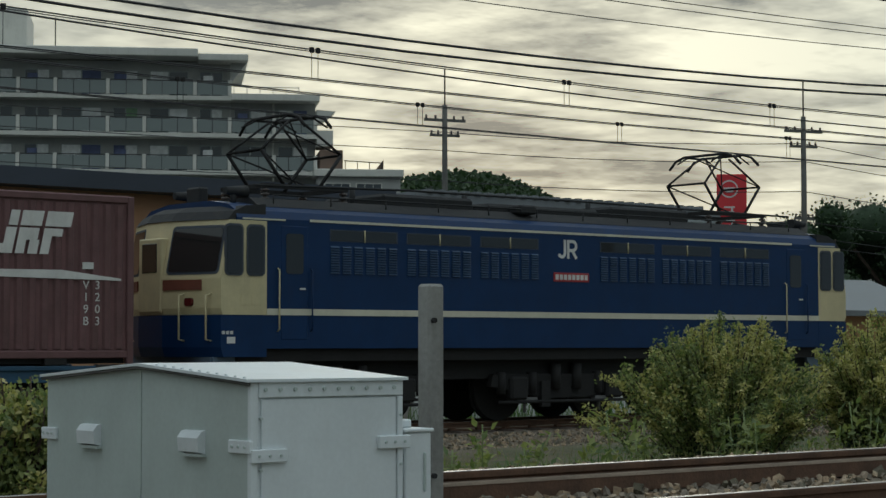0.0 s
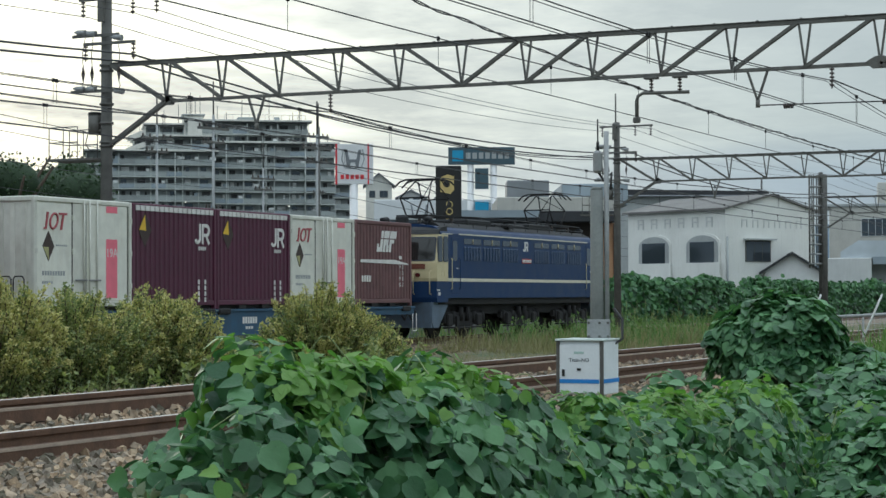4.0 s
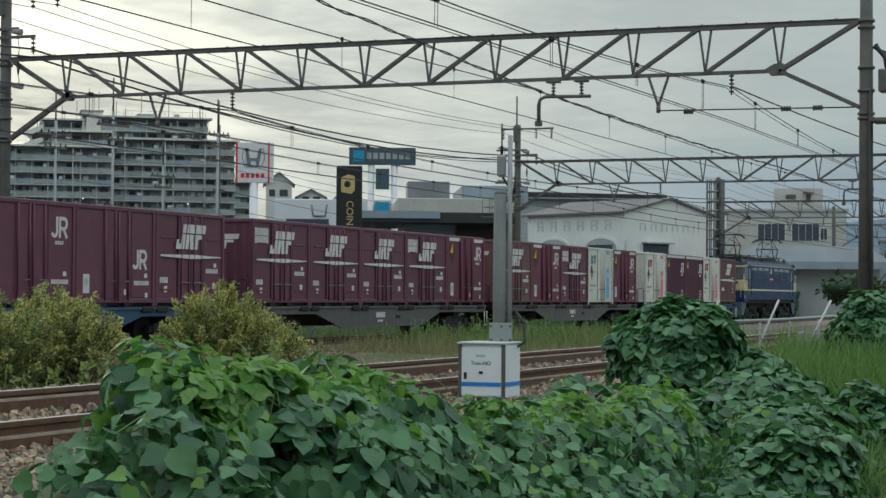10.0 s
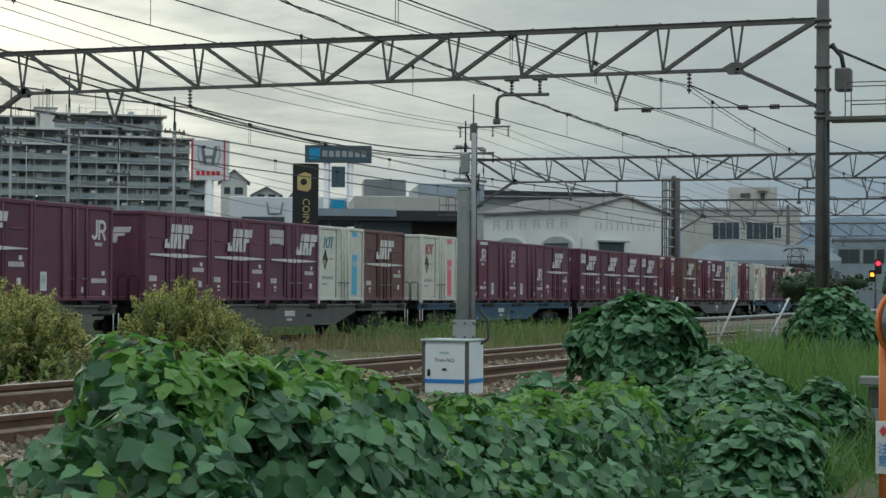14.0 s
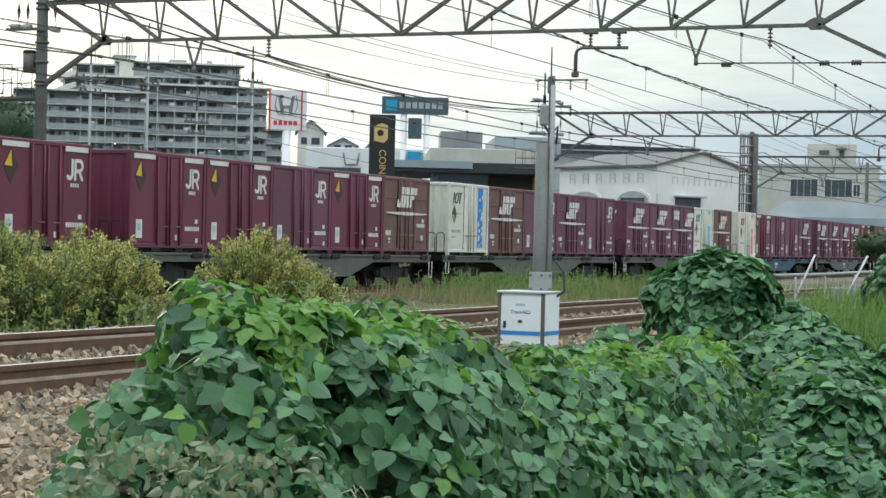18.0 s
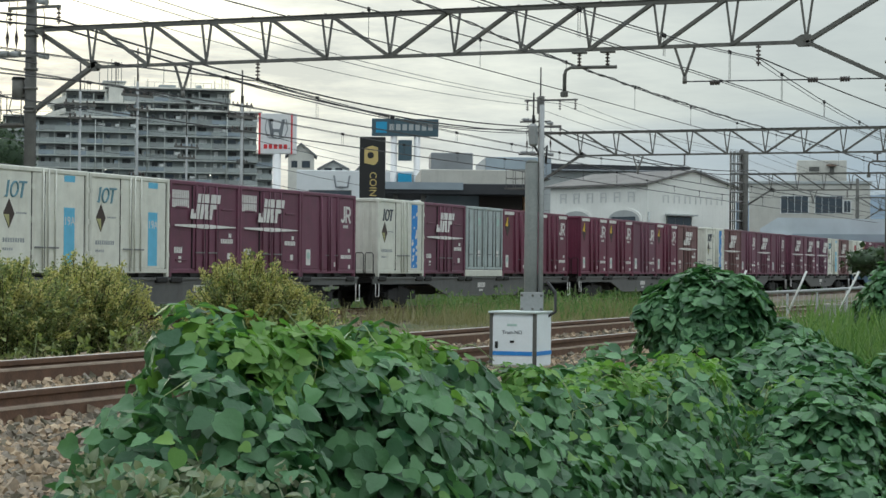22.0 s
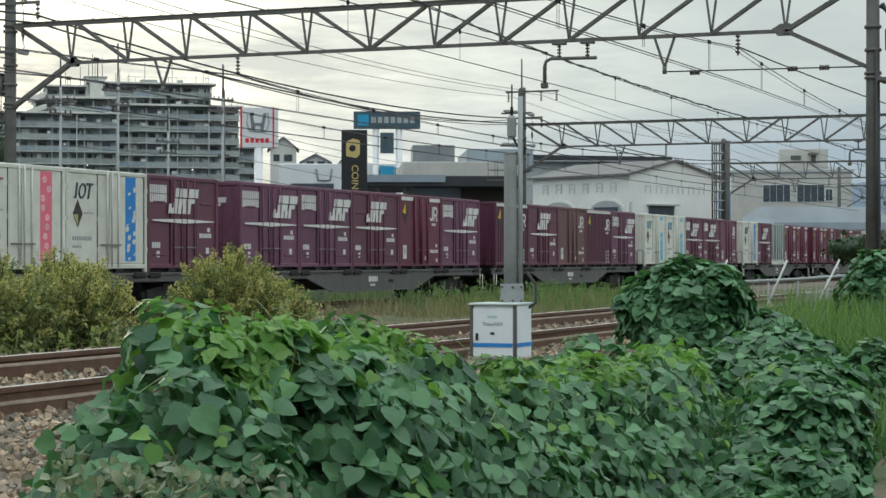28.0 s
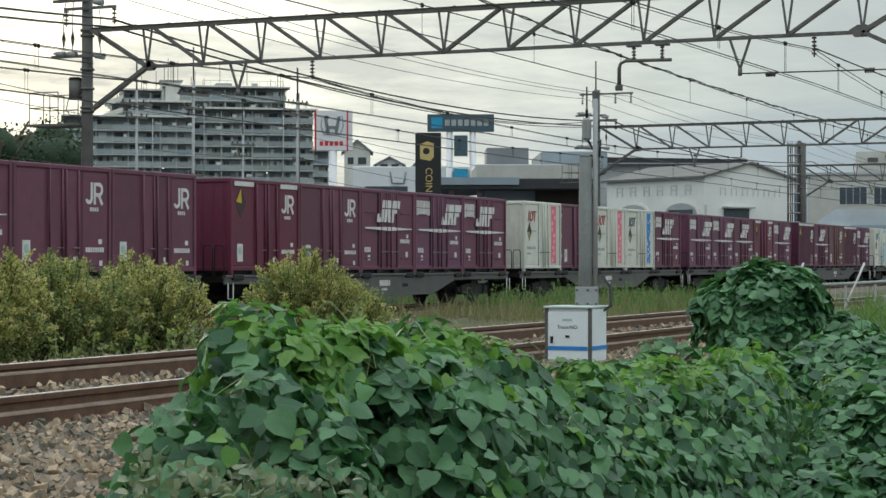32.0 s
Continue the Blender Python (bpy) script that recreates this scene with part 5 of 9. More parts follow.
    for dy in (0.62, 0.34, -0.5):
        sp = part("fuse_link", Mesh().tube((x - 0.17, y + dy, 7.20 + t0), (x - 0.17, y + dy, 7.42 + t0), 0.05, 8, 0.012).tube((x - 0.17, y + dy, 6.98 + t0), (x - 0.17, y + dy, 7.20 + t0), 0.012, 8, 0.05), PORCELAIN, g, "dark spindle-shaped fuse link")
        part("cable", Mesh().path([(x - 0.17, y + dy, 6.75 + t0), (x - 0.17, y + dy * 1.08, 6.86 + t0), (x - 0.17, y + dy, 6.98 + t0), (x - 0.17, y + dy, 7.42 + t0), (x - 0.17, y + dy * 1.05, 7.7 + t0), (x - 0.17, y + dy * 0.9, 8.15 + t0)], 0.011, 5), WIRE, sp)
    part("switch_cover", Mesh().box(x - 0.24, x - 0.14, y - 0.06, y + 0.14, 8.55 + t0, 9.3 + t0, 0.02), GALV, g)
    part("lightning_rod", Mesh().tube((x, y + 0.05, far_top), (x, y + 0.05, far_top + 1.3), 0.035, 6), GALV, g)
    bx = part("transformer", Mesh().tube((x - 0.05, y + 0.34, 5.62), (x - 0.05, y + 0.34, 6.14), 0.17, 16), GALV, g, "round grey pole transformer")
    part("lid", Mesh().tube((x - 0.05, y + 0.34, 6.14), (x - 0.05, y + 0.34, 6.20), 0.19, 16, 0.15), UNDER, bx)
    for z in (5.72, 6.04):
        part("bracket", Mesh().box(x - 0.09, x - 0.03, y - 0.1, y + 0.2, z - 0.025, z + 0.025), GALV, bx)
    part("cable", Mesh().path([(x - 0.2, y + 0.45, 5.62), (x - 0.2, y + 0.52, 5.35), (x - 0.2, y + 0.4, 5.2), (x - 0.15, y + 0.1, 5.2)], 0.014, 5), WIRE, bx)
    pl = Mesh()
    for a in (0.6, 1.05, 1.5):
        for b in (-0.45, 0.45):
            pl.tube((x + b, y + a, 4.98), (x + b, y + a, 5.8), 0.014, 6)
    for z in (5.4, 5.8):
        pl.path([(x - 0.45, y + 0.6, z), (x - 0.45, y + 1.5, z), (x + 0.45, y + 1.5, z), (x + 0.45, y + 0.6, z)], 0.014, 6)
    pl.box(x - 0.45, x + 0.45, y + 0.1, y + 1.6, 4.92, 4.98)
    parts("cage_rail", pl, GALV, g)
    # near mast gear
    y = NEAR_MAST
    near = part("service_platform", Mesh().box(x - 0.45, x + 0.45, y - 1.45, y - 0.15, 5.20, 5.27), GALV, g)
    cg = Mesh()
    for a in (-1.42, -0.55):
        for b in (-0.42, 0.42):
            cg.tube((x + b, y + a, 5.25), (x + b, y + a, 6.0), 0.013, 6)
    for z in (5.6, 6.0):
        cg.path([(x - 0.42, y - 0.55, z), (x - 0.42, y - 1.42, z), (x + 0.42, y - 1.42, z), (x + 0.42, y - 0.55, z)], 0.012, 6)
    part("railing", cg, MASTC, near)
    sw = part("switch_box", Mesh().box(x - 0.18, x + 0.18, y - 0.62, y - 0.28, 5.85, 6.35, 0.03), GALV, g, "grey switch box with bent cable")
    part("cable", Mesh().path([(x, y - 0.45, 6.35), (x, y - 0.40, 6.62), (x, y - 0.25, 6.8), (x, y - 0.2, 6.9)], 0.05, 8), WIRE, sw)
    part("cable_duct", Mesh().tube((x - 0.2, y - 0.12, 0.4), (x - 0.2, y - 0.12, 5.9), 0.04, 8), WIRE, g)
    part("lead_cable", Mesh().path([(x, y - 0.12, 6.85), (x + 4, y - 1.75, 6.32), (x + 9, y - 3.8, 5.6), (x + 15, y - 6.2, 4.8)], 0.03, 6), WIRE, g, "thick dark cable to the roadside")
    part("span_wire", Mesh().path([(x, y + 0.1, 5.55), (x, 11.55, 5.6)], 0.016, 5), WIRE, g)
    for yy in (8.0, 8.7, 10.9):
        part("insulator", insulator((x, yy - 0.12, 5.56), (x, yy + 0.12, 5.56), 4, 0.06), PORCELAIN, g)
    return g


gantry(42.26, 9.35, True)
gantry(82.0, 9.1, True)
gantry(120.0, 9.0, False)
gantry(2.5, 9.35, False)
gantry(160.0, 9.0, False)


def wires():
    ends = [-37.0, 2.5, 42.26, 82.0, 120.0, 160.0, 200.0]

    def sag(y, top, low, xs=ends):
        pts = []
        for a, b in zip(xs, xs[1:]):
            pts += [(a + (b - a) * k / 12, y, top - (top - low) * 4 * (k / 12) * (1 - k / 12)) for k in range(12)]
        return pts + [(xs[-1], y, top)]

    def catenary(y, top, low, z0, z1, first, step, twin, label):
        """Sagging messenger wire, contact wire and the droppers between them."""
        w = thing("overhead_line", label, "overhead wire", "overhead wires")
        pts = sag(y, top, low)
        part("messenger_wire", Mesh().path(pts, 0.011, 6), WIRE, w)
        part("contact_wire", Mesh().path([(-37, y, z0), (2.5, y, z0), (22, y, z0), (42.26, y, z1), (200, y, z1)], 0.010, 6), WIRE, w)
        if twin:
            part("messenger_wire", Mesh().path([(a, b + 0.15, c) for a, b, c in pts], 0.008, 5), WIRE, w)
            part("contact_wire", Mesh().path([(-37, y + 0.13, z0), (2.5, y + 0.13, z0), (22, y + 0.13, z0), (42.26, y + 0.13, z1), (200, y + 0.13, z1)], 0.008, 5), WIRE, w)
        x = first
        while x < 118:
            k = max(i for i in range(len(ends) - 1) if ends[i] <= x)
            u = (x - ends[k]) / (ends[k + 1] - ends[k])
            zt, zb = top - (top - low) * 4 * u * (1 - u), z0 if x < 32 else z1
            for d in ((-0.055, 0.055) if twin else (0.0,)):
                dr = part("dropper", Mesh().tube((x + d, y, zb), (x + d, y, zt), 0.0055, 5), WIRE, w)
                part("clamp", Mesh().box(x + d - 0.035, x + d + 0.035, y - 0.02, y + 0.02, zt - 0.045, zt + 0.035, 0.008), UNDER, dr)
            x += step

    catenary(26.46, 5.92, 5.54, 5.18, 5.22, 1.75, 4.9, True, "dark catenary and contact wire over the far track")
    catenary(22.44, 5.92, 5.49, 5.12, 5.24, 1.5, 4.9, True, "dark crossover catenary and contact wire beside the far track")
    catenary(14.46, 6.15, 5.93, 5.43, 5.47, 3.9, 5.5, False, "dark catenary and contact wire over the weedy middle ground")
    catenary(9.92, 6.08, 5.49, 5.10, 5.32, 4.66, 5.0, True, "dark catenary and contact wire over the near track")

    def feeder(name, label, pts, r):
        tagged(part(name, Mesh().path(pts, r, 6), WIRE), label, "wire", "overhead wires")

    for y, top, low, r in ((28.30, 7.68, 7.01, 0.026), (28.22, 7.46, 6.79, 0.026)):
        feeder("feeder_cable", "thick dark feeder cable sagging between the far masts", sag(y, top, low), r)
    for y, top, low in ((27.4, 8.75, 8.27), (28.2, 8.74, 8.31), (29.65, 8.72, 8.24)):
        feeder("feeder_wire", "thin dark feeder wire between the cross arms of the masts", sag(y, top, low), 0.010)
    # twisted cable on the gantries' top chords
    tw = thing("twisted_cable", "thick twisted dark cable running over the gantries", "cable", "overhead wires")
    base = [(2.5, 8.38), (22, 7.93), (30.5, 7.71), (36, 7.57), (42.26, 7.38), (47, 7.20), (52, 7.08), (60, 7.0), (70, 6.97), (82, 7.05), (101, 6.9), (120, 7.15)]
    for ph in (0.0, math.pi):
        pts = []
        for i in range(470):
            x = 2.5 + i * 0.25
            z = float(np.interp(x, [p[0] for p in base], [p[1] for p in base]))
            q = ph + x * 2.7
            pts.append((x, 17.4 + 0.022 * math.cos(q) + 0.02 * math.sin(x * 1.7), z + 0.022 * math.sin(q) + 0.012 * math.sin(x * 2.3)))
        part("strand", Mesh().path(pts, 0.017, 5), WIRE, tw)
    # anchoring wires that run slantwise to the next far mast
    for p, q, d in (((42.26, 22.44, 5.92), (82, 28.9, 7.75), 0.55), ((42.26, 24.55, 6.35), (82, 28.9, 7.45), 0.5), ((2.5, 24.0, 6.3), (42.26, 28.9, 6.55), 0.35), ((42.26, 9.92, 6.1), (82, 7.1, 6.2), 0.3)):
        p, q = Vector(p), Vector(q)
        feeder("anchor_wire", "dark anchoring wire slanting to the next mast", [p.lerp(q, k / 14) - Vector((0, 0, d * 4 * (k / 14) * (1 - k / 14))) for k in range(15)], 0.016)


wires()


# ---- plants and loose stone
LEAF = np.array([(0, 0, 0), (0.24, -0.05, 0.04), (0.45, 0.12, 0.08), (0.53, 0.40, 0.09), (0.43, 0.70, 0.02), (0.20, 0.92, -0.07), (0, 1.06, -0.20), (-0.20, 0.92, -0.07), (-0.43, 0.70, 0.02), (-0.53, 0.40, 0.09), (-0.45, 0.12, 0.08), (-0.24, -0.05, 0.04), (0, 0.48, -0.06)])
LOBED = np.array([(0, 0, 0), (0.28, -0.04, 0.04), (0.54, 0.16, 0.08), (0.50, 0.40, 0.07), (0.33, 0.50, 0.03), (0.27, 0.78, -0.06), (0, 1.10, -0.20), (-0.22, 0.86, -0.08), (-0.42, 0.66, 0.02), (-0.50, 0.40, 0.08), (-0.44, 0.12, 0.08), (-0.24, -0.05, 0.04), (0, 0.48, -0.06)])
LEAF_F = [(k, (k + 1) % 12, 12) for k in range(12)]
SMALL = np.array([(0, 0, 0), (0.26, 0.45, 0.05), (0, 1.0, -0.06), (-0.26, 0.45, 0.05)])
SMALL_F = [(0, 1, 2), (0, 2, 3)]
BLADE = np.array([(-0.02, 0, 0), (0.02, 0, 0), (0.015, 0.55, 0.05), (0, 1.0, 0.22), (-0.015, 0.55, 0.05)])
BLADE_F = [(0, 1, 2, 4), (4, 2, 3)]


def scatter(name, shape, faces, pos, along, normal, size, material, bend_most=1.9):
    """One mesh of many alike pieces: at pos, pointing along, facing normal."""
    along = along / np.linalg.norm(along, axis=1, keepdims=True)
    side = np.cross(along, normal)
    side /= np.linalg.norm(side, axis=1, keepdims=True) + 1e-9
    up = np.cross(side, along)
    shape = np.asarray(shape)
    shape = shape[None] if shape.ndim == 2 else shape
    n, k = len(pos), shape.shape[1]
    bend = np.random.default_rng(n).uniform(0.1, bend_most, n)[:, None, None]
    v = pos[:, None, :] + size[:, None, None] * (shape[:, :, 0:1] * side[:, None, :] + shape[:, :, 1:2] * along[:, None, :] + bend * shape[:, :, 2:3] * up[:, None, :])
    f = [tuple(i * k + j for j in q) for i in range(n) for q in faces]
    me = bpy.data.meshes.new(name)
    me.from_pydata(v.reshape(-1, 3).tolist(), [], f)
    me.polygons.foreach_set("use_smooth", [True] * len(f))
    me.materials.append(material)
    return me


def height_curve(x):
    xs = [5.25, 5.55, 5.88, 6.38, 7.1, 7.6, 8.1, 8.6, 9.0, 9.4, 9.9, 10.6, 11.6, 12.6, 13.8, 15.0, 17.0, 19.5, 22.0, 24.0]
    zs = [-0.1, 0.42, 0.76, 0.96, 1.00, 0.93, 0.86, 0.80, 0.70, 0.58, 0.60, 0.64, 0.66, 0.66, 0.60, 0.46, 0.10, -0.1, -0.2, -0.3]
    return np.interp(x, xs, zs)


def mound_z(x, y):
    """Top of the vine bank that grows along the near fence line."""
    x = np.asarray(x) - 1.45 * np.clip(np.asarray(y) - 3.75, -0.12, 1) * np.clip((11 - np.asarray(x)) / 4, 0, 1)
    t = (y - 3.75) / np.where(y < 3.75, 1.15 + 0.05 * np.clip(x - 10, 0, 10), 0.8)
    base = -0.2
    bump = np.array([0.19 * noise.noise((a * 1.3, b * 1.3, 2)) + 0.17 * noise.noise((a * 3.2, b * 3.2, 7)) for a, b in zip(np.ravel(x), np.ravel(y))]).reshape(np.shape(x))
    # grassy cleft between the two vine masses
    cleft = 1 - 0.62 * np.exp(-((np.asarray(y) - 0.15 - 0.232 * x) / 0.15) ** 2) * np.clip((x - 9.5) / 1.5, 0, 1)
    # a deep shaded hollow in the face of the first mass, and a fold beside it
    y = np.asarray(y)
    hollow = 0.60 * np.exp(-((x - 6.56) / 0.24) ** 2 - ((y - 3.10) / 0.26) ** 2) + 0.22 * np.exp(-((x - 8.75) / 0.25) ** 2 - ((y - 3.2) / 0.30) ** 2)
    return base + (height_curve(x) - 0.008 + 0.035 * np.exp(-((x - 10.4) / 1.4) ** 2) - base + bump) * np.clip(1 - np.abs(t) ** 3.2, 0, 1) * cleft - hollow


def vine_bank():
    rng = np.random.default_rng(11)
    t = thing("vine_thicket", "dense green kudzu vine thicket with broad overlapping leaves", "vine")
    xs, ys = np.arange(4.4, 24.1, 0.25), np.arange(1.3, 4.9, 0.14)
    gx, gy = np.meshgrid(xs, ys, indexing="ij")
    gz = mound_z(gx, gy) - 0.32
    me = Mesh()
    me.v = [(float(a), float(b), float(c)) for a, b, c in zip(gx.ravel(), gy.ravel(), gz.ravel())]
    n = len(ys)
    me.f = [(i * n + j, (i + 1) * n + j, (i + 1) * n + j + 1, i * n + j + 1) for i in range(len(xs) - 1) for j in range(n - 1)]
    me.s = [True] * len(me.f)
    # Added dark sheet under the leaves; its colour stands for shade in the gaps.
    part("inner_growth", me, mat("dark_shade_filler", (0.018, 0.04, 0.014), 0.8, var=0.4, scale=9, bump=1.0, bscale=30), t, "dark shell standing in for the shade among the vines")

    def layer(count, lift, size, material, name, tilt, lo=5.0, hi=22.5, face=1.0):
        """Leaves in threes, as the vine bears them: one ahead and one to each side of a stalk's end."""
        x = lo + (hi - lo) * rng.random(count) ** 1.5
        u = rng.random(count) * face
        y = np.where(u < 0.72, 3.75 - (1.13 + 0.05 * np.clip(x - 10, 0, 10)) * (u / 0.72) ** 0.62, 3.75 + 0.8 * ((u - 0.72) / 0.28))
        z = mound_z(x, y)
        e = 0.06
        dx, dy = (mound_z(x + e, y) - z) / e, (mound_z(x, y + e) - z) / e
        nrm = np.stack([-dx, -dy, np.ones(count) * 0.9], 1)
        nrm /= np.linalg.norm(nrm, axis=1, keepdims=True)
        nrm = nrm * 0.75 + rng.normal(0, tilt, (count, 3)) + [-0.16, -0.24, 0.46]
        nrm /= np.linalg.norm(nrm, axis=1, keepdims=True)
        fall = rng.normal(0, 0.48, (count, 3)) + np.array([0.05, -0.55, -0.85])
        along = fall - (fall * nrm).sum(1, keepdims=True) * nrm
        along /= np.linalg.norm(along, axis=1, keepdims=True)
        side = np.cross(along, nrm)
        s = rng.uniform(*size, count) * np.interp(x, [8.0, 9.5], [1.0, 0.94])
        pos = np.stack([x, y, z], 1) + nrm * (lift[0] + (lift[1] - lift[0]) * rng.random(count))[:, None]
        P, A, N, S = [], [], [], []
        for k, (f, g2) in enumerate(((1.0, 0.0), (0.25, 1.0), (0.25, -1.0))):
            d = along * f + side * g2 + rng.normal(0, 0.12, (count, 3)) - nrm * (0.10 if k == 0 else 0.22)
            P.append(pos + d * 0.03)
            A.append(d)
            N.append(nrm + rng.normal(0, 0.18, (count, 3)) + side * g2 * 0.25)
            S.append(s * (1.0 if k == 0 else 0.88))
        shapes = np.concatenate([np.repeat(q[None], count, 0) for q in (LEAF, LOBED, LOBED * [-1, 1, 1])])
        me = scatter(name, shapes, LEAF_F, np.concatenate(P), np.concatenate(A), np.concatenate(N), np.concatenate(S), material)
        tagged(part(name, me, material, t), kind="stuff")

    layer(3400, (-0.30, -0.13), (0.065, 0.10), KUDZU, "shaded_leaves", 0.5)
    layer(4600, (-0.07, 0.10), (0.058, 0.108), KUDZU, "leaves", 0.34)
    layer(130, (0.04, 0.11), (0.05, 0.085), KUDZU_YOUNG, "young_leaves", 0.35)
    layer(1250, (0.02, 0.12), (0.042, 0.080), KUDZU_YOUNG, "crest_leaves", 0.5, 6.3, 19.0, 0.13)
    st = Mesh()
    r = random.Random(4)
    for i in range(70):
        x, y = r.uniform(5.8, 15), r.uniform(2.9, 4.3)
        pts = []
        for k in range(6):
            x += r.uniform(-0.10, 0.14)
            y += r.uniform(-0.08, 0.05)
            pts.append((x, y, float(mound_z(np.array([x]), np.array([y]))[0]) + 0.05 + 0.04 * math.sin(k * 1.1 + i)))
        st.path(pts, 0.0024, 5)
    for i in range(30):
        x, y = r.uniform(6.6, 18.0), 3.75 + r.uniform(-0.35, 0.15)
        z = float(mound_z(np.array([x]), np.array([y]))[0])
        sx, h = r.uniform(-0.30, 0.30), r.uniform(0.05, 0.13)
        st.path([(x + sx * q, y - 0.24 * q, z + h * math.sin(2.6 * q) * (1 + 0.2 * math.sin(7 * q + i))) for q in (0, 0.12, 0.24, 0.36, 0.48, 0.6, 0.72, 0.84, 0.96, 1.08)], 0.0026, 5)
    tagged(part("runner", st, STEM, t, "thin pale runners"), kind="stuff")
    # withered fringe at the open end
    n = 2600
    x = rng.uniform(4.9, 6.5, n)
    y = np.clip(0.60 * x + rng.normal(0.0, 0.30, n), 2.4, 4.5)
    hug = np.maximum(mound_z(x, y), 0.0)
    pos = np.stack([x - 0.10 * (hug > 0.1), y - 0.08 * (hug > 0.1), np.minimum(hug, 0.55) + rng.uniform(0.0, 0.14, n)], 1)
    tagged(part("withered_leaves", scatter("withered_leaves", LEAF * [0.72, 1.0, 1.5], LEAF_F, pos, rng.normal(0, 0.8, (n, 3)) + [0, -0.2, -0.4], rng.normal(0, 0.9, (n, 3)) + [-0.2, -0.5, 0.4], rng.uniform(0.018, 0.050, n), WITHER, 2.4), WITHER, t, "withered pale leaves"), kind="stuff")
    dr = Mesh()
    for i in range(420):
        x = r.uniform(4.7, 6.4)
        y = 0.58 * x + r.uniform(-0.5, 0.2)
        z = min(0.36, max(0.0, float(mound_z(np.array([x]), np.array([y]))[0]))) + r.uniform(0.0, 0.08)
        sx, sy = r.uniform(-0.12, 0.12), r.uniform(-0.12, 0.06)
        dr.path([(x, y, z), (x + sx, y + sy, z + r.uniform(0.03, 0.12)), (x + 1.6 * sx, y + 1.7 * sy, z + r.uniform(0.0, 0.12)), (x + 2.0 * sx, y + 2.4 * sy, z + r.uniform(-0.08, 0.04))], 0.0025, 4)
    tagged(part("withered_stem", dr, mat("withered_stem", (0.48, 0.45, 0.32), 0.8), t, "dry pale stems"), kind="stuff")


vine_bank()


def vine_ball(cx, cy, base, top, r, count, seed, label):
    """Vines grown over a shrub into an uneven dome."""
    rng = np.random.default_rng(seed)
    t = thing("vine_covered_shrub", label, "shrub", "vine-covered shrubs")
    h = top - base
    d = rng.normal(0, 1, (count, 3))
    d /= np.linalg.norm(d, axis=1, keepdims=True)
    d[:, 2] = np.abs(d[:, 2]) * 1.0 - 0.25 * rng.random(count)
    lump = np.array([1 + 0.22 * noise.noise((a * 2.0 + seed, b * 2.0, c * 2.0)) + 0.10 * noise.noise((a * 5 + seed, b * 5, c * 5)) for a, b, c in d])
    pos = np.stack([cx + d[:, 0] * r * lump, cy + d[:, 1] * r * lump, base + h * 0.42 + d[:, 2] * h * 0.58 * lump], 1)
    pos[:, 2] = np.maximum(pos[:, 2], base + 0.03)
    nrm = d * 0.8 + rng.normal(0, 0.28, (count, 3)) + [0, -0.05, 0.55]
    nrm /= np.linalg.norm(nrm, axis=1, keepdims=True)
    fall = rng.normal(0, 0.5, (count, 3)) + [0, 0, -1]
    along = fall - (fall * nrm).sum(1, keepdims=True) * nrm
    tagged(part("leaves", scatter("leaves", LEAF, LEAF_F, pos, along, nrm, rng.uniform(0.09, 0.17, count) * min(1.0, 0.35 + 0.8 * r), KUDZU), KUDZU, t), kind="stuff")
    core = Mesh()
    for i in range(9):
        a = i * 0.7
        core.path([(cx + 0.1 * math.cos(a), cy + 0.1 * math.sin(a), base - 0.1), (cx + r * 0.4 * math.cos(a), cy + r * 0.4 * math.sin(a), base + h * 0.5), (cx + r * 0.72 * math.cos(a + 0.3), cy + r * 0.72 * math.sin(a + 0.3), base + h * 0.72)], 0.025, 5)
    tagged(part("stem", core, BARK, t), kind="stuff")
    # Dark dome added inside the leaves in place of shade.
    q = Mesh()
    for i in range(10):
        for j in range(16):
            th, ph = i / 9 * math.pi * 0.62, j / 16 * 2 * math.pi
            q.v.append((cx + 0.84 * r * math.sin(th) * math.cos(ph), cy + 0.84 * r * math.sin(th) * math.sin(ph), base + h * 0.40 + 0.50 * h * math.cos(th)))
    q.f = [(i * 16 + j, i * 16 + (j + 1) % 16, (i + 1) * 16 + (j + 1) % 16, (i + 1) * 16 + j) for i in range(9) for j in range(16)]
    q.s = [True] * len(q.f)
    part("inner_growth", q, bpy.data.materials["dark_shade_filler"], t)


vine_ball(21.55, 5.66, 0.10, 1.37, 0.76, 2700, 3, "rounded shrub smothered in green kudzu leaves beside the track")
vine_ball(21.8, 4.95, 0.05, 0.82, 0.62, 1200, 4, "low shrub smothered in green kudzu leaves")
vine_ball(29.6, 4.68, 0.1, 1.50, 0.66, 1500, 5, "shrub smothered in green vine leaves beside the fence")
vine_ball(12.7, 2.56, -0.35, 0.52, 0.42, 1200, 8, "low shrub smothered in green vine leaves at the block wall")
vine_ball(14.3, 2.86, -0.30, 0.54, 0.52, 1400, 7, "low shrub smothered in green vine leaves beside the grass")
vine_ball(11.3, 2.24, -0.40, 0.24, 0.36, 900, 9, "low clump of green vine leaves at the block wall")
vine_ball(17.1, 2.82, -0.45, 0.62, 0.40, 1000, 12, "dark leafy shrub beside the block wall")
vine_ball(9.7, 2.42, -0.30, 0.05, 0.48, 1000, 16, "low clump of green vine leaves before the thicket")
vine_ball(10.5, 2.36, -0.30, 0.06, 0.46, 1000, 17, "low clump of green vine leaves before the thicket")
vine_ball(11.1, 2.62, -0.30, 0.16, 0.46, 1100, 13, "low clump of green vine leaves before the thicket")
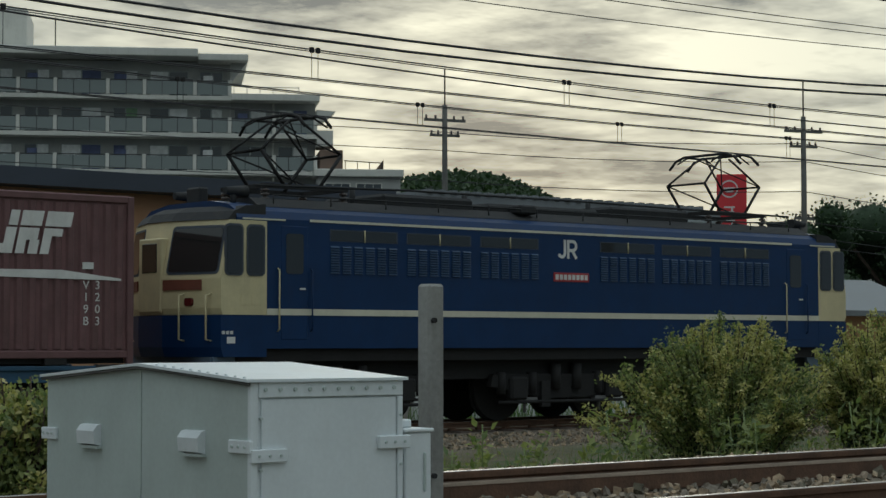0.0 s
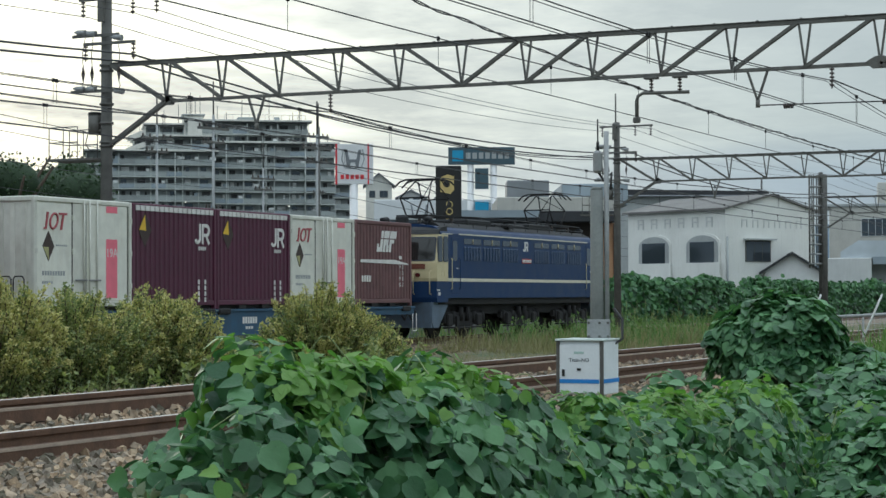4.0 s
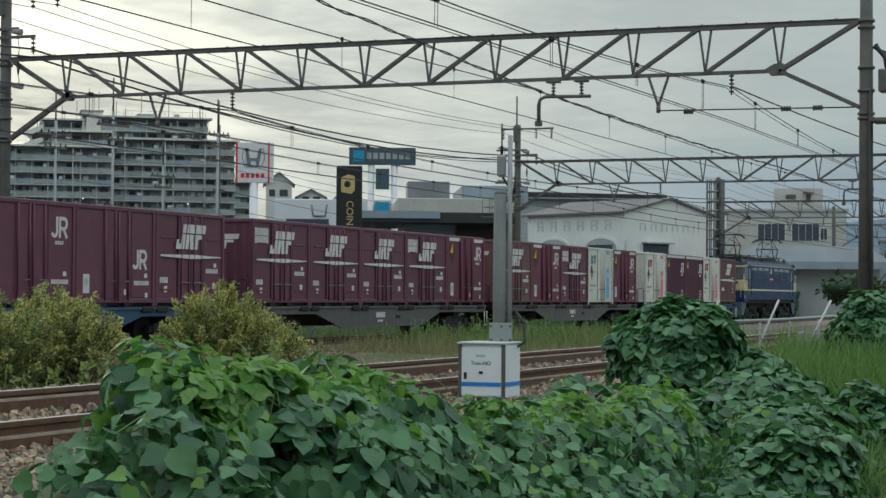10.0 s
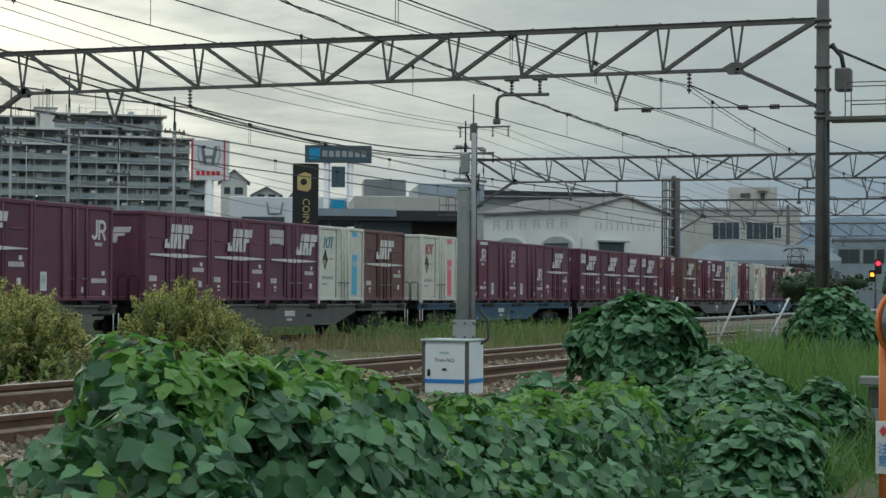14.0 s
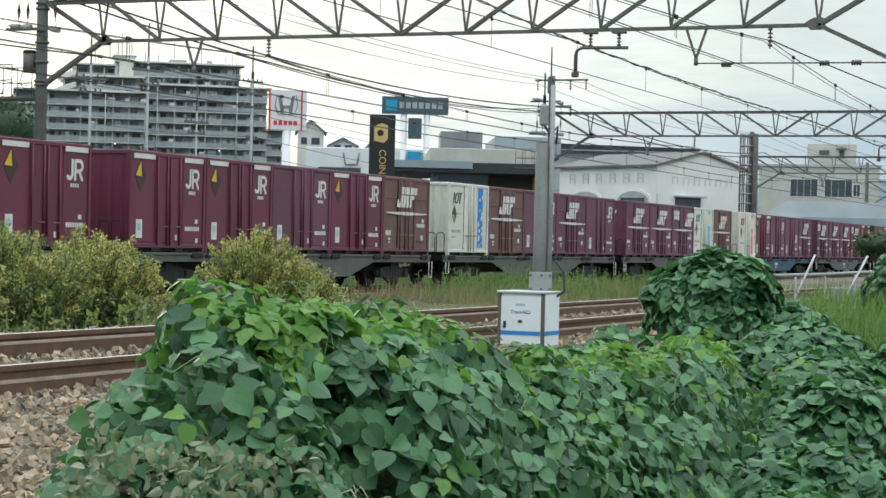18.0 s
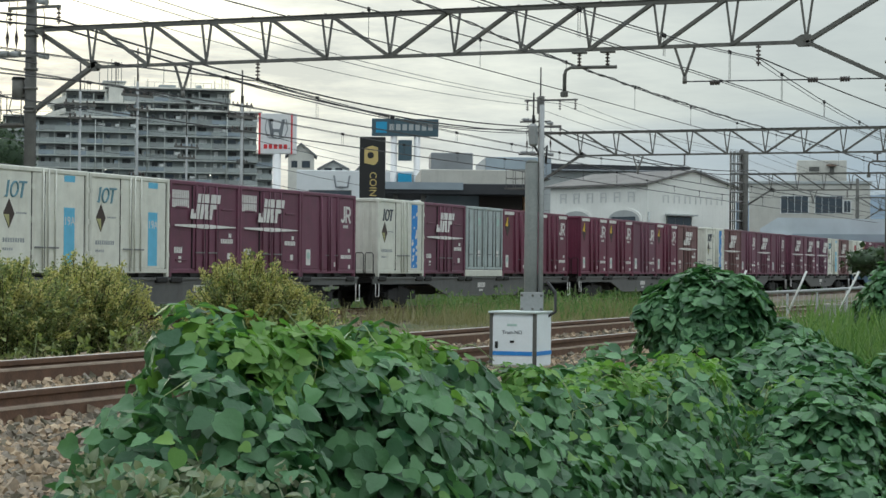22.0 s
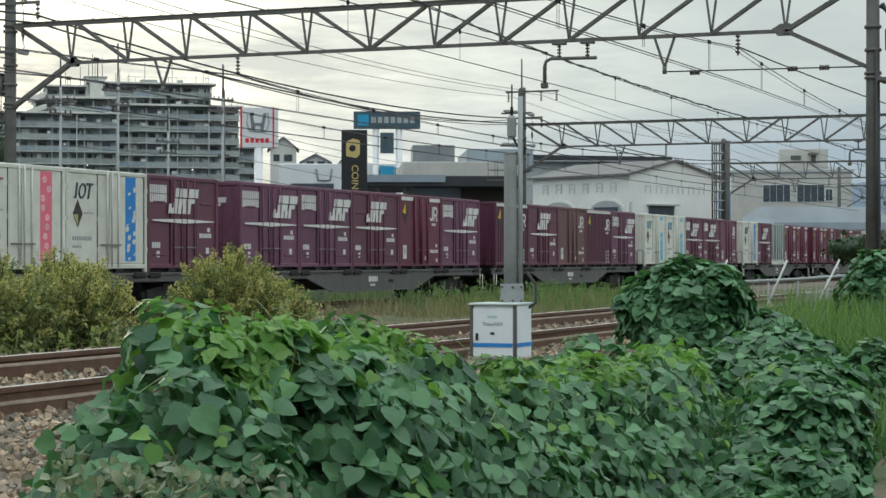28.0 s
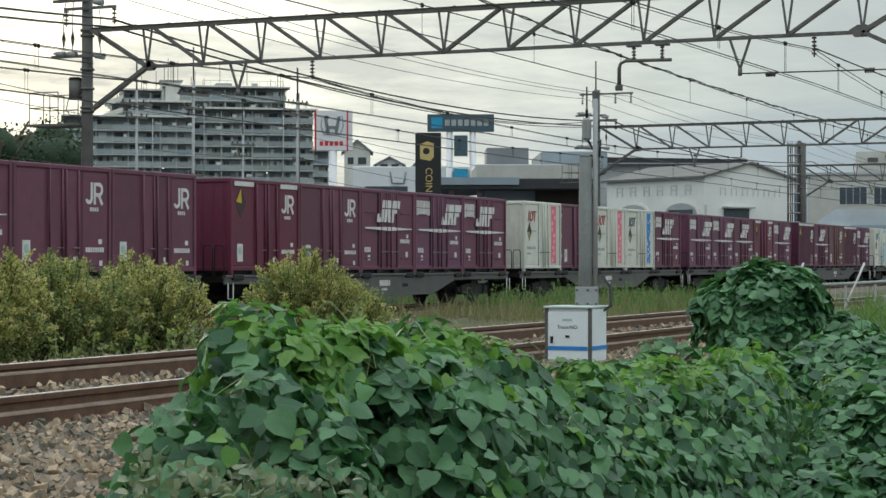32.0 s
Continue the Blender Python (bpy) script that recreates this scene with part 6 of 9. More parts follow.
vine_ball(12.0, 2.72, -0.30, 0.20, 0.50, 1100, 14, "low clump of green vine leaves before the thicket")
vine_ball(15.6, 3.85, -0.10, 0.60, 0.60, 1300, 15, "low shrub smothered in green kudzu leaves beside the ballast")
vine_ball(19.6, 4.25, 0.0, 0.66, 0.72, 1300, 10, "low shrub smothered in green kudzu leaves beside the grass")
vine_ball(16.4, 3.25, -0.3, 0.52, 0.66, 1300, 6, "low shrub smothered in green kudzu leaves")


def shrub(cx, cy, base, top, rx, ry, count, seed, yellow, label):
    """A loose shrub of many thin arching shoots with small leaves and pale flowering tips."""
    rng = np.random.default_rng(seed)
    count = int(count * 2.2)
    t = thing("shrub", label, "shrub", "shrubs between the tracks")
    h, n = top - base, 260
    a, u = rng.uniform(0, 2 * math.pi, n), np.sqrt(rng.random(n))
    lump = 1 + 0.16 * np.sin(a * 3 + seed) + 0.10 * np.sin(a * 7 + 2 * seed)
    out = np.stack([rx * u * lump * np.cos(a), ry * u * lump * np.sin(a)], 1)
    tz = base + h * (0.16 + 0.84 * np.sqrt(np.clip(1 - 0.93 * u * u, 0, 1)) * rng.uniform(0.74, 1.05, n))
    foot = np.stack([cx + 0.4 * out[:, 0], cy + 0.4 * out[:, 1], np.full(n, base - 0.05)], 1)
    tip = np.stack([cx + out[:, 0] * 1.04, cy + out[:, 1] * 1.04, tz], 1) + rng.normal(0, 0.05, (n, 3))
    mid = np.stack([cx + 0.75 * out[:, 0], cy + 0.75 * out[:, 1], base + (tz - base) * 0.78], 1) + rng.normal(0, 0.06, (n, 3))

    def along_shoot(i, s):
        s = s[:, None]
        return foot[i] * (1 - s) ** 2 + mid[i] * 2 * s * (1 - s) + tip[i] * s * s

    shoots = Mesh()
    for i in range(n):
        shoots.path([tuple(along_shoot(np.array([i]), np.array([v]))[0]) for v in (0.0, 0.35, 0.7, 1.0)], 0.006, 4)
    tagged(part("shoot", shoots, BARK, t), kind="stuff")
    i = rng.integers(0, n, count)
    s = 0.12 + 0.88 * rng.random(count) ** 0.75
    pos = along_shoot(i, s) + rng.normal(0, 1, (count, 3)) * (0.085 - 0.055 * s)[:, None]
    d = along_shoot(i, np.minimum(1, s + 0.05)) - along_shoot(i, s - 0.03)
    d /= np.linalg.norm(d, axis=1, keepdims=True)
    al = d * 0.5 + rng.normal(0, 0.6, (count, 3)) + [0, 0, -0.05]
    nr = rng.normal(0, 0.5, (count, 3)) + [-0.15, -0.35, 1.0]
    sz = rng.uniform(0.026, 0.056, count)
    bright = rng.random(n) < yellow
    pale = (s > 0.66) & (rng.random(count) < np.where(bright[i], 0.85, 0.10))
    plume = pale & bright[i] & (s > 0.74)
    pos[plume] = along_shoot(i, s)[plume] + rng.normal(0, 0.020, (int(plume.sum()), 3))
    # Dark filler core, coloured as the shade between the shoots.
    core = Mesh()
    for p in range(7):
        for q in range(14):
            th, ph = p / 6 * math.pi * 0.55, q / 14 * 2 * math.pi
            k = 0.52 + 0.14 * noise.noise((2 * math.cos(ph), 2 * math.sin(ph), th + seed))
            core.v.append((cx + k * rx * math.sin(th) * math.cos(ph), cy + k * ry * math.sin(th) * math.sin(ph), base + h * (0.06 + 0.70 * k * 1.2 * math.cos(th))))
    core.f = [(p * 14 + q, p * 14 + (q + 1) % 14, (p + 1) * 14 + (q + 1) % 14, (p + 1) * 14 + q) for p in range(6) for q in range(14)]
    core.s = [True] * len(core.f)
    part("inner_growth", core, bpy.data.materials["dark_shade_filler"], t, "dark core painted as the shade inside the shrub")
    for nm, mk, m in (("leaves", ~pale, BUSH), ("flower_tip", pale, BUSH_TIP)):
        tagged(part(nm, scatter(nm, SMALL * [1.15, 1, 1], SMALL_F, pos[mk], al[mk], nr[mk], sz[mk], m), m, t), kind="stuff")


GREEN_SHRUB, PALE_SHRUB = "loose wild shrub with dark green leaves between the tracks", "loose wild shrub with pale flowering tips between the tracks"
for k, (x, y, top, rx, ry, c, yl) in enumerate(((15.9, 14.4, 1.58, 1.5, 0.95, 31000, 0.55), (18.25, 14.1, 1.62, 1.0, 0.8, 25000, 0.9), (20.6, 14.6, 1.45, 1.3, 0.95, 28000, 0.35), (22.4, 14.6, 1.46, 1.15, 0.85, 25000, 0.65), (26.8, 14.4, 1.50, 1.25, 0.85, 27000, 0.70), (29.0, 14.6, 0.95, 0.95, 0.6, 9000, 0.45))):
    shrub(x, y, ground_z(y), top, rx, ry, c, 20 + k, yl, PALE_SHRUB if yl > 0.5 else GREEN_SHRUB)


def grass(name, label, area, count, size, material, seed, lean=0.35, shape=BLADE, faces=BLADE_F):
    rng = np.random.default_rng(seed)
    x0, x1, y0, y1 = area
    cx = rng.uniform(x0, x1, count // 14 + 1)
    cy = rng.uniform(y0, y1, count // 14 + 1)
    idx = rng.integers(0, len(cx), count)
    x, y = cx[idx] + rng.normal(0, 0.14, count), cy[idx] + rng.normal(0, 0.14, count)
    z = np.array([ground_z(b) for b in y]) - 0.02
    al = rng.normal(0, lean, (count, 3)) + [0, 0, 1.0]
    nr = rng.normal(0, 1, (count, 3))
    s = rng.uniform(*size, count) * (0.6 + 0.6 * rng.random(len(cx))[idx])
    me = scatter(name, shape, faces, np.stack([x, y, z], 1), al, nr, s, material)
    tagged(part(name, me, material), label, "grass", kind="stuff")


grass("tall_grass", "bright green grass on the bank beside the fence", (22.5, 44, 1.4, 6.0), 26000, (0.35, 0.85), GRASS, 31, 0.6)
grass("tall_grass", "green grass below the vines", (19.8, 25, 2.7, 4.1), 6500, (0.35, 0.75), GRASS, 36, 0.6)
grass("weeds", "green weeds along the far track", (54, 72, 19.0, 23.6), 4000, (0.3, 0.8), GRASS, 32, 0.28)
grass("tall_grass", "low green grass below the vines", (13.5, 17.6, 2.35, 3.2), 2400, (0.2, 0.45), GRASS, 40, 0.6)
grass("tall_grass", "lush green grass on the slope above the block wall", (17.2, 26, 1.5, 3.05), 7000, (0.35, 0.70), GRASS_DEEP, 47, 0.7)
grass("weeds", "green weeds between the shrubs", (12, 30, 12.8, 17), 4500, (0.12, 0.40), GRASS, 33, 0.35)
grass("dry_grass", "dry straw-coloured grass between the tracks", (8, 62, 11.2, 22.8), 16000, (0.08, 0.30), DRY, 34, 0.5)
grass("dry_grass", "low straw-coloured weeds behind the near track", (4, 26, 10.6, 14.2), 9000, (0.05, 0.16), DRY, 45, 0.7)
grass("dry_grass", "dry weeds beside the near rail", (6, 40, 10.4, 12.4), 1500, (0.08, 0.2), DRY, 35, 0.6)
grass("weeds", "green weeds beyond the far track", (20, 110, 29.6, 33), 6000, (0.3, 0.9), GRASS, 37, 0.25)
grass("weeds", "green weeds beside the cabinet", (1.5, 8.5, 10.6, 13.2), 1600, (0.2, 0.55), GRASS, 38, 0.3)


def leafy_weeds(label, area, count, height, seed, material=BUSH):
    """Upright weeds with small leaves on thin stems."""
    rng = np.random.default_rng(seed)
    t = thing("leafy_weeds", label, "weeds", kind="stuff")
    stems, pos, al, sz = Mesh(), [], [], []
    for i in range(count):
        x, y = rng.uniform(area[0], area[1]), rng.uniform(area[2], area[3])
        z, h = ground_z(y), height * rng.uniform(0.5, 1.1)
        tip = (x + rng.normal(0, 0.08), y + rng.normal(0, 0.08), z + h)
        stems.tube((x, y, z - 0.02), tip, 0.006, 4)
        for k in range(26):
            s = rng.uniform(0.2, 1)
            pos.append((x + (tip[0] - x) * s + rng.normal(0, 0.05), y + (tip[1] - y) * s + rng.normal(0, 0.05), z + h * s))
            al.append(rng.normal(0, 0.7, 3) + [0, 0, 0.3])
            sz.append(rng.uniform(0.05, 0.12))
    pos = np.array(pos)
    part("stems", stems, STEM, t)
    part("leaves", scatter("leaves", SMALL, SMALL_F, pos, np.array(al), rng.normal(0, 0.5, pos.shape) + [0, 0, 1], np.array(sz), material), material, t)


grass("dry_grass", "tall straw-coloured grass beside the far track", (50, 72, 19.0, 23.8), 7000, (0.3, 0.7), DRY, 39, 0.35)
leafy_weeds("tall leafy green weeds beside the far track", (54, 70, 19.8, 23.4), 120, 0.95, 41, GRASS)
leafy_weeds("leafy green weeds between the tracks", (6.5, 26, 11.6, 13.4), 60, 0.55, 42, BUSH)
shrub(5.0, 9.6, 0.35, 1.12, 0.60, 0.5, 9000, 43, 0.4, "small yellow-green weed bush behind the white cabinet")
leafy_weeds("tall leafy weeds before the yard fence", (60, 96, 30.4, 33.0), 170, 1.5, 48, GRASS)
leafy_weeds("leafy weeds in front of the low wall", (50, 110, 30, 32.5), 170, 1.1, 44, BUSH)


def stones():
    rng = np.random.default_rng(8)
    cube_v = np.array([(x, y, z) for x in (-1, 1) for y in (-1, 1) for z in (-1, 1)], float)
    cube_f = [(0, 1, 3, 2), (4, 6, 7, 5), (0, 4, 5, 1), (2, 3, 7, 6), (0, 2, 6, 4), (1, 5, 7, 3)]
    n = 90000
    x = 5.0 + 45 * rng.random(n) ** 2.2
    y = np.where(rng.random(n) < 0.72, rng.uniform(4.4, 11.6, n), rng.uniform(11.4, 13.6, n))
    far = rng.random(n) < 0.16
    y = np.where(far, rng.uniform(22.6, 24.8, n), y)
    x = np.where(far, rng.uniform(14, 75, n), x)
    z = np.array([ground_z(b) for b in y]) + rng.uniform(-0.012, 0.030, n)
    keep = (np.abs(np.abs(y - NEAR_Y) - GAUGE) > 0.09)
    x, y, z = x[keep], y[keep], z[keep]
    n = len(x)
    s = rng.uniform(0.012, 0.033, n)
    # each stone is a knocked-about cuboid, turned at random
    q = rng.normal(0, 1, (n, 4))
    q /= np.linalg.norm(q, axis=1, keepdims=True)
    w, i, j, k = q.T
    turn = np.stack([np.stack([1 - 2 * (j * j + k * k), 2 * (i * j - k * w), 2 * (i * k + j * w)], 1), np.stack([2 * (i * j + k * w), 1 - 2 * (i * i + k * k), 2 * (j * k - i * w)], 1),
                     np.stack([2 * (i * k - j * w), 2 * (j * k + i * w), 1 - 2 * (i * i + j * j)], 1)], 1)
    shape = cube_v[None] * rng.uniform(0.55, 1.25, (n, 1, 3)) * rng.uniform(0.62, 1.12, (n, 8, 1)) * s[:, None, None]
    v = np.einsum("nij,nkj->nki", turn, shape) + np.stack([x, y, z], 1)[:, None]
    f = [tuple(i * 8 + j for j in q) for i in range(n) for q in cube_f]
    me = bpy.data.meshes.new("ballast_stones")
    me.from_pydata(v.reshape(-1, 3).tolist(), [], f)
    me.materials.append(STONE)
    tagged(part("ballast_stones", me, STONE), "loose grey-brown ballast stones along the tracks", "ballast", kind="stuff")


stones()


def hedge():
    """Vines over a fence beyond the far track: an uneven green wall."""
    rng = np.random.default_rng(51)
    t = thing("vine_hedge", "tall uneven hedge of green vines beyond the far track", "hedge")
    n = 15000
    x = rng.uniform(88, 156, n)
    hgt = np.array([1.9 + 0.9 * noise.noise((a * 0.16, 1, 4)) + 0.5 * noise.noise((a * 0.6, 3, 4)) for a in x]) * np.clip((x - 87) / 3, 0.2, 1)
    v = rng.random(n)
    y = 31.0 + 1.5 * v + rng.normal(0, 0.12, n)
    z = -0.4 + (hgt + 0.5) * np.where(rng.random(n) < 0.55, rng.random(n) ** 0.6, 1.0) * (1 - 0.25 * (v - 0.4) ** 2) + rng.normal(0, 0.06, n)
    nrm = rng.normal(0, 0.4, (n, 3)) + [-0.25, -0.5, 0.7]
    al = rng.normal(0, 0.5, (n, 3)) + [-0.1, -0.4, -0.6]
    tagged(part("leaves", scatter("leaves", LEAF, LEAF_F, np.stack([x, y, z], 1), al, nrm, rng.uniform(0.16, 0.30, n), KUDZU), KUDZU, t), kind="stuff")
    # Dark slabs behind the leaves paint the hedge's inner shade.
    core = Mesh()
    for k in range(34):
        a = 88.5 + 2 * k
        top = 1.45 + 0.8 * noise.noise((a * 0.16, 1, 4))
        core.add([(a - 1.05, 31.5, -0.5), (a + 1.05, 31.5, -0.5), (a + 1.05, 32.1, -0.5), (a - 1.05, 32.1, -0.5), (a - 1.05, 31.6, top), (a + 1.05, 31.6, top), (a + 1.05, 32.0, top), (a - 1.05, 32.0, top)], [(0, 1, 5, 4), (1, 2, 6, 5), (2, 3, 7, 6), (3, 0, 4, 7), (4, 5, 6, 7)])
    tagged(part("inner_growth", core, bpy.data.materials["dark_shade_filler"], t), kind="stuff")


hedge()


# ---- equipment near the camera


def box_pair():
    c = thing("relay_cabinet", "white and grey-green steel relay cabinet with hinged doors", "cabinet")
    x0, x1, y0, y1, ym, top, peak = 4.40, 5.14, 6.40, 8.04, 7.22, 1.205, 1.262
    part("body", Mesh().box(x0 + 0.012, x1 - 0.012, y0 + 0.012, y1 - 0.01, 0.25, top - 0.01, 0.005), WHITE_BOX, c)
    part("plinth", Mesh().box(x0 - 0.06, x1 + 0.5, y0 - 0.06, y1 + 0.06, 0.05, 0.30, 0.02), CONCRETE, c, "concrete plinth")
    for ya, yb, za, zb, vent in ((ym + 0.004, y1, peak - 0.012, top - 0.004, 7.63), (y0 + 0.022, ym - 0.004, top - 0.004, peak - 0.012, 6.80)):
        d = part("door", Mesh().prism([(ya, 0.30), (yb, 0.30), (yb, zb), (ya, za)], "x", x0, x0 + 0.014), GREY_GREEN, c, "grey-green painted door")
        part("vent_cap", Mesh().prism([(x0 + 0.002, 0.91), (x0 - 0.035, 0.92), (x0 - 0.04, 0.975), (x0 - 0.02, 1.0), (x0 + 0.002, 1.005)], "y", vent - 0.075, vent + 0.075), WHITE_BOX, d, "small pressed vent cap")
        part("vent_lip", Mesh().box(x0 - 0.028, x0 + 0.002, vent - 0.082, vent + 0.082, 0.900, 0.912), GREY_GREEN, d)
    # Thin dark tube drawn where the lid throws its shadow on the doors.
    part("gable_trim", Mesh().path([(x0 - 0.02, y1 + 0.015, top - 0.012), (x0 - 0.02, ym, peak - 0.012), (x0 - 0.02, y0 - 0.015, top - 0.012)], 0.007, 5), MASTC, c, "dark line painted as the shadow under the lid")
    part("corner_post", Mesh().box(x0 - 0.006, x0 + 0.03, y0 - 0.004, y0 + 0.020, 0.30, top - 0.006, 0.004), WHITE_BOX, c)
    d = part("side_panel", Mesh().box(x0 + 0.05, x1 - 0.03, y0 + 0.002, y0 + 0.014, 0.32, 1.135, 0.003), WHITE_BOX, c, "white painted side panel")
    part("drip_rail", Mesh().box(x0 + 0.032, x1, y0 - 0.006, y0 + 0.014, 1.14, top - 0.004, 0.003), WHITE_BOX, c)
    part("edge_strip", Mesh().box(x1 - 0.026, x1, y0 - 0.005, y0 + 0.014, 0.30, 1.137, 0.003), WHITE_BOX, c)
    for k in range(10):
        part("rivet", Mesh().tube((x0 + 0.06 + k * 0.070, y0 - 0.014, 1.172), (x0 + 0.06 + k * 0.070, y0 - 0.004, 1.172), 0.008, 8), GREY_GREEN, d)
    for z in (1.06, 0.86, 0.66, 0.5):
        for x in (x0 + 0.042, x1 - 0.013):
            part("rivet", Mesh().tube((x, y0 - 0.012, z), (x, y0 + 0.004, z), 0.006, 8), GREY_GREEN, d)
    lid = Mesh().prism([(y0 - 0.02, top - 0.004), (ym, peak - 0.004), (y1 + 0.02, top - 0.004), (y1 + 0.02, top + 0.008), (ym, peak + 0.008), (y0 - 0.02, top + 0.008)], "x", x0 - 0.03, x1 + 0.015)
    lid = part("lid", lid, WHITE_BOX, c, "shallow gabled white lid")
    for k in range(11):
        y = y0 + 0.03 + k * 0.065
        z = top + (peak - top) * (y - y0) / (ym - y0)
        part("rivet", Mesh().tube((x0 - 0.012, y, z + 0.006), (x0 - 0.012, y, z + 0.016), 0.007, 6), WHITE_BOX, lid)
    for z in (0.925, 0.45):
        for a, b, side in ((y1 - 0.10, y1 + 0.03, "x"), (y0 - 0.01, y0 + 0.14, "x"), (x0 - 0.008, x0 + 0.16, "y"), (x1 - 0.13, x1 + 0.03, "y")):
            zz = z - 0.035 if side == "y" and a < x0 + 0.1 else z
            hg = part("hinge", Mesh().box(x0 - 0.016, x0 + 0.002, a, b, zz, zz + 0.052, 0.003) if side == "x" else Mesh().box(a, b, y0 - 0.018, y0 + 0.002, zz, zz + 0.052, 0.003), WHITE_BOX, c, "white bolted hinge plate")
            for q in (0.2, 0.5, 0.8):
                e = a + (b - a) * q
                p = Vector((x0 - 0.016, e, zz + 0.026)) if side == "x" else Vector((e, y0 - 0.018, zz + 0.026))
                part("bolt", Mesh().tube(p, p + (Vector((-0.006, 0, 0)) if side == "x" else Vector((0, -0.006, 0))), 0.006, 6), GREY_GREEN, hg)
    # narrow side box with its own lid
    sb = part("side_box", Mesh().box(x1 + 0.03, x1 + 0.17, y0 + 0.02, y0 + 0.18, 0.25, 0.985, 0.006), WHITE_BOX, c, "narrow white side box")
    part("box_lid", Mesh().box(x1 + 0.022, x1 + 0.178, y0 + 0.01, y0 + 0.19, 0.985, 1.0, 0.004), WHITE_BOX, sb)
    part("cover", Mesh().box(x1 + 0.035, x1 + 0.13, y0 + 0.10, y0 + 0.18, 1.0, 1.035, 0.006), WHITE_BOX, sb)
    part("latch", Mesh().box(x1 + 0.125, x1 + 0.135, y0 + 0.008, y0 + 0.021, 0.74, 0.90, 0.003), GREY_GREEN, sb)


box_pair()


def concrete_post():
    p = thing("concrete_post", "weathered square concrete post beside the white cabinet", "post")
    x, y = 5.55, 6.72
    part("shaft", Mesh().box(x - 0.044, x + 0.044, y - 0.044, y + 0.044, 0.1, 1.61, 0.012), CONCRETE, p)
    for z in (0.78, 1.45):
        part("bolt", Mesh().tube((x - 0.03, y - 0.07, z), (x - 0.03, y - 0.05, z), 0.012, 6), UNDER, p)


concrete_post()


OLD_CONCRETE = mat("aged_concrete_post", (0.165, 0.175, 0.165), 0.85, var=0.2, scale=3, bump=0.2, streak=0.35, dirt=(0.08, 0.085, 0.075))


def number_box():
    """Small white control box in front of a concrete post with a steel pole and radio unit."""
    b = thing("control_box", "small white steel control box with blue stripe beside the track", "control box", m=pose(15.80, 6.095, 0, 0, 0, -90))
    W, D, z0, z1 = 0.415, 0.42, 0.50, 0.965
    part("case", Mesh().box(0, W, 0.0, D, z0, z1, 0.008), WHITE_BOX, b)
    part("hood", Mesh().box(-0.015, W + 0.01, -0.03, D + 0.02, z1, z1 + 0.02, 0.005), GREY_GREEN, b)
    dr = part("door", Mesh().box(0.025, W - 0.02, -0.018, 0.0, z0 + 0.015, z1 - 0.03, 0.004), WHITE_BOX, b)
    ed = Mesh()
    ed.box(-0.006, 0.024, -0.014, 0.004, z0, z1)
    ed.box(W - 0.02, W + 0.012, -0.014, 0.004, z0, z1)
    parts("dark_seal", ed, MASTC, b, "dark rubber seal")
    part("stripe", Mesh().box(0.027, W - 0.022, -0.022, -0.016, z0 + 0.10, z0 + 0.135), MARK_BLUE, dr, "blue stripe")
    words("sign_text", "Train-NO", 0.046, MARK_DARK, dr, pose(W / 2, -0.020, z0 + 0.30, 90, 0, 0), "dark lettering", depth=0.001)
    part("lock", Mesh().box(0.05, 0.075, -0.03, -0.016, z0 + 0.16, z0 + 0.22, 0.004), UNDER, dr)
    part("handle", Mesh().box(0.19, 0.225, -0.026, -0.016, z0 + 0.21, z0 + 0.23), UNDER, dr)
    part("label", Mesh().box(0.16, 0.25, -0.020, -0.016, z0 + 0.355, z0 + 0.375), MARK_GREEN, dr)
    part("side_stripe", Mesh().box(W - 0.002, W + 0.004, 0.02, D, z0 + 0.10, z0 + 0.135), MARK_BLUE, b)
    lg = Mesh()
    for x in (0.08, 0.32):
        lg.box(x, x + 0.03, 0.05, 0.08, 0.2, z0)
        lg.box(x, x + 0.03, 0.22, 0.25, 0.2, z0)
    parts("leg", lg, GALV, b)
    p = thing("concrete_post", "round grey concrete post with strapped steel pole and radio unit", "post")
    x, y = 16.19, 5.868
    part("shaft", Mesh().tube((x, y, 0.2), (x, y, 2.30), 0.064, 18, 0.056), OLD_CONCRETE, p)
    part("cap", Mesh().tube((x, y, 2.30), (x, y, 2.325), 0.056, 18, 0.04), OLD_CONCRETE, p)
    px, py = x + 0.02, y - 0.086
    pole = part("steel_pole", Mesh().tube((px, py, 0.9), (px, py, 2.82), 0.022, 12), GALV_PALE, p, "grey steel pole")
    part("clamp", Mesh().box(x - 0.075, x - 0.06, y - 0.145, y + 0.07, 0.97, 1.15, 0.004), GALV_PALE, p, "bolted zinc clamp plate")
    for z in (1.0, 1.12):
        part("clamp_strap", Mesh().tube((x, y, z - 0.018), (x, y, z + 0.018), 0.068, 18), GALV_PALE, p, "zinc strap")
        for dy in (-0.13, -0.05, 0.05):
            part("bolt", Mesh().tube((x - 0.09, y + dy, z), (x - 0.07, y + dy, z), 0.011, 6), GALV, p)
    ru = part("radio_unit", Mesh().box(px - 0.05, px + 0.03, py + 0.04, py + 0.115, 2.45, 2.65, 0.02), GALV_PALE, p, "pale grey radio unit with whip aerial")
    part("aerial", Mesh().tube((px, py + 0.08, 2.65), (px, py + 0.08, 2.93), 0.007, 6).tube((px, py + 0.08, 2.65), (px, py + 0.08, 2.73), 0.014, 8), UNDER, ru)
    part("cable", Mesh().path([(px, py + 0.1, 2.5), (px + 0.02, py + 0.03, 2.38), (px, py - 0.05, 2.45), (px, py - 0.04, 2.3)], 0.012, 6), WIRE, ru)
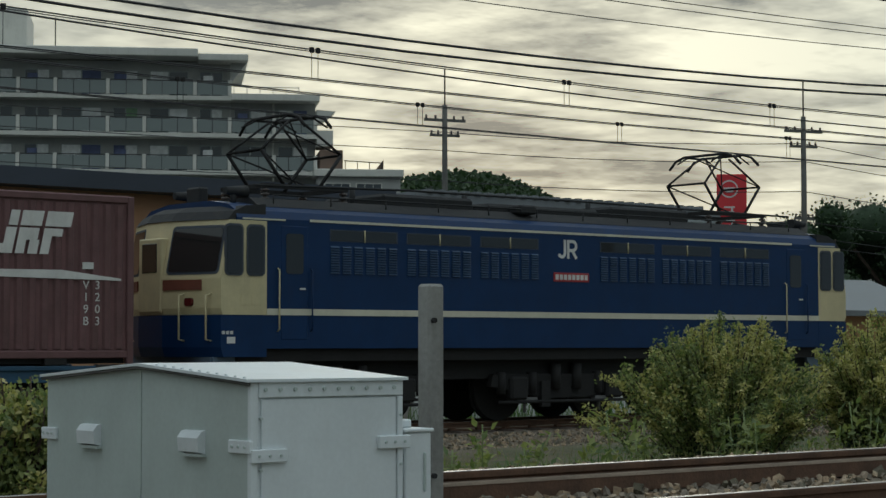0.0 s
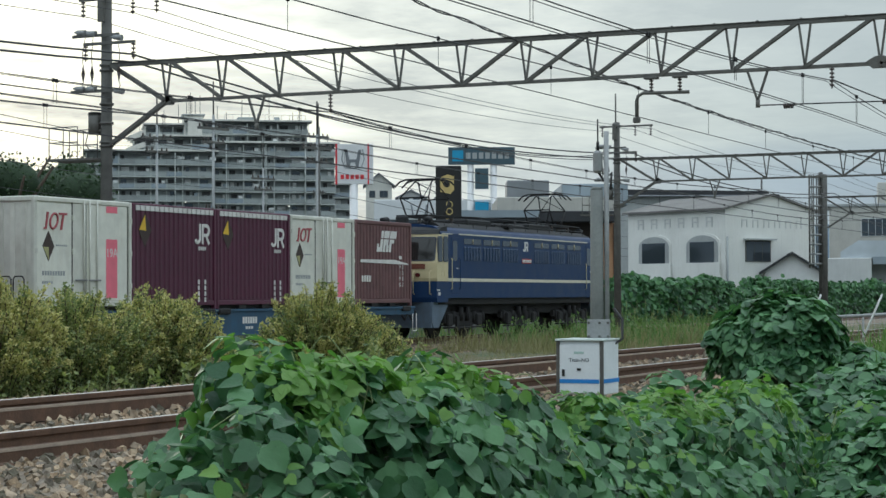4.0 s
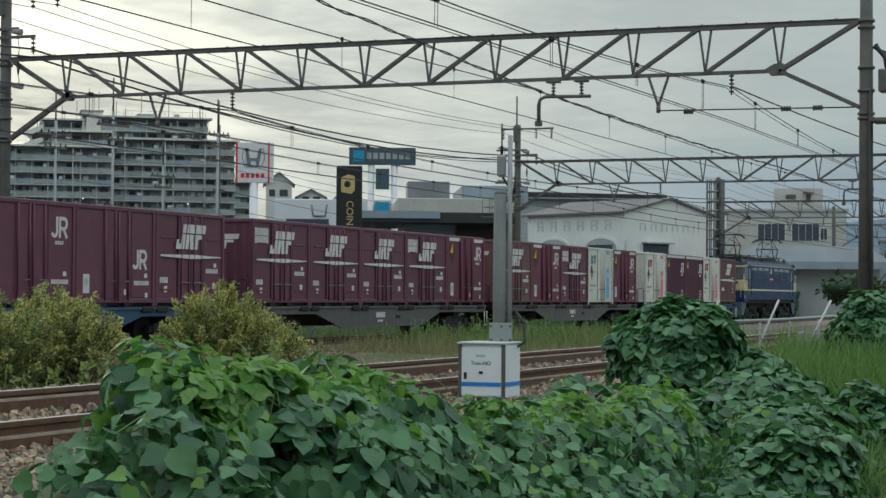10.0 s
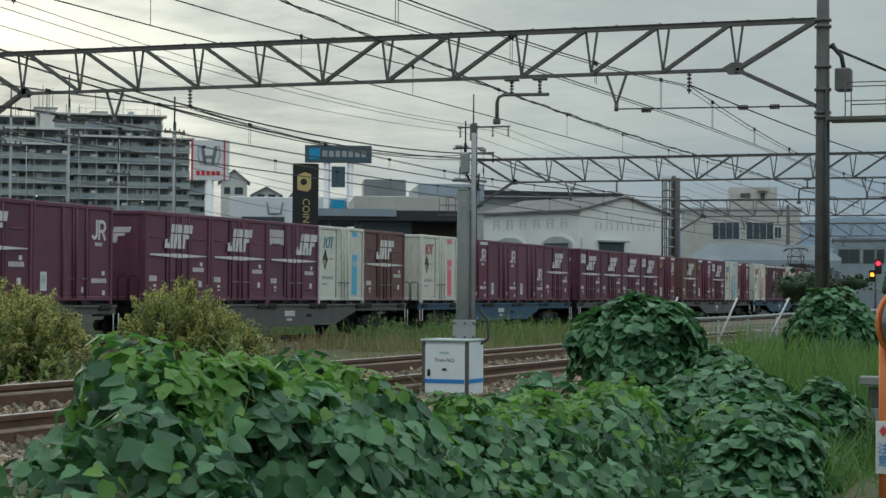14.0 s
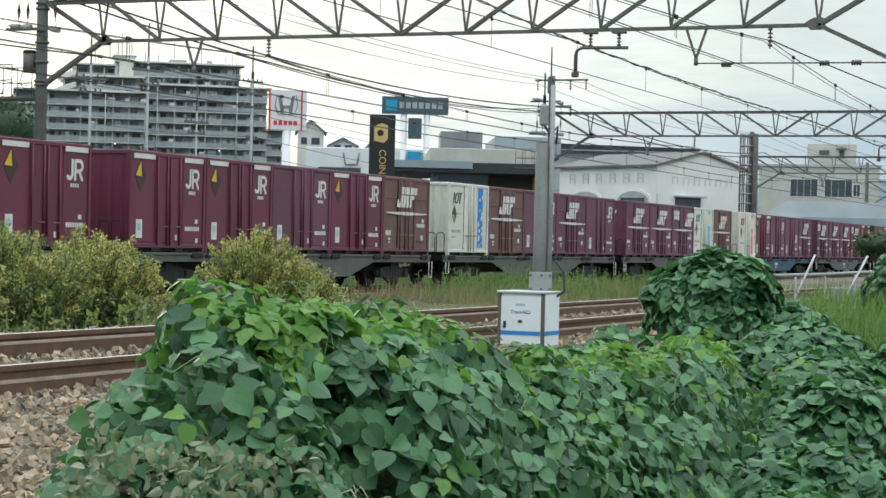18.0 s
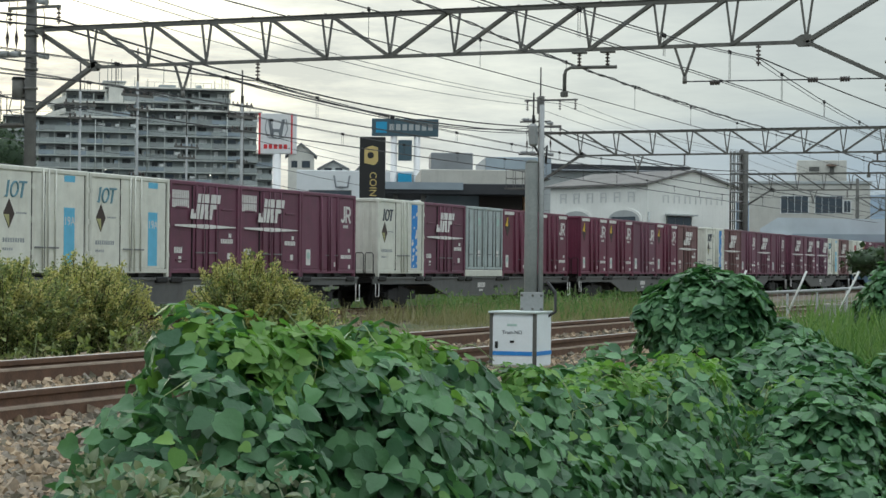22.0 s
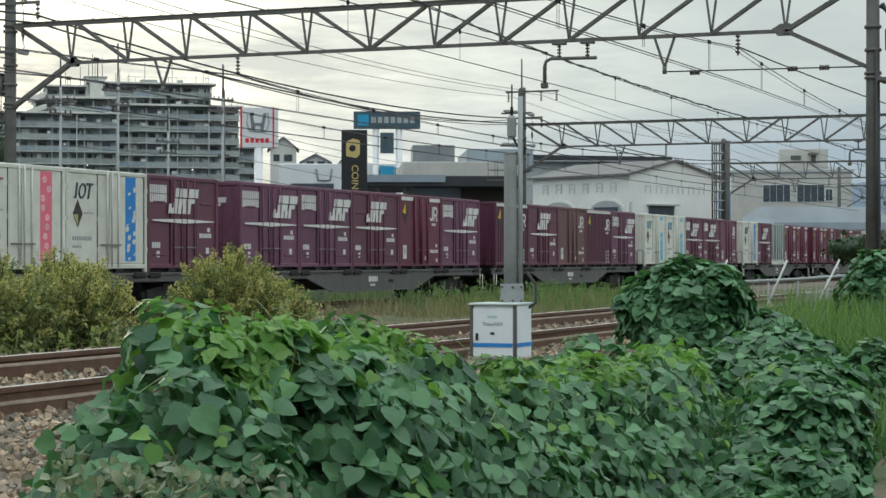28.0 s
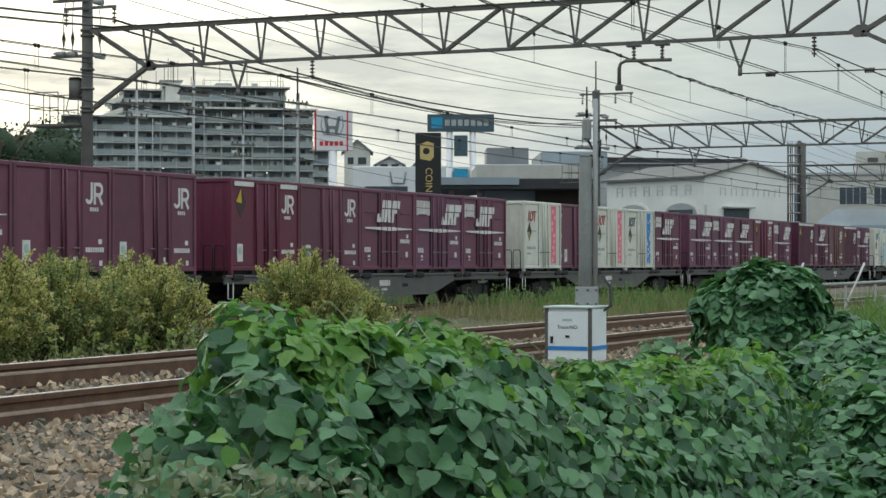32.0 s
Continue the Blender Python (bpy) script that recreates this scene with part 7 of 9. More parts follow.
    part("conduit", Mesh().path([(px, py - 0.06, 1.25), (px, py - 0.14, 1.15), (px - 0.02, py - 0.15, 0.98), (px - 0.1, py - 0.05, 0.9)], 0.013, 6), WIRE, p)


number_box()


def fence():
    pale = mat("pale_post_paint", (0.55, 0.56, 0.54), 0.5, streak=0.2)
    f = thing("guard_fence", "white pipe guard fence with slanting posts beside the grass", "fence")
    for y0, y1 in ((5.86, 5.36), (6.60, 6.16), (7.5, 7.1)):
        part("slanting_post", Mesh().tube((29.5, y0, 0.35), (29.5, y1, 1.36), 0.017, 8), pale, f)
    part("top_rail", Mesh().path([(30.2, 7.2, 1.0), (30.4, 6.2, 1.05), (30.7, 5.0, 1.14), (31.2, 3.4, 1.2)], 0.027, 8), GALV_PALE, f)
    for k in range(9):
        y = 7.1 - k * 0.45
        part("post", Mesh().tube((30.3 + 0.1 * k, y, 0.2), (30.3 + 0.1 * k, y, 1.0 + 0.02 * k), 0.018, 6), GALV_PALE, f)
    ms = Mesh()
    for k in range(46):
        y = 7.2 - k * 0.08
        ms.tube((30.25 + 0.02 * k, y, 0.3), (30.25 + 0.02 * k, y, 1.0), 0.004, 3)
    for z in (0.45, 0.6, 0.75, 0.9):
        ms.path([(30.25, 7.2, z), (31.2, 3.4, z)], 0.004, 3)
    tagged(part("mesh", ms, GALV_PALE, f), kind="stuff")
    # low concrete wall behind the mesh
    tagged(part("low_wall", Mesh().box(36, 36.2, 2.8, 7.2, 0.0, 0.75, 0.02), CONCRETE), "low grey concrete wall beside the track", "wall", kind="structure")


fence()


def mirror_pole():
    orange = mat("orange_paint", (0.62, 0.17, 0.04), 0.5, var=0.12, streak=0.2, dirt=(0.35, 0.12, 0.05))
    p = thing("traffic_mirror", "orange pole with round convex traffic mirror and warning sign", "traffic mirror")
    x, y = 13.82, 1.855
    part("pole", Mesh().tube((x, y, -0.3), (x, y, 1.30), 0.035, 12), orange, p, "orange painted pole")
    turn = pose(x, y - 0.11, 0, 0, 0, 60) @ pose(-x, -(y - 0.11), 0)
    part("back", Mesh().tube((x - 0.01, y - 0.11, 1.20), (x + 0.02, y - 0.112, 1.20), 0.236, 28), orange, p, "orange mirror rim", turn)
    gl = bpy.data.materials.new("road_toned_mirror")
    gl.use_nodes = True
    n = Nodes(gl.node_tree)
    # Base colour kept dark to stand for the road reflected in the mirror.
    b = n.add("ShaderNodeBsdfPrincipled", {"Base Color": (0.30, 0.32, 0.34, 1), "Metallic": 1.0, "Roughness": 0.14})
    n.add("ShaderNodeOutputMaterial", {0: b.outputs[0]})
    dome = Mesh()
    rings, seg = 5, 24
    for i in range(rings + 1):
        r = 0.224 * i / rings
        for j in range(seg):
            a = 2 * math.pi * j / seg
            dome.v.append((x - 0.015 - 0.05 * (1 - (i / rings) ** 2), y - 0.11 + r * math.cos(a), 1.20 + r * math.sin(a)))
    dome.f = [(i * seg + j, i * seg + (j + 1) % seg, (i + 1) * seg + (j + 1) % seg, (i + 1) * seg + j) for i in range(rings) for j in range(seg)]
    dome.s = [True] * len(dome.f)
    part("mirror", dome, gl, p, "convex mirror face", turn)
    sg = part("warning_plate", Mesh().box(x - 0.05, x - 0.04, y - 0.06, y + 0.05, 0.14, 0.51, 0.002), MARK, p, "white plate with red and blue marks")
    part("red_mark", Mesh().prism([(y - 0.005, 0.40), (y + 0.025, 0.44), (y - 0.005, 0.48), (y - 0.035, 0.44)], "x", x - 0.056, x - 0.05), MARK_RED, sg)
    words("warning_word", "\u6ce8\n\u610f", 0.085, MARK_BLUE, sg, pose(x - 0.054, y - 0.005, 0.27, 90, 0, -90), depth=0.001)


mirror_pole()


def block_wall():
    w = thing("block_wall", "grey concrete block wall with dark joints", "wall", kind="structure")
    for r in range(6):
        for k in range(6):
            y = 2.55 - k * 0.40 - (0.2 if r % 2 else 0)
            part("block", Mesh().box(17.78, 17.92, y - 0.392, y, -0.62 + r * 0.2, -0.428 + r * 0.2, 0.006), CONCRETE, w)
    part("mortar", Mesh().box(17.80, 17.90, 0.0, 2.52, -0.65, 0.56), MASTC, w)
    part("coping", Mesh().box(17.74, 17.96, 0.0, 2.6, 0.58, 0.66, 0.01), CONCRETE, w)


block_wall()


# ---- buildings, signs, vehicles and hills beyond the far track
WALL_WHITE = mat("white_render_wall", (0.60, 0.61, 0.60), 0.8, var=0.08, scale=0.8, streak=0.25, dirt=(0.33, 0.33, 0.31), bump=0.1)
WALL_GREY = mat("grey_concrete_wall", (0.38, 0.40, 0.40), 0.85, var=0.14, scale=0.5, streak=0.3, dirt=(0.16, 0.16, 0.155), bump=0.1)
WALL_BEIGE = mat("beige_wall", (0.48, 0.47, 0.43), 0.85, var=0.1, scale=0.6, streak=0.25, dirt=(0.22, 0.21, 0.18), bump=0.1)
WALL_BROWN = mat("brown_tile_wall", (0.16, 0.11, 0.085), 0.8, var=0.2, scale=0.8, bump=0.1)
WALL_PEACH = mat("peach_wall", (0.48, 0.27, 0.15), 0.85, var=0.1, scale=0.7, streak=0.2, dirt=(0.3, 0.18, 0.11))
WALL_BLUEGREY = mat("blue_grey_siding", (0.27, 0.32, 0.36), 0.7, var=0.1, scale=0.8)
ROOF_DARK = mat("dark_roof", (0.035, 0.037, 0.042), 0.75, var=0.2, scale=1.0)
ROOF_GREY = mat("grey_metal_roof", (0.20, 0.215, 0.23), 0.5, 0.2, var=0.12, scale=0.7, streak=0.2, dirt=(0.12, 0.11, 0.1))
ROOF_PALE = mat("pale_metal_roof", (0.48, 0.53, 0.57), 0.45, 0.1, var=0.1, scale=0.6)
SIGN_RED = mat("red_sign_panel", (0.62, 0.035, 0.045), 0.45, var=0.06)
SIGN_BLACK = mat("black_sign_panel", (0.012, 0.012, 0.012), 0.4, var=0.1)
SIGN_GOLD = mat("gold_lettering", (0.55, 0.42, 0.16), 0.5, var=0.1)
SIGN_WHITE = mat("white_sign_panel", (0.74, 0.74, 0.74), 0.45, var=0.04)
SIGN_TEAL = mat("teal_grey_sign_panel", (0.055, 0.10, 0.125), 0.5, var=0.08)
SIGN_CYAN = mat("cyan_sign_panel", (0.02, 0.30, 0.52), 0.5, var=0.08)
FAR_WOOD = mat("wooded_hill", (0.028, 0.045, 0.028), 0.95, var=0.5, scale=0.12, bump=1.0, bscale=0.6)
# Distance haze is painted into this ridge's blue-grey base colour.
HAZE_BLUE = mat("haze_blue_ridge", (0.11, 0.155, 0.20), 1.0, var=0.15, scale=0.01)


def at(az, dist, z=0.0):
    """A pose whose local x runs to the right and local y away, seen along a heading from the origin."""
    a = radians(az)
    return pose(dist * math.sin(a), dist * math.cos(a), z, 0, 0, -az)


def window(parent, x0, x1, z0, z1, y, frame=MASTC, bars_n=1, depth=0.12):
    f = part("window", Mesh().box(x0 - 0.06, x1 + 0.06, y - 0.05, y + depth, z0 - 0.06, z1 + 0.06, 0.01), frame, parent)
    w = (x1 - x0) / (bars_n + 1)
    for k in range(bars_n + 1):
        part("pane", Mesh().box(x0 + k * w + 0.02, x0 + (k + 1) * w - 0.02, y - 0.058, y - 0.048, z0, z1), GLASS, f)
    return f


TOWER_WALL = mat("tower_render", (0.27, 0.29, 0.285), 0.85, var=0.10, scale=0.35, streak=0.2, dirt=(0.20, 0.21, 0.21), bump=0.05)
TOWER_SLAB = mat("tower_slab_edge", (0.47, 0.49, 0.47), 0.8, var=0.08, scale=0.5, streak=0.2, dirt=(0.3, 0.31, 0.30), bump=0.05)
TOWER_RAIL = mat("tower_railing", (0.33, 0.36, 0.355), 0.8, var=0.08, scale=0.5, streak=0.2, dirt=(0.27, 0.28, 0.28), bump=0.05)
SLAB = mat("pale_slab_edge", (0.62, 0.61, 0.56), 0.8, var=0.08, scale=0.6, streak=0.25, dirt=(0.28, 0.27, 0.24), bump=0.05)
FLAT_WALL = mat("flats_wall", (0.36, 0.365, 0.35), 0.85, var=0.12, scale=0.6, streak=0.2, dirt=(0.16, 0.16, 0.15), bump=0.05)
CURTAIN = mat("white_curtain", (0.74, 0.75, 0.74), 0.8, var=0.15, scale=3)
CURTAIN_GREEN = mat("green_curtain", (0.20, 0.32, 0.19), 0.8, var=0.2, scale=3)
CURTAIN_BLUE = mat("slate_blue_curtain", (0.10, 0.12, 0.22), 0.8, var=0.2, scale=3)
RAIL_GLASS = glass_mat("railing_glass", (0.19, 0.22, 0.215))
FRAME_DARK = mat("dark_metal_frame", (0.03, 0.032, 0.033), 0.5, var=0.1)


def left_flats():
    """Stepped balcony flats: pale slab edges, dark-framed glass railings, curtained windows."""
    b = thing("apartment_block", "grey stepped apartment block with glass balcony railings", "apartment building", m=at(31.5, 140, 0))
    edges = [-20.1, -17.4, -13.6, -10.9, -8.3, -4.6, -2.0, 1.6, 4.1]
    FH = 2.70
    tones = (CURTAIN, GLASS, CURTAIN, CURTAIN_GREEN, GLASS, CURTAIN_BLUE, CURTAIN, GLASS, CURTAIN, CURTAIN)
    part("wall", Mesh().box(-24, 4.2, 1.5, 13, -1, 21.9, 0.05), FLAT_WALL, b)
    part("wall", Mesh().box(4.2, 10.4, 1.5, 12, -1, 19.0, 0.05), FLAT_WALL, b)
    part("roof", Mesh().box(-24.5, 1.8, -0.9, 13.3, 21.95, 22.55, 0.06), SLAB, b, "pale flat roof slab with overhang")
    part("roof", Mesh().box(1.8, 5.4, -0.6, 13.3, 21.75, 22.25, 0.06), SLAB, b, "pale flat roof slab with overhang")
    part("roof_brace", Mesh().prism([(4.2, 20.3), (4.2, 21.75), (5.3, 21.75)], "y", 0.6, 1.2), FLAT_WALL, b)
    part("stair_tower", Mesh().box(-24, -10.7, 5, 12, 22.5, 26.2, 0.05), SLAB, b, "pale roof house")
    part("aerial", Mesh().tube((-8.5, 3, 22.5), (-8.5, 3, 25.2), 0.05, 5), FRAME_DARK, b)
    for f in range(7):
        z = 19.25 - f * FH
        x1 = 4.2 if f == 0 else 10.4
        slab = part("balcony", Mesh().box(-24, x1, 0.0, 1.55, z - 0.32, z, 0.02), SLAB, b, "pale balcony slab edge")
        cols = edges if f == 0 else edges + [7.3, 10.3]
        for k, (a, c) in enumerate(zip(cols, cols[1:])):
            part("pillar", Mesh().box(c - 0.13, c + 0.13, -0.03, 0.25, z, z + 1.15, 0.02), SLAB, slab)
            rail = part("railing", Mesh().box(a + 0.14, c - 0.14, 0.02, 0.08, z + 1.04, z + 1.12), FRAME_DARK, slab, "dark railing frame")
            n = 3 if c - a > 3 else 2
            w = (c - a - 0.28) / n
            for j in range(n):
                part("glass_panel", Mesh().box(a + 0.16 + j * w, a + 0.12 + (j + 1) * w, 0.04, 0.06, z + 0.08, z + 1.02), RAIL_GLASS, rail)
                part("baluster", Mesh().box(a + 0.12 + j * w, a + 0.17 + j * w, 0.02, 0.08, z, z + 1.05), FRAME_DARK, rail)
            g = (k * 3 + f * 5) % 10
            wn = part("window", Mesh().box(a + 0.35, c - 0.5, 1.44, 1.52, z + 0.05, z + 1.95, 0.01), TOWER_RAIL, b)
            hw = (c - a - 0.85) / 2
            for j in range(2):
                part("pane", Mesh().box(a + 0.41 + j * hw, a + 0.31 + (j + 1) * hw, 1.42, 1.45, z + 0.12, z + 1.88), tones[(g + j * 3) % 10] if j or g % 3 else GLASS, wn)
            if g % 4 == 1:
                part("laundry", Mesh().box(a + 0.6, a + 1.3, 0.75, 0.78, z + 0.75, z + 1.55, 0.01), CURTAIN if g < 5 else CURTAIN_BLUE, slab)
            if g % 3 == 0:
                part("cooling_unit", Mesh().box(c - 0.95, c - 0.3, 0.9, 1.3, z, z + 0.6, 0.02), TOWER_RAIL, slab)
    # roof terrace over the lower wing
    part("roof", Mesh().box(4.2, 10.6, -0.2, 12.2, 18.95, 19.45, 0.04), SLAB, b, "pale flat roof of the lower wing")
    tr = part("terrace_railing", Mesh().path([(4.4, 0.2, 20.0), (9.1, 0.2, 19.95)], 0.035, 5), SLAB, b)
    for k in range(6):
        part("post", Mesh().tube((4.4 + k * 0.94, 0.2, 19.4), (4.4 + k * 0.94, 0.2, 20.0), 0.03, 5), SLAB, tr)
    part("side_awning", Mesh().prism([(10.4, 17.6), (10.4, 18.4), (11.8, 18.3), (10.9, 17.6)], "y", 0.3, 3), SLAB, b)
    part("side_balcony", Mesh().box(10.4, 11.6, 0.2, 3, 15.7, 16.9, 0.04), SLAB, b)
    part("drain_pipe", Mesh().tube((7.3, 1.4, 0), (7.3, 1.4, 18.9), 0.09, 6), SLAB, b)
    w2 = thing("apartment_annex", "low pale annex with flat roof and brown roof house", "building", m=at(31.5, 139, 0))
    part("wall", Mesh().box(10.4, 16.4, 0, 9, -1, 13.4, 0.05), FLAT_WALL, w2)
    part("roof", Mesh().box(10.1, 16.6, -0.4, 9.2, 13.4, 13.95, 0.05), SLAB, w2)
    part("roof_house", Mesh().box(10.6, 12.3, 1, 5, 13.95, 15.45, 0.05), WALL_BROWN, w2, "dark brown roof house")
    rl = part("terrace_railing", Mesh().path([(12.3, 0.2, 14.6), (15.1, 0.2, 14.45)], 0.04, 5), FRAME_DARK, w2)
    for k in range(4):
        part("post", Mesh().tube((12.4 + k * 0.88, 0.2, 13.9), (12.4 + k * 0.88, 0.2, 14.55), 0.03, 5), FRAME_DARK, rl)
    part("hoist", Mesh().prism([(14.6, 13.95), (15.2, 13.95), (15.2, 14.7)], "y", 0.4, 1.2), WALL_BROWN, w2)
    for x in (10.9, 13.2):
        window(w2, x, x + 1.8, 11.8, 12.9, 0.0, SLAB, 2)


left_flats()


def tower():
    b = thing("apartment_tower", "blue-grey high-rise apartment block with continuous balconies", "apartment building", m=at(54.6, 405, 0))
    F = 2.50
    rng = random.Random(12)
    # left end, right end, height, set-back, lowest balcony
    blocks = ((1.5, 27.6, 31.2, -3.0, 16), (15.5, 26.7, 34.5, -1.0, 31), (11.3, 15.5, 34.4, 2.0, 30), (13.7, 22.2, 37.2, 2.6, 33), (22.0, 47.6, 38.0, 1.2, 31), (27.4, 53.2, 33.3, -0.6, 16), (53.0, 57.2, 24.8, 1.0, 16))
    for x0, x1, h, dy, low in blocks:
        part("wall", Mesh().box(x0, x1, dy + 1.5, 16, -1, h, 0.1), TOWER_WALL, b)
        part("roof", Mesh().box(x0 - 0.5, x1 + 0.9, dy - 0.5, 16.4, h, h + 0.38, 0.05), SLAB, b, "pale overhanging roof slab")
        # Dark box added below the overhang to draw its shadow.
        part("roof_edge", Mesh().box(x0 - 0.4, x1 + 0.8, dy - 0.35, dy + 0.5, h - 0.24, h), FRAME_DARK, b, "dark strip painted as the shadow under the roof slab")
        cols = max(1, round((x1 - x0) / 3.3))
        w = (x1 - x0) / cols
        z = h - 0.1 - F
        while z > low:
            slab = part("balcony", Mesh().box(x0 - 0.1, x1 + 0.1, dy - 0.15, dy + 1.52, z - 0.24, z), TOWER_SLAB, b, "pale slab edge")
            part("railing", Mesh().box(x0, x1, dy - 0.06, dy + 0.02, z + 0.94, z + 1.04), TOWER_RAIL, slab)
            for k in range(cols):
                xa, xb = x0 + k * w, x0 + (k + 1) * w
                q = rng.random()
                part("railing_panel", Mesh().box(xa + 0.06, xb - 0.06, dy - 0.03, dy + 0.01, z + 0.08, z + 0.90), TOWER_RAIL if q < 0.6 else TOWER_WALL if q < 0.85 else WALL_BLUEGREY, slab)
                if k % 2 == 0:
                    part("partition", Mesh().box(xa - 0.08, xa + 0.08, dy, dy + 1.5, z, z + F - 0.24), TOWER_SLAB, slab)
                r = rng.random()
                x = xa + rng.uniform(0.3, 0.8)
                part("window", Mesh().box(x, x + rng.choice((0.8, 1.2, 1.7)), dy + 1.42, dy + 1.52, z + 0.1, z + 1.95), GLASS if r < 0.45 else CURTAIN if r < 0.6 else TOWER_RAIL if r < 0.72 else FRAME_DARK, b)
                x = xb - rng.uniform(1.0, 1.5)
                if rng.random() < 0.6:
                    part("window", Mesh().box(x, x + rng.choice((0.4, 0.7)), dy + 1.42, dy + 1.52, z + 0.3, z + 1.9), FRAME_DARK if rng.random() < 0.5 else CURTAIN, b)
                if rng.random() < 0.3:
                    part("cooling_unit", Mesh().box(x, x + 0.75, dy + 0.5, dy + 0.9, z, z + 0.65), TOWER_SLAB, slab)
                if rng.random() < 0.55:
                    part("pillar", Mesh().box(xb - 0.06, xb + 0.06, dy - 0.10, dy + 0.06, z, z + F - 0.24), TOWER_SLAB, slab)
                if rng.random() < 0.35:
                    part("laundry", Mesh().box(x + 0.3, x + rng.uniform(0.9, 1.6), dy + 0.3, dy + 0.36, z + 0.8, z + 1.6), CURTAIN if rng.random() < 0.6 else WALL_BLUEGREY, slab)
            z -= F
    part("machine_house", Mesh().box(21.6, 25.6, 2.2, 10, 30, 39.2, 0.1), SLAB, b, "pale stair and machine house")
    part("roof", Mesh().box(21.2, 26.0, 1.9, 10.4, 39.2, 39.5, 0.04), WALL_GREY, b)
    part("stair_wall", Mesh().box(22.3, 25.3, 0.6, 1.4, 32.5, 38.6, 0.1), SLAB, b, "plain pale stair wall")
    part("machine_house", Mesh().box(33.0, 36.5, 4, 10, 38, 39.2, 0.1), TOWER_RAIL, b)
    part("tank", Mesh().tube((41.5, 6, 38.2), (41.5, 6, 39.4), 0.6, 12), TOWER_RAIL, b)
    # slanting balconies of the wing that turns away at the far end
    for k in range(3):
        z = 35.2 - 2.5 * k
        part("wing_balcony", Mesh().prism([(9.9 - 0.3 * k, z - 1.7), (13.6, z - 0.2), (13.6, z + 0.9), (9.9 - 0.3 * k, z - 0.6)], "y", 0.9, 2.4), SLAB if k < 2 else TOWER_RAIL, b, "pale slanting end balcony")
    for x in (19.5, 30.2, 38.5, 46.8):
        part("downpipe", Mesh().tube((x, -3.3 if x < 27 else -0.9, 15), (x, -3.3 if x < 27 else -0.9, 31 if x < 27 else 33), 0.10, 6), TOWER_SLAB, b)
    for x, base_z, hgt in ((12.5, 34.4, 2.6), (17.5, 37.2, 3.0), (20.5, 37.2, 4.2), (22.2, 39.5, 2.6), (23.0, 39.5, 4.6), (24.0, 39.5, 2.8), (25.0, 39.5, 4.0), (27.8, 38, 2.4), (28.6, 38, 3.4), (30.5, 38, 2.2), (33.8, 39.2, 3.6), (37, 38, 1.8), (39.5, 38, 5.4), (44.5, 38, 2.2), (46, 38, 3.0), (50, 33.4, 1.8), (52, 33.4, 2.0)):
        part("aerial", Mesh().tube((x, 2.8, base_z), (x, 2.8, base_z + hgt), 0.06, 5), FRAME_DARK, b)
    for x0, x1, z in ((2.0, 15.0, 31.6), (47.9, 53.0, 33.7), (30, 47, 38.4)):
        rl = part("roof_railing", Mesh().path([(x0, 0.6, z + 1.0), (x1, 0.6, z + 1.0)], 0.05, 5), TOWER_SLAB, b)
        n = int((x1 - x0) / 1.6)
        for k in range(n + 1):
            part("post", Mesh().tube((x0 + k * (x1 - x0) / n, 0.6, z), (x0 + k * (x1 - x0) / n, 0.6, z + 1.0), 0.04, 5), TOWER_SLAB, rl)
    for x, z in ((9.8, 20.4), (21.5, 20.6), (43.2, 20.0), (49.5, 19.5)):
        part("balcony_lamp", Mesh().box(x, x + 0.22, -1.0 if x > 27 else -3.4, -0.9 if x > 27 else -3.3, z, z + 0.22), glow_mat("balcony_lamp_glow", (1.0, 0.95, 0.8), 2.0) if "balcony_lamp_glow" not in bpy.data.materials else bpy.data.materials["balcony_lamp_glow"], b, "small lit balcony lamp")


tower()


def gable_house(name, label, m, w, d, eave, ridge, wall, roof, wins=()):
    h = thing(name, label, "house", m=m)
    part("wall", Mesh().prism([(0, -1), (w, -1), (w, eave), (w / 2, ridge), (0, eave)], "y", 0, d), wall, h)
    for s in (0, 1):
        xa, xb = (-0.4, w / 2) if s == 0 else (w / 2, w + 0.4)
        za = eave - 0.4 * (ridge - eave) / (w / 2)
        p = [(xa, za), (xb, ridge)] if s == 0 else [(xa, ridge), (xb, za)]
        part("roof_slope", Mesh().prism([p[0], p[1], (p[1][0], p[1][1] + 0.18), (p[0][0], p[0][1] + 0.18)], "y", -0.4, d + 0.4), roof, h)
    for x0, x1, z0, z1 in wins:
        window(h, x0, x1, z0, z1, 0.0)
    return h


gable_house("house", "low white house with dark grey gable roof beyond the hedge", at(74.75, 132, 0), 3.6, 6, 2.9, 4.05, SIGN_WHITE, ROOF_DARK)
# houses on the slope behind the signs
gable_house("house", "pale two-storey house with grey gable roof on the slope", at(63.0, 260, 0), 3.5, 6, 16.3, 17.7, SLAB, ROOF_GREY, ((0.5, 1.2, 14.6, 15.4), (1.9, 2.9, 14.6, 15.4)))
gable_house("house", "small grey house with dark roof on the slope", at(63.95, 250, 0), 3.4, 6, 14.0, 14.9, WALL_WHITE, ROOF_GREY, ((0.6, 1.4, 13.0, 14.0), (2.0, 2.8, 13.0, 14.0)))
for az, d, w, hh, mt in ((64.75, 245, 3.6, 14.2, WALL_GREY), (51.6, 300, 11, 17, WALL_BEIGE), (53.2, 290, 9, 15, WALL_BROWN), (49.0, 300, 9, 14.5, WALL_WHITE)):
    gable_house("house", "small house among trees on the slope", at(az, d, 0), w, 8, hh - 2, hh, mt, ROOF_GREY, ((1.5, 3.0, hh - 5, hh - 3.4),))


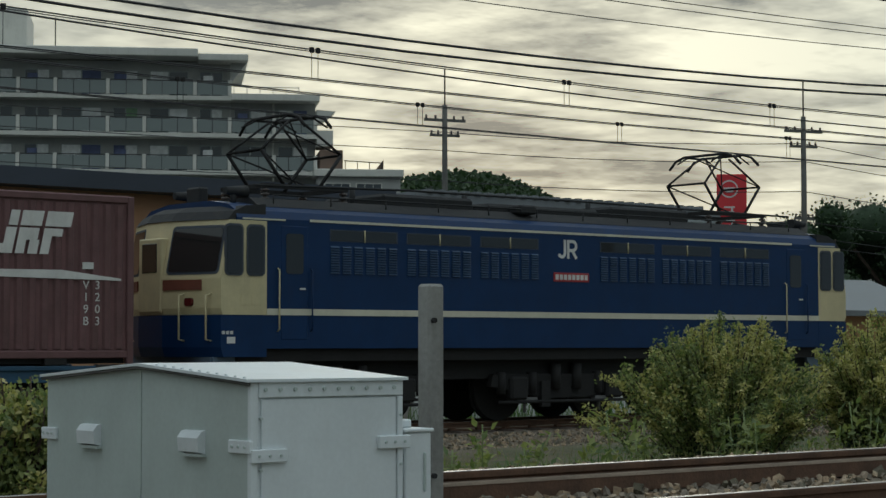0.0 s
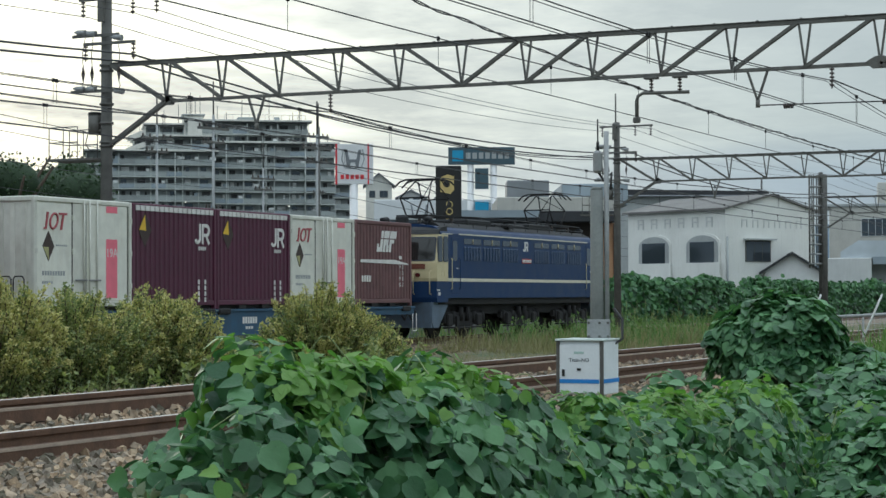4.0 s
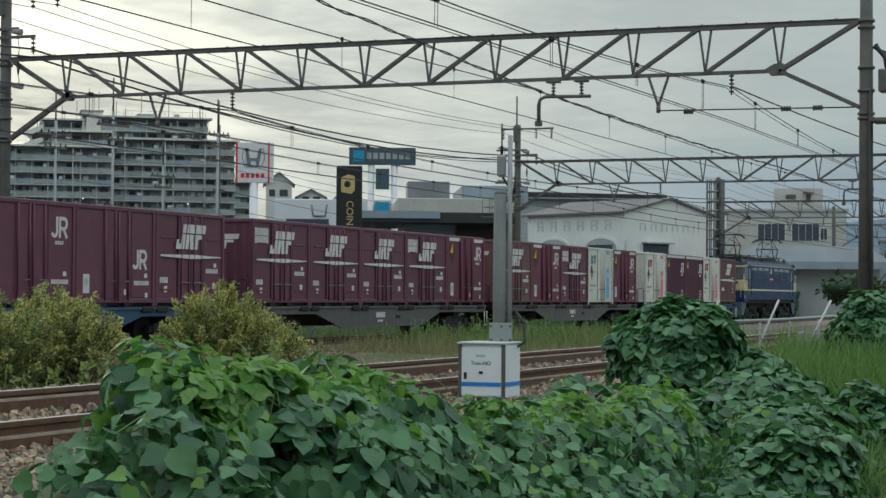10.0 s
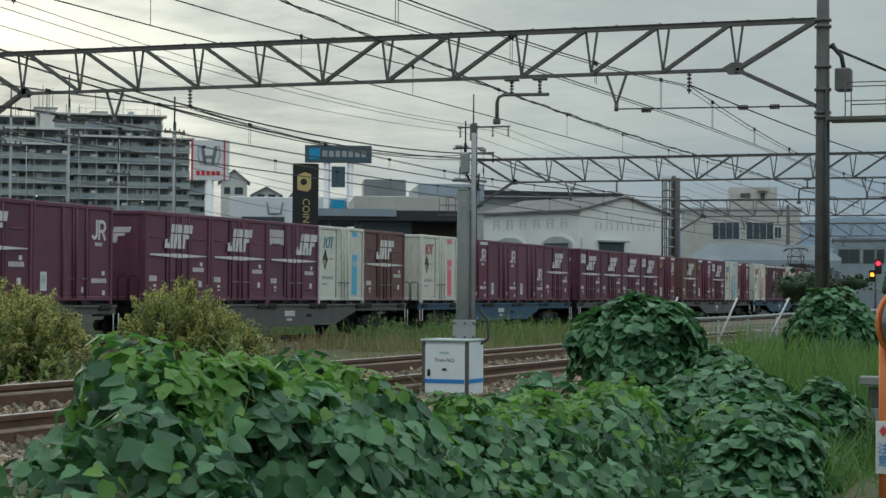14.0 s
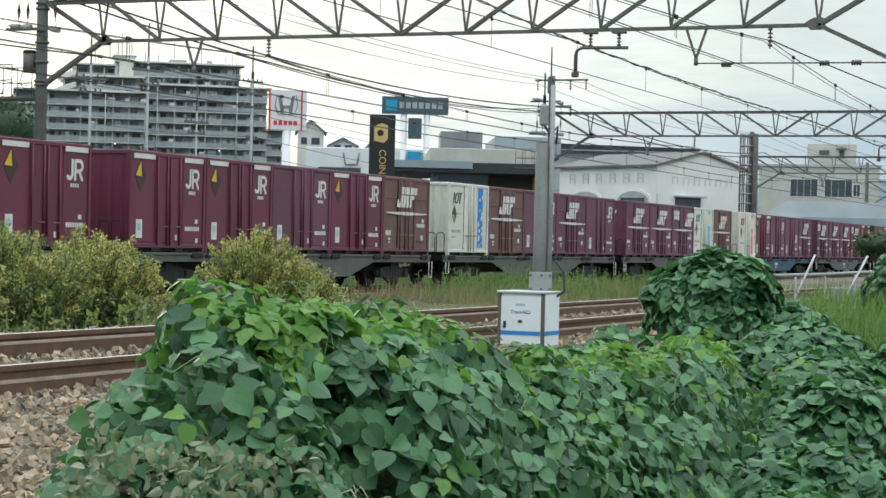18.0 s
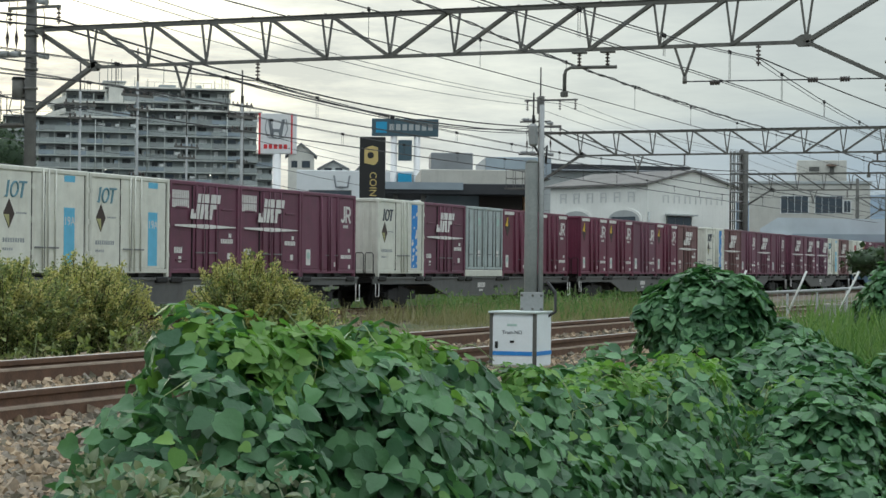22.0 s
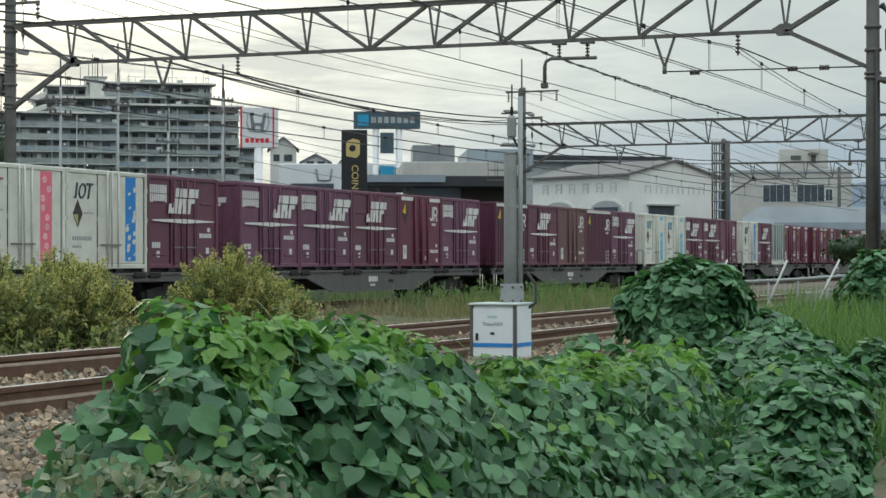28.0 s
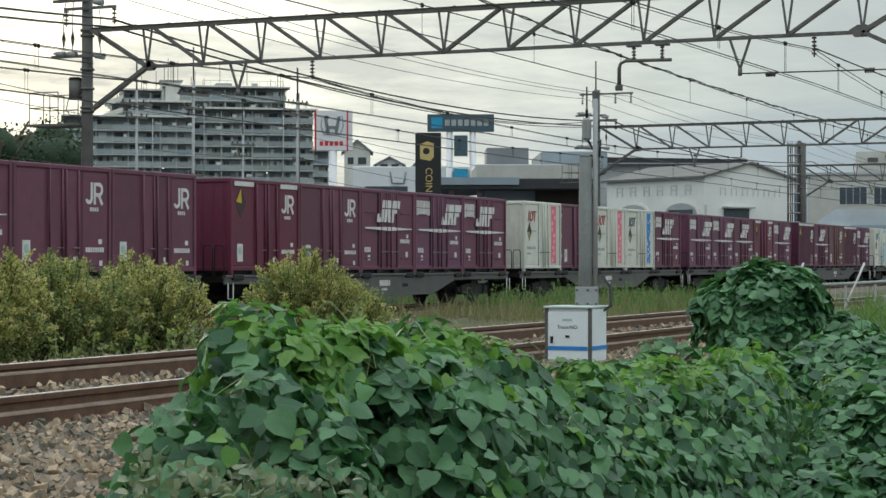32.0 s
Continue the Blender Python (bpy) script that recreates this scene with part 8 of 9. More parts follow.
SHOW_WALL = mat("white_panel_wall", (0.68, 0.70, 0.71), 0.6, var=0.05, scale=0.5, streak=0.12, dirt=(0.4, 0.41, 0.41), bump=0.05)


def dealership():
    b = thing("car_showroom", "white flat-roofed car showroom with dark upper windows", "shop", m=at(63.25, 150, 0))
    part("upper_wall", Mesh().box(0, 9.5, 0, 10, 4.6, 8.8, 0.05), SHOW_WALL, b)
    part("ground_wall", Mesh().box(-6, 9.3, 0.6, 10, -1, 4.6), WALL_BLUEGREY, b)
    part("fascia", Mesh().box(-7, 9.6, -0.8, 0.6, 3.9, 4.7, 0.04), WALL_GREY, b)
    fb = Mesh()
    bars(fb, -1.2, 4.1, 2.6, 0.42, -0.80, 5)
    part("fascia_bars", fb, MARK_RED, b, "red bars in place of lettering")
    window(b, 1.0, 4.2, 5.6, 7.2, 0.0, MASTC, 2)
    window(b, 7.4, 9.0, 5.6, 7.2, 0.0, MASTC, 1)
    em = Mesh().path([(2.9, -0.05, 8.4), (3.05, -0.05, 7.5), (3.5, -0.05, 7.5)], 0.07, 6).path([(4.1, -0.05, 8.4), (3.95, -0.05, 7.5), (3.5, -0.05, 7.5)], 0.07, 6)
    part("emblem", em, ROOF_GREY, b, "grey plain emblem shape")
    for k in range(5):
        part("shop_window", Mesh().box(0.4 + k * 1.8, 1.9 + k * 1.8, 0.5, 0.6, 0.4, 3.6), GLASS, b)
    part("lit_shop_front", Mesh().box(1.9, 4.4, 0.40, 0.49, 2.75, 3.45), glow_mat("shop_lighting", (1.0, 0.93, 0.8), 1.1), b, "lit shop front")
    part("roof_unit", Mesh().box(-5.5, -3.5, 2, 4, 4.7, 5.9, 0.05), ROOF_GREY, b)


dealership()


def low_building():
    b = thing("low_building", "low black-walled building with flat roof and curved carport", "building", m=at(58.2, 122, 0.0))
    part("wall", Mesh().box(3.6, 9.4, 0, 6, 0.4, 4.4), SIGN_BLACK, b, "black metal wall")
    part("roof", Mesh().box(3.4, 9.6, -0.4, 6.4, 4.4, 4.75, 0.03), ROOF_DARK, b)
    for x in (6.3, 6.7, 8.1, 8.5):
        part("wall_lamp", Mesh().box(x, x + 0.12, -0.12, 0.0, 2.8, 3.05, 0.02), SIGN_WHITE, b, "small white wall lamp")
    arc = [(0.2 + 5.2 * k / 10, 4.6 + 0.75 * math.sin(math.pi * (0.25 + 0.75 * k / 10)) - 0.4) for k in range(11)]
    part("carport_roof", Mesh().prism(arc + [(x, z - 0.14) for x, z in arc[::-1]], "y", -3, 2), ROOF_GREY, b, "curved carport roof")
    for x in (0.4, 3.0):
        part("carport_post", Mesh().box(x, x + 0.14, -2.6, -2.46, 0.4, 4.7), GALV, b)
    part("back_wall", Mesh().box(-1.0, 3.6, 3.0, 3.3, 0.4, 4.2), ROOF_DARK, b)


low_building()


def pole_signs():
    # white pylon sign with red edges
    s = thing("pylon_sign", "white square pylon sign with red edges on a white pole", "sign", m=at(62.70, 130, 0))
    part("panel", Mesh().box(-1.28, 1.22, -0.25, 0.25, 8.85, 11.55, 0.03), SIGN_WHITE, s)
    part("edge", Mesh().box(-1.33, -1.20, -0.28, 0.28, 8.83, 11.57), SIGN_RED, s, "red edge strip")
    part("edge", Mesh().box(0.83, 0.93, -0.28, -0.24, 8.83, 11.57), SIGN_RED, s, "red edge strip")
    em = Mesh()
    em.path([(-0.80, -0.28, 11.2), (-0.90, -0.28, 10.5), (-0.70, -0.28, 9.95), (-0.15, -0.28, 9.90), (0.40, -0.28, 9.95), (0.60, -0.28, 10.5), (0.50, -0.28, 11.2)], 0.03, 5)
    em.prism([(-0.72, 11.15), (-0.52, 11.15), (-0.38, 10.5), (0.08, 10.5), (0.22, 11.15), (0.42, 11.15), (0.22, 10.0), (0.05, 10.0), (0.0, 10.3), (-0.30, 10.3), (-0.35, 10.0), (-0.52, 10.0)], "y", -0.29, -0.25)
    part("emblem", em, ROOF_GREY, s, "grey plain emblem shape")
    bb = Mesh()
    bars(bb, -0.98, 9.18, 1.66, 0.30, -0.25, 5, 0.02)
    parts("name_bar", bb, SIGN_RED, s, "red bars in place of lettering")
    part("pole", Mesh().tube((-0.1, 0, -0.5), (-0.1, 0, 8.85), 0.28, 14), SIGN_WHITE, s, "white pole")
    # black laundry pylon
    s = thing("pylon_sign", "tall black laundry pylon sign with gold letters and emblem", "sign", m=at(65.48, 99, 0))
    part("panel", Mesh().box(-0.66, 0.66, -0.2, 0.2, 0.2, 8.0, 0.03), SIGN_BLACK, s)
    part("emblem", Mesh().prism([(-0.42, 6.65), (0.1, 6.55), (0.28, 6.75), (0.28, 7.45), (-0.05, 7.55), (-0.42, 7.4)], "y", -0.215, -0.2), SIGN_GOLD, s, "gold emblem block")
    part("emblem_ring", Mesh().tube((-0.1, -0.22, 7.05), (-0.1, -0.214, 7.05), 0.17, 14), SIGN_BLACK, s)
    words("sign_text", "COIN LAUNDRY", 0.50, SIGN_GOLD, s, pose(0.02, -0.21, 4.35, 90, 90, 0), "gold sideways lettering", depth=0.006)
    # billboard on two posts
    s = thing("billboard", "long teal-grey billboard with cyan square on two white posts", "billboard", m=at(66.46, 150, 0))
    part("panel", Mesh().box(-2.62, 2.55, -0.2, 0.2, 11.5, 12.85, 0.03), SIGN_TEAL, s)
    part("cyan_square", Mesh().box(-2.3, -1.45, -0.22, -0.2, 11.75, 12.6), SIGN_CYAN, s)
    bb = Mesh()
    bars(bb, -1.25, 11.95, 3.5, 0.48, -0.2, 7, 0.02)
    parts("writing_bar", bb, WALL_GREY, s, "pale bars of unreadable writing")
    for x in (-0.9, 0.9):
        part("post", Mesh().tube((x, 0.1, -0.5), (x, 0.1, 11.5), 0.26, 12), SIGN_WHITE, s)
    part("lower_panel", Mesh().box(-0.55, 0.5, -0.25, 0.1, 9.6, 11.2, 0.02), SIGN_TEAL, s)
    part("lower_panel", Mesh().box(-0.55, 0.5, -0.27, 0.1, 7.4, 8.6, 0.02), SIGN_CYAN, s, "bright cyan panel")
    part("lower_panel", Mesh().box(-0.55, 0.5, -0.25, 0.1, 6.3, 7.3, 0.02), SIGN_TEAL, s)
    # red noodle shop sign
    s = thing("pylon_sign", "bright red upright shop sign with white emblem", "sign", m=at(48.0, 66, 0))
    part("panel", Mesh().box(-0.5, 0.5, -0.18, 0.18, 4.6, 7.05, 0.02), SIGN_RED, s)
    part("emblem", Mesh().tube((-0.08, -0.195, 6.55), (-0.08, -0.18, 6.55), 0.30, 20), MARK, s, "white round emblem")
    part("emblem_core", Mesh().tube((-0.08, -0.205, 6.55), (-0.08, -0.19, 6.55), 0.25, 20), SIGN_RED, s)
    part("emblem_bowl", Mesh().prism([(-0.28, 6.6), (0.12, 6.6), (0.03, 6.42), (-0.19, 6.42)], "y", -0.215, -0.2), MARK, s)
    kb = Mesh()
    for z in (5.75, 5.3, 4.85):
        kb.box(-0.22, 0.08, -0.195, -0.18, z, z + 0.05).box(-0.25, 0.10, -0.195, -0.18, z + 0.16, z + 0.21).box(-0.02, 0.04, -0.195, -0.18, z - 0.05, z + 0.16)
    parts("writing_bar", kb, MARK, s, "white bars of writing")
    part("post", Mesh().tube((0, 0, -0.5), (0, 0, 4.6), 0.14, 10), SIGN_WHITE, s)


pole_signs()


def oval(x, z, rx, rz, y0, y1):
    return Mesh().prism([(x + rx * math.cos(a * math.pi / 12), z + rz * math.sin(a * math.pi / 12)) for a in range(24)], "y", y0, y1)


def laundry():
    b = thing("laundry_shop", "shop with wide dark canopy roof and blue-grey walls", "shop", m=at(64.92, 108, 0))
    # local x: 0 at the canopy's free end, growing to the right
    part("canopy_roof", Mesh().box(1.3, 10.2, -2.5, 7, 5.35, 5.95, 0.04), ROOF_DARK, b, "thin dark canopy roof")
    part("canopy_edge", Mesh().box(1.2, 6.0, -2.6, -2.4, 5.6, 6.0), WALL_BLUEGREY, b)
    part("upper_wall", Mesh().box(3.7, 10.3, -1.8, 7.5, 5.95, 6.75, 0.03), WALL_BEIGE, b)
    part("roof_unit", Mesh().box(4.4, 6.8, 2, 5, 6.75, 7.9, 0.04), ROOF_GREY, b)
    part("roof_hall", Mesh().box(7.6, 11.4, 3, 12, 6.5, 7.75, 0.04), WALL_BLUEGREY, b)
    for x in (2.2, 3.7):
        part("column", Mesh().box(x, x + 0.25, -2.2, -1.95, -0.5, 5.4), MASTC, b)
    part("wall", Mesh().box(4.2, 7.0, -0.5, 6, -0.5, 5.35), WALL_BLUEGREY, b)
    window(b, 5.95, 6.85, 3.45, 4.45, -0.5)
    part("dark_panel", Mesh().box(7.0, 9.4, -0.9, 5, -0.5, 5.35), mat("dark_brown_panel", (0.035, 0.026, 0.022), 0.7, var=0.2, scale=0.8), b, "dark brown entrance panel")
    part("ring_mark", oval(7.72, 2.36, 0.38, 0.72, -0.95, -0.9), MARK, b, "white ring mark")
    part("ring_core", oval(7.72, 2.36, 0.29, 0.60, -0.98, -0.94), bpy.data.materials["dark_brown_panel"], b)
    nb = Mesh()
    bars(nb, 7.4, 3.55, 0.7, 0.22, -0.9, 3)
    parts("writing_bar", nb, WALL_GREY, b)
    part("plank_screen", Mesh().box(9.5, 10.4, -0.4, 5, -0.5, 5.35), WALL_PEACH, b)
    for k in range(4):
        part("plank", Mesh().box(9.5 + k * 0.24, 9.68 + k * 0.24, -0.5, -0.4, -0.5, 5.3), WALL_BROWN if k % 2 else WALL_PEACH, b)
    # traffic signs in front
    s = thing("traffic_sign", "two round traffic signs on one white post", "traffic sign", m=at(67.6, 96, 0.70))
    part("post", Mesh().tube((0, 0, 0), (0, 0, 2.5), 0.04, 8), MARK, s)
    for z in (2.04, 1.45):
        d = part("disc", Mesh().tube((0, -0.08, z), (0, -0.05, z), 0.25, 20), MARK_RED, s, "red-rimmed disc")
        part("face", Mesh().tube((0, -0.10, z), (0, -0.07, z), 0.19, 20), MARK, d)


laundry()


HOUSE_WALL = mat("cream_white_wall", (0.76, 0.765, 0.73), 0.7, var=0.06, scale=0.5, streak=0.2, dirt=(0.4, 0.38, 0.33), bump=0.05)
HOUSE_ROOF = mat("weathered_house_roof", (0.15, 0.145, 0.14), 0.7, var=0.25, scale=0.6, streak=0.3, dirt=(0.09, 0.06, 0.045))


def works_house():
    """White two-storey house with arched recesses in its front, standing cornerwise to the track."""
    h = thing("works_house", "white workshop house with arched window recesses and low gable roof", "house", m=pose(124.5, 36.6, 0, 0, 0, math.degrees(math.atan2(-0.479, 0.878))))
    # local x along the gable side, local y along the front
    W, D, E, R = 8.7, 9.6, 7.08, 8.05
    part("wall", Mesh().prism([(0, -1), (W, -1), (W, E), (W / 2, R), (0, E)], "y", 0, D), HOUSE_WALL, h)
    for p in (((-0.3, E - 0.1), (W / 2, R)), ((W / 2, R), (W + 0.3, E - 0.1))):
        part("roof_slope", Mesh().prism([p[0], p[1], (p[1][0], p[1][1] + 0.14), (p[0][0], p[0][1] + 0.14)], "y", -0.2, D + 0.3), HOUSE_ROOF, h)
    for k in range(2):
        y0 = 0.45 + k * 4.75
        arch = [(y0, 1.9), (y0 + 3.3, 1.9), (y0 + 3.3, 4.75)]
        for i in range(1, 10):
            a = math.pi * i / 10
            arch.append((y0 + 1.65 + 1.65 * math.cos(a), 4.75 + 0.75 * math.sin(a)))
        arch.append((y0, 4.75))
        fr = part("arch_recess", Mesh().prism(arch, "x", -0.10, 0.05), HOUSE_WALL, h, "arched recess with balcony front")
        inner = [(a * 0.92 + (y0 + 1.65) * 0.08, b * 0.95 + 0.12) for a, b in arch]
        part("arch_back", Mesh().prism(inner, "x", -0.13, -0.08), WALL_GREY, fr)
        part("pane", Mesh().box(-0.16, -0.12, y0 + 0.5, y0 + 2.8, 3.0, 4.9), GLASS, fr)
        part("sill_wall", Mesh().box(-0.24, -0.1, y0 - 0.1, y0 + 3.4, 1.8, 3.5), HOUSE_WALL, fr)
        part("window", Mesh().box(-0.06, 0.0, y0 + 0.6, y0 + 3.0, -0.2, 1.0), GLASS, h)
    nb = Mesh()
    for k in range(6):
        y = 1.2 + k * 1.35
        nb.box(-0.05, 0.0, y, y + 0.6, 6.5, 6.58).box(-0.05, 0.0, y, y + 0.1, 5.9, 6.55).box(-0.05, 0.0, y + 0.5, y + 0.6, 5.9, 6.55).box(-0.05, 0, y, y + 0.6, 6.2, 6.28)
    tagged(part("raised_writing", nb, WALL_WHITE, h, "raised unreadable wall writing"), kind="stuff")
    nb = Mesh()
    for k in range(6):
        x = 1.5 + k * 1.05
        nb.box(x, x + 0.55, -0.03, 0.0, 6.3, 6.38).box(x, x + 0.08, -0.03, 0, 5.85, 6.35).box(x + 0.47, x + 0.55, -0.03, 0, 5.85, 6.35)
    tagged(part("raised_writing", nb, WALL_WHITE, h), kind="stuff")
    window(h, 1.9, 4.2, 3.6, 4.9, 0.0, MASTC, 2)
    part("awning", Mesh().box(1.7, 4.4, -0.5, 0.02, 5.0, 5.1), WALL_GREY, h)
    part("drain_pipe", Mesh().tube((0.1, -0.08, -0.5), (0.1, -0.08, 5.2), 0.07, 8), WALL_GREY, h)


works_house()


def rear_hall():
    """Long hall behind the white house: pale wall under a dark flat-pitched roof."""
    b = thing("works_hall", "long grey hall with dark shallow roof behind the white house", "building", m=at(72.05, 152, 0))
    part("wall", Mesh().box(-7.5, 7.0, 0, 9, -1, 9.1, 0.04), WALL_GREY, b)
    part("roof", Mesh().prism([(-7.9, 9.1), (7.5, 8.95), (7.5, 9.35), (-7.9, 9.68)], "y", -0.5, 9.5), ROOF_DARK, b, "dark shallow roof")
    part("gutter", Mesh().tube((-7.8, -0.55, 9.1), (7.4, -0.55, 8.98), 0.08, 6), ROOF_GREY, b)


rear_hall()


def right_side():
    b = thing("office_building", "beige three-storey office building with wide windows and roof house", "office building", m=at(76.6, 175, 0))
    part("wall", Mesh().box(0, 10.6, 0, 9, -1, 9.1, 0.05), WALL_BEIGE, b)
    part("roof", Mesh().box(-0.15, 10.75, -0.2, 9.2, 9.1, 9.35, 0.03), WALL_GREY, b)
    rh = part("roof_house", Mesh().box(4.3, 8.6, 1.5, 6, 9.35, 11.3, 0.04), WALL_BEIGE, b)
    part("vent", Mesh().box(5.3, 6.2, 1.42, 1.5, 10.3, 10.7), MASTC, rh)
    part("doorway", Mesh().box(7.1, 7.5, 1.42, 1.5, 10.0, 10.7), MASTC, rh)
    part("canopy", Mesh().box(6.8, 7.7, 1.0, 1.5, 10.75, 10.9), WALL_BROWN, rh)
    for x0 in (2.8, 5.8):
        window(b, x0, x0 + 2.4, 6.5, 8.0, 0, WALL_WHITE, 3)
    window(b, 8.3, 8.9, 6.6, 7.6, 0, WALL_WHITE, 1)
    for x0 in (1.2, 4.2, 7.2):
        window(b, x0, x0 + 2.2, 3.4, 4.8, 0, WALL_WHITE, 2)
    s = thing("storage_hall", "low hall with pale metal roof and grey walls", "building", m=at(77.1, 158, 0))
    part("wall", Mesh().box(0, 10.8, 0, 12, -1, 4.3, 0.05), WALL_GREY, s)
    part("roof", Mesh().prism([(-0.5, 4.2), (11.3, 4.2), (11.3, 4.5), (9.8, 5.5), (0.9, 5.6), (-0.5, 4.7)], "y", -1.4, 12.5), ROOF_PALE, s)
    part("fascia", Mesh().box(2.0, 11.3, -1.6, -1.4, 3.7, 4.3), WALL_BLUEGREY, s)
    part("low_wing", Mesh().box(-2.2, 1.9, -2.0, 5, -1, 4.2, 0.04), WALL_WHITE, s)
    q = thing("office_block", "blue-grey flat-roofed office block with dark window strip", "office building", m=at(81.0, 172, 0))
    part("wall", Mesh().box(0, 9, 0, 8, -1, 6.3, 0.05), WALL_BLUEGREY, q)
    part("roof", Mesh().box(-0.15, 9.15, -0.15, 8.2, 6.3, 6.55, 0.03), ROOF_GREY, q)
    for k in range(4):
        window(q, 0.5 + k * 2.1, 2.2 + k * 2.1, 4.4, 5.5, 0, MASTC, 1)
    gable_house("house", "small house with pale roof beyond the crossing", at(82.5, 190, 0), 8, 8, 4.6, 6.2, WALL_WHITE, ROOF_PALE, ((1.5, 3, 2.4, 3.8), (5, 6.4, 2.4, 3.8)))
    for az, d, w, hh, mt in ((83.4, 230, 9, 6.5, WALL_BROWN), (84.6, 210, 8, 5.2, WALL_BEIGE), (81.6, 215, 6, 6.0, WALL_WHITE)):
        gable_house("house", "small house beyond the crossing", at(az, d, 0), w, 8, hh - 1.5, hh, mt, ROOF_GREY, ((1.5, 3, 2.4, 3.8),))
    t = thing("railway_signal", "railway signal with one red and one amber lamp", "signal", m=at(82.2, 150, 0))
    part("post", Mesh().tube((0, 0, -0.5), (0, 0, 5.2), 0.07, 8), GALV, t)
    hd = part("head", Mesh().box(-0.05, 0.45, -0.15, 0.1, 3.15, 4.25, 0.03), UNDER, t)
    part("red_lamp", Mesh().tube((0.2, -0.2, 3.95), (0.2, -0.15, 3.95), 0.17, 14), glow_mat("red_lamp_glow", (1.0, 0.03, 0.06), 4.0), hd, "lit red lamp")
    hd = part("head", Mesh().box(-0.48, -0.03, -0.15, 0.1, 2.55, 3.45, 0.03), UNDER, t)
    part("amber_lamp", Mesh().tube((-0.25, -0.2, 3.1), (-0.25, -0.15, 3.1), 0.16, 14), glow_mat("amber_lamp_glow", (1.0, 0.35, 0.02), 4.0), hd, "lit amber lamp")
    # relay stack on the third gantry
    q = thing("equipment_mast", "lattice mast with ringed equipment stack beside the third gantry", "mast")
    for k in range(8):
        a = k * math.pi / 4
        part("upright", Mesh().tube((119.0 + 0.38 * math.cos(a), 29.2 + 0.38 * math.sin(a), 3.0), (119.0 + 0.38 * math.cos(a), 29.2 + 0.38 * math.sin(a), 8.8), 0.04, 5), GALV, q)
    for z in (3.2, 3.8, 4.4, 5.0, 5.6, 6.2, 6.8, 7.4, 8.0, 8.6):
        part("ring", Mesh().tube((119.0, 29.2, z), (119.0, 29.2, z + 0.10), 0.42, 14), GALV_PALE, q)
    part("pole", Mesh().tube((119.0, 28.6, -0.5), (119.0, 28.6, 8.8), 0.17, 10), MASTC, q)


right_side()


def warehouse():
    b = thing("warehouse", "long grey warehouse with corrugated roof behind the train", "warehouse")
    x0, x1, y0, y1 = 27.2, 36.5, 34.0, 46.0
    part("wall", Mesh().box(x0, x1, y0, y1 - 1, -0.6, 4.3, 0.05), WALL_WHITE, b)
    part("roof", Mesh().prism([(y0 - 0.5, 4.45), (y0 - 0.5, 4.72), (y1 + 0.4, 4.3), (y1 + 0.4, 4.1)], "x", x0 - 0.3, x1 + 0.3), ROOF_GREY, b)
    rb = Mesh()
    n = int((x1 - x0) / 0.35)
    for k in range(n):
        x = x0 + k * 0.35
        rb.prism([(y0 - 0.55, 4.70), (y0 - 0.55, 4.80), (y1, 4.36), (y1, 4.28)], "x", x, x + 0.16)
    tagged(part("roof_ribs", rb, ROOF_GREY, b), kind="stuff")
    part("gutter", Mesh().tube((x0, y0 - 0.6, 4.42), (x1, y0 - 0.6, 4.42), 0.07, 8), ROOF_PALE, b)
    part("downpipe", Mesh().path([(x1 - 0.1, y0 - 0.6, 4.4), (x1 - 0.1, y0 - 0.15, 4.0), (x1 - 0.1, y0 - 0.15, 0)], 0.05, 6), ROOF_PALE, b)
    w = thing("workshop", "dark roofed workshop with peach walls beside the yard", "building")
    part("wall", Mesh().box(-6, 25.6, 33.8, 41, -0.6, 4.40, 0.05), WALL_PEACH, w)
    part("roof", Mesh().prism([(33.2, 4.36), (33.2, 4.70), (41.6, 4.55), (41.6, 4.30)], "x", -6.5, 26.1), mat("slate_blue_roof", (0.045, 0.055, 0.075), 0.7, var=0.15, scale=0.8), w, "long slate-blue roof")
    p = thing("shed", "peach plaster shed with tiled grey roof", "shed")
    part("wall", Mesh().box(40.2, 45.5, 34.0, 38, -0.6, 2.15, 0.03), WALL_PEACH, p)
    part("roof", Mesh().prism([(33.5, 2.1), (33.5, 2.25), (36, 3.2), (38.5, 2.25), (38.5, 2.1)], "x", 39.8, 46), ROOF_GREY, p)
    part("vent", Mesh().box(41.2, 41.7, 33.95, 34.0, 1.3, 1.6), WALL_BEIGE, p)


warehouse()


def utility_pole(x, y, top, label, r=0.12, paint=MASTC):
    p = thing("utility_pole", label, "utility pole", "utility poles")
    part("shaft", Mesh().tube((x, y, -0.6), (x, y, top), r, 12, r * 0.7), paint, p)
    for z, a in ((top - 0.5, 0.7), (top - 1.0, 0.5), (top - 3.4, 0.35)):
        part("cross_arm", Mesh().beam((x - a, y + 0.3 * a, z), (x + a, y - 0.3 * a, z), 0.09), GALV, p)
        for s in (-0.9, -0.45, 0.45, 0.9):
            part("insulator", Mesh().tube((x + s * a, y - 0.3 * s * a, z + 0.04), (x + s * a, y - 0.3 * s * a, z + 0.16), 0.035, 8), PORCELAIN, p)
        part("lightning_rod", Mesh().tube((x, y, top), (x, y, top + 1.2), 0.03, 6), GALV, p)


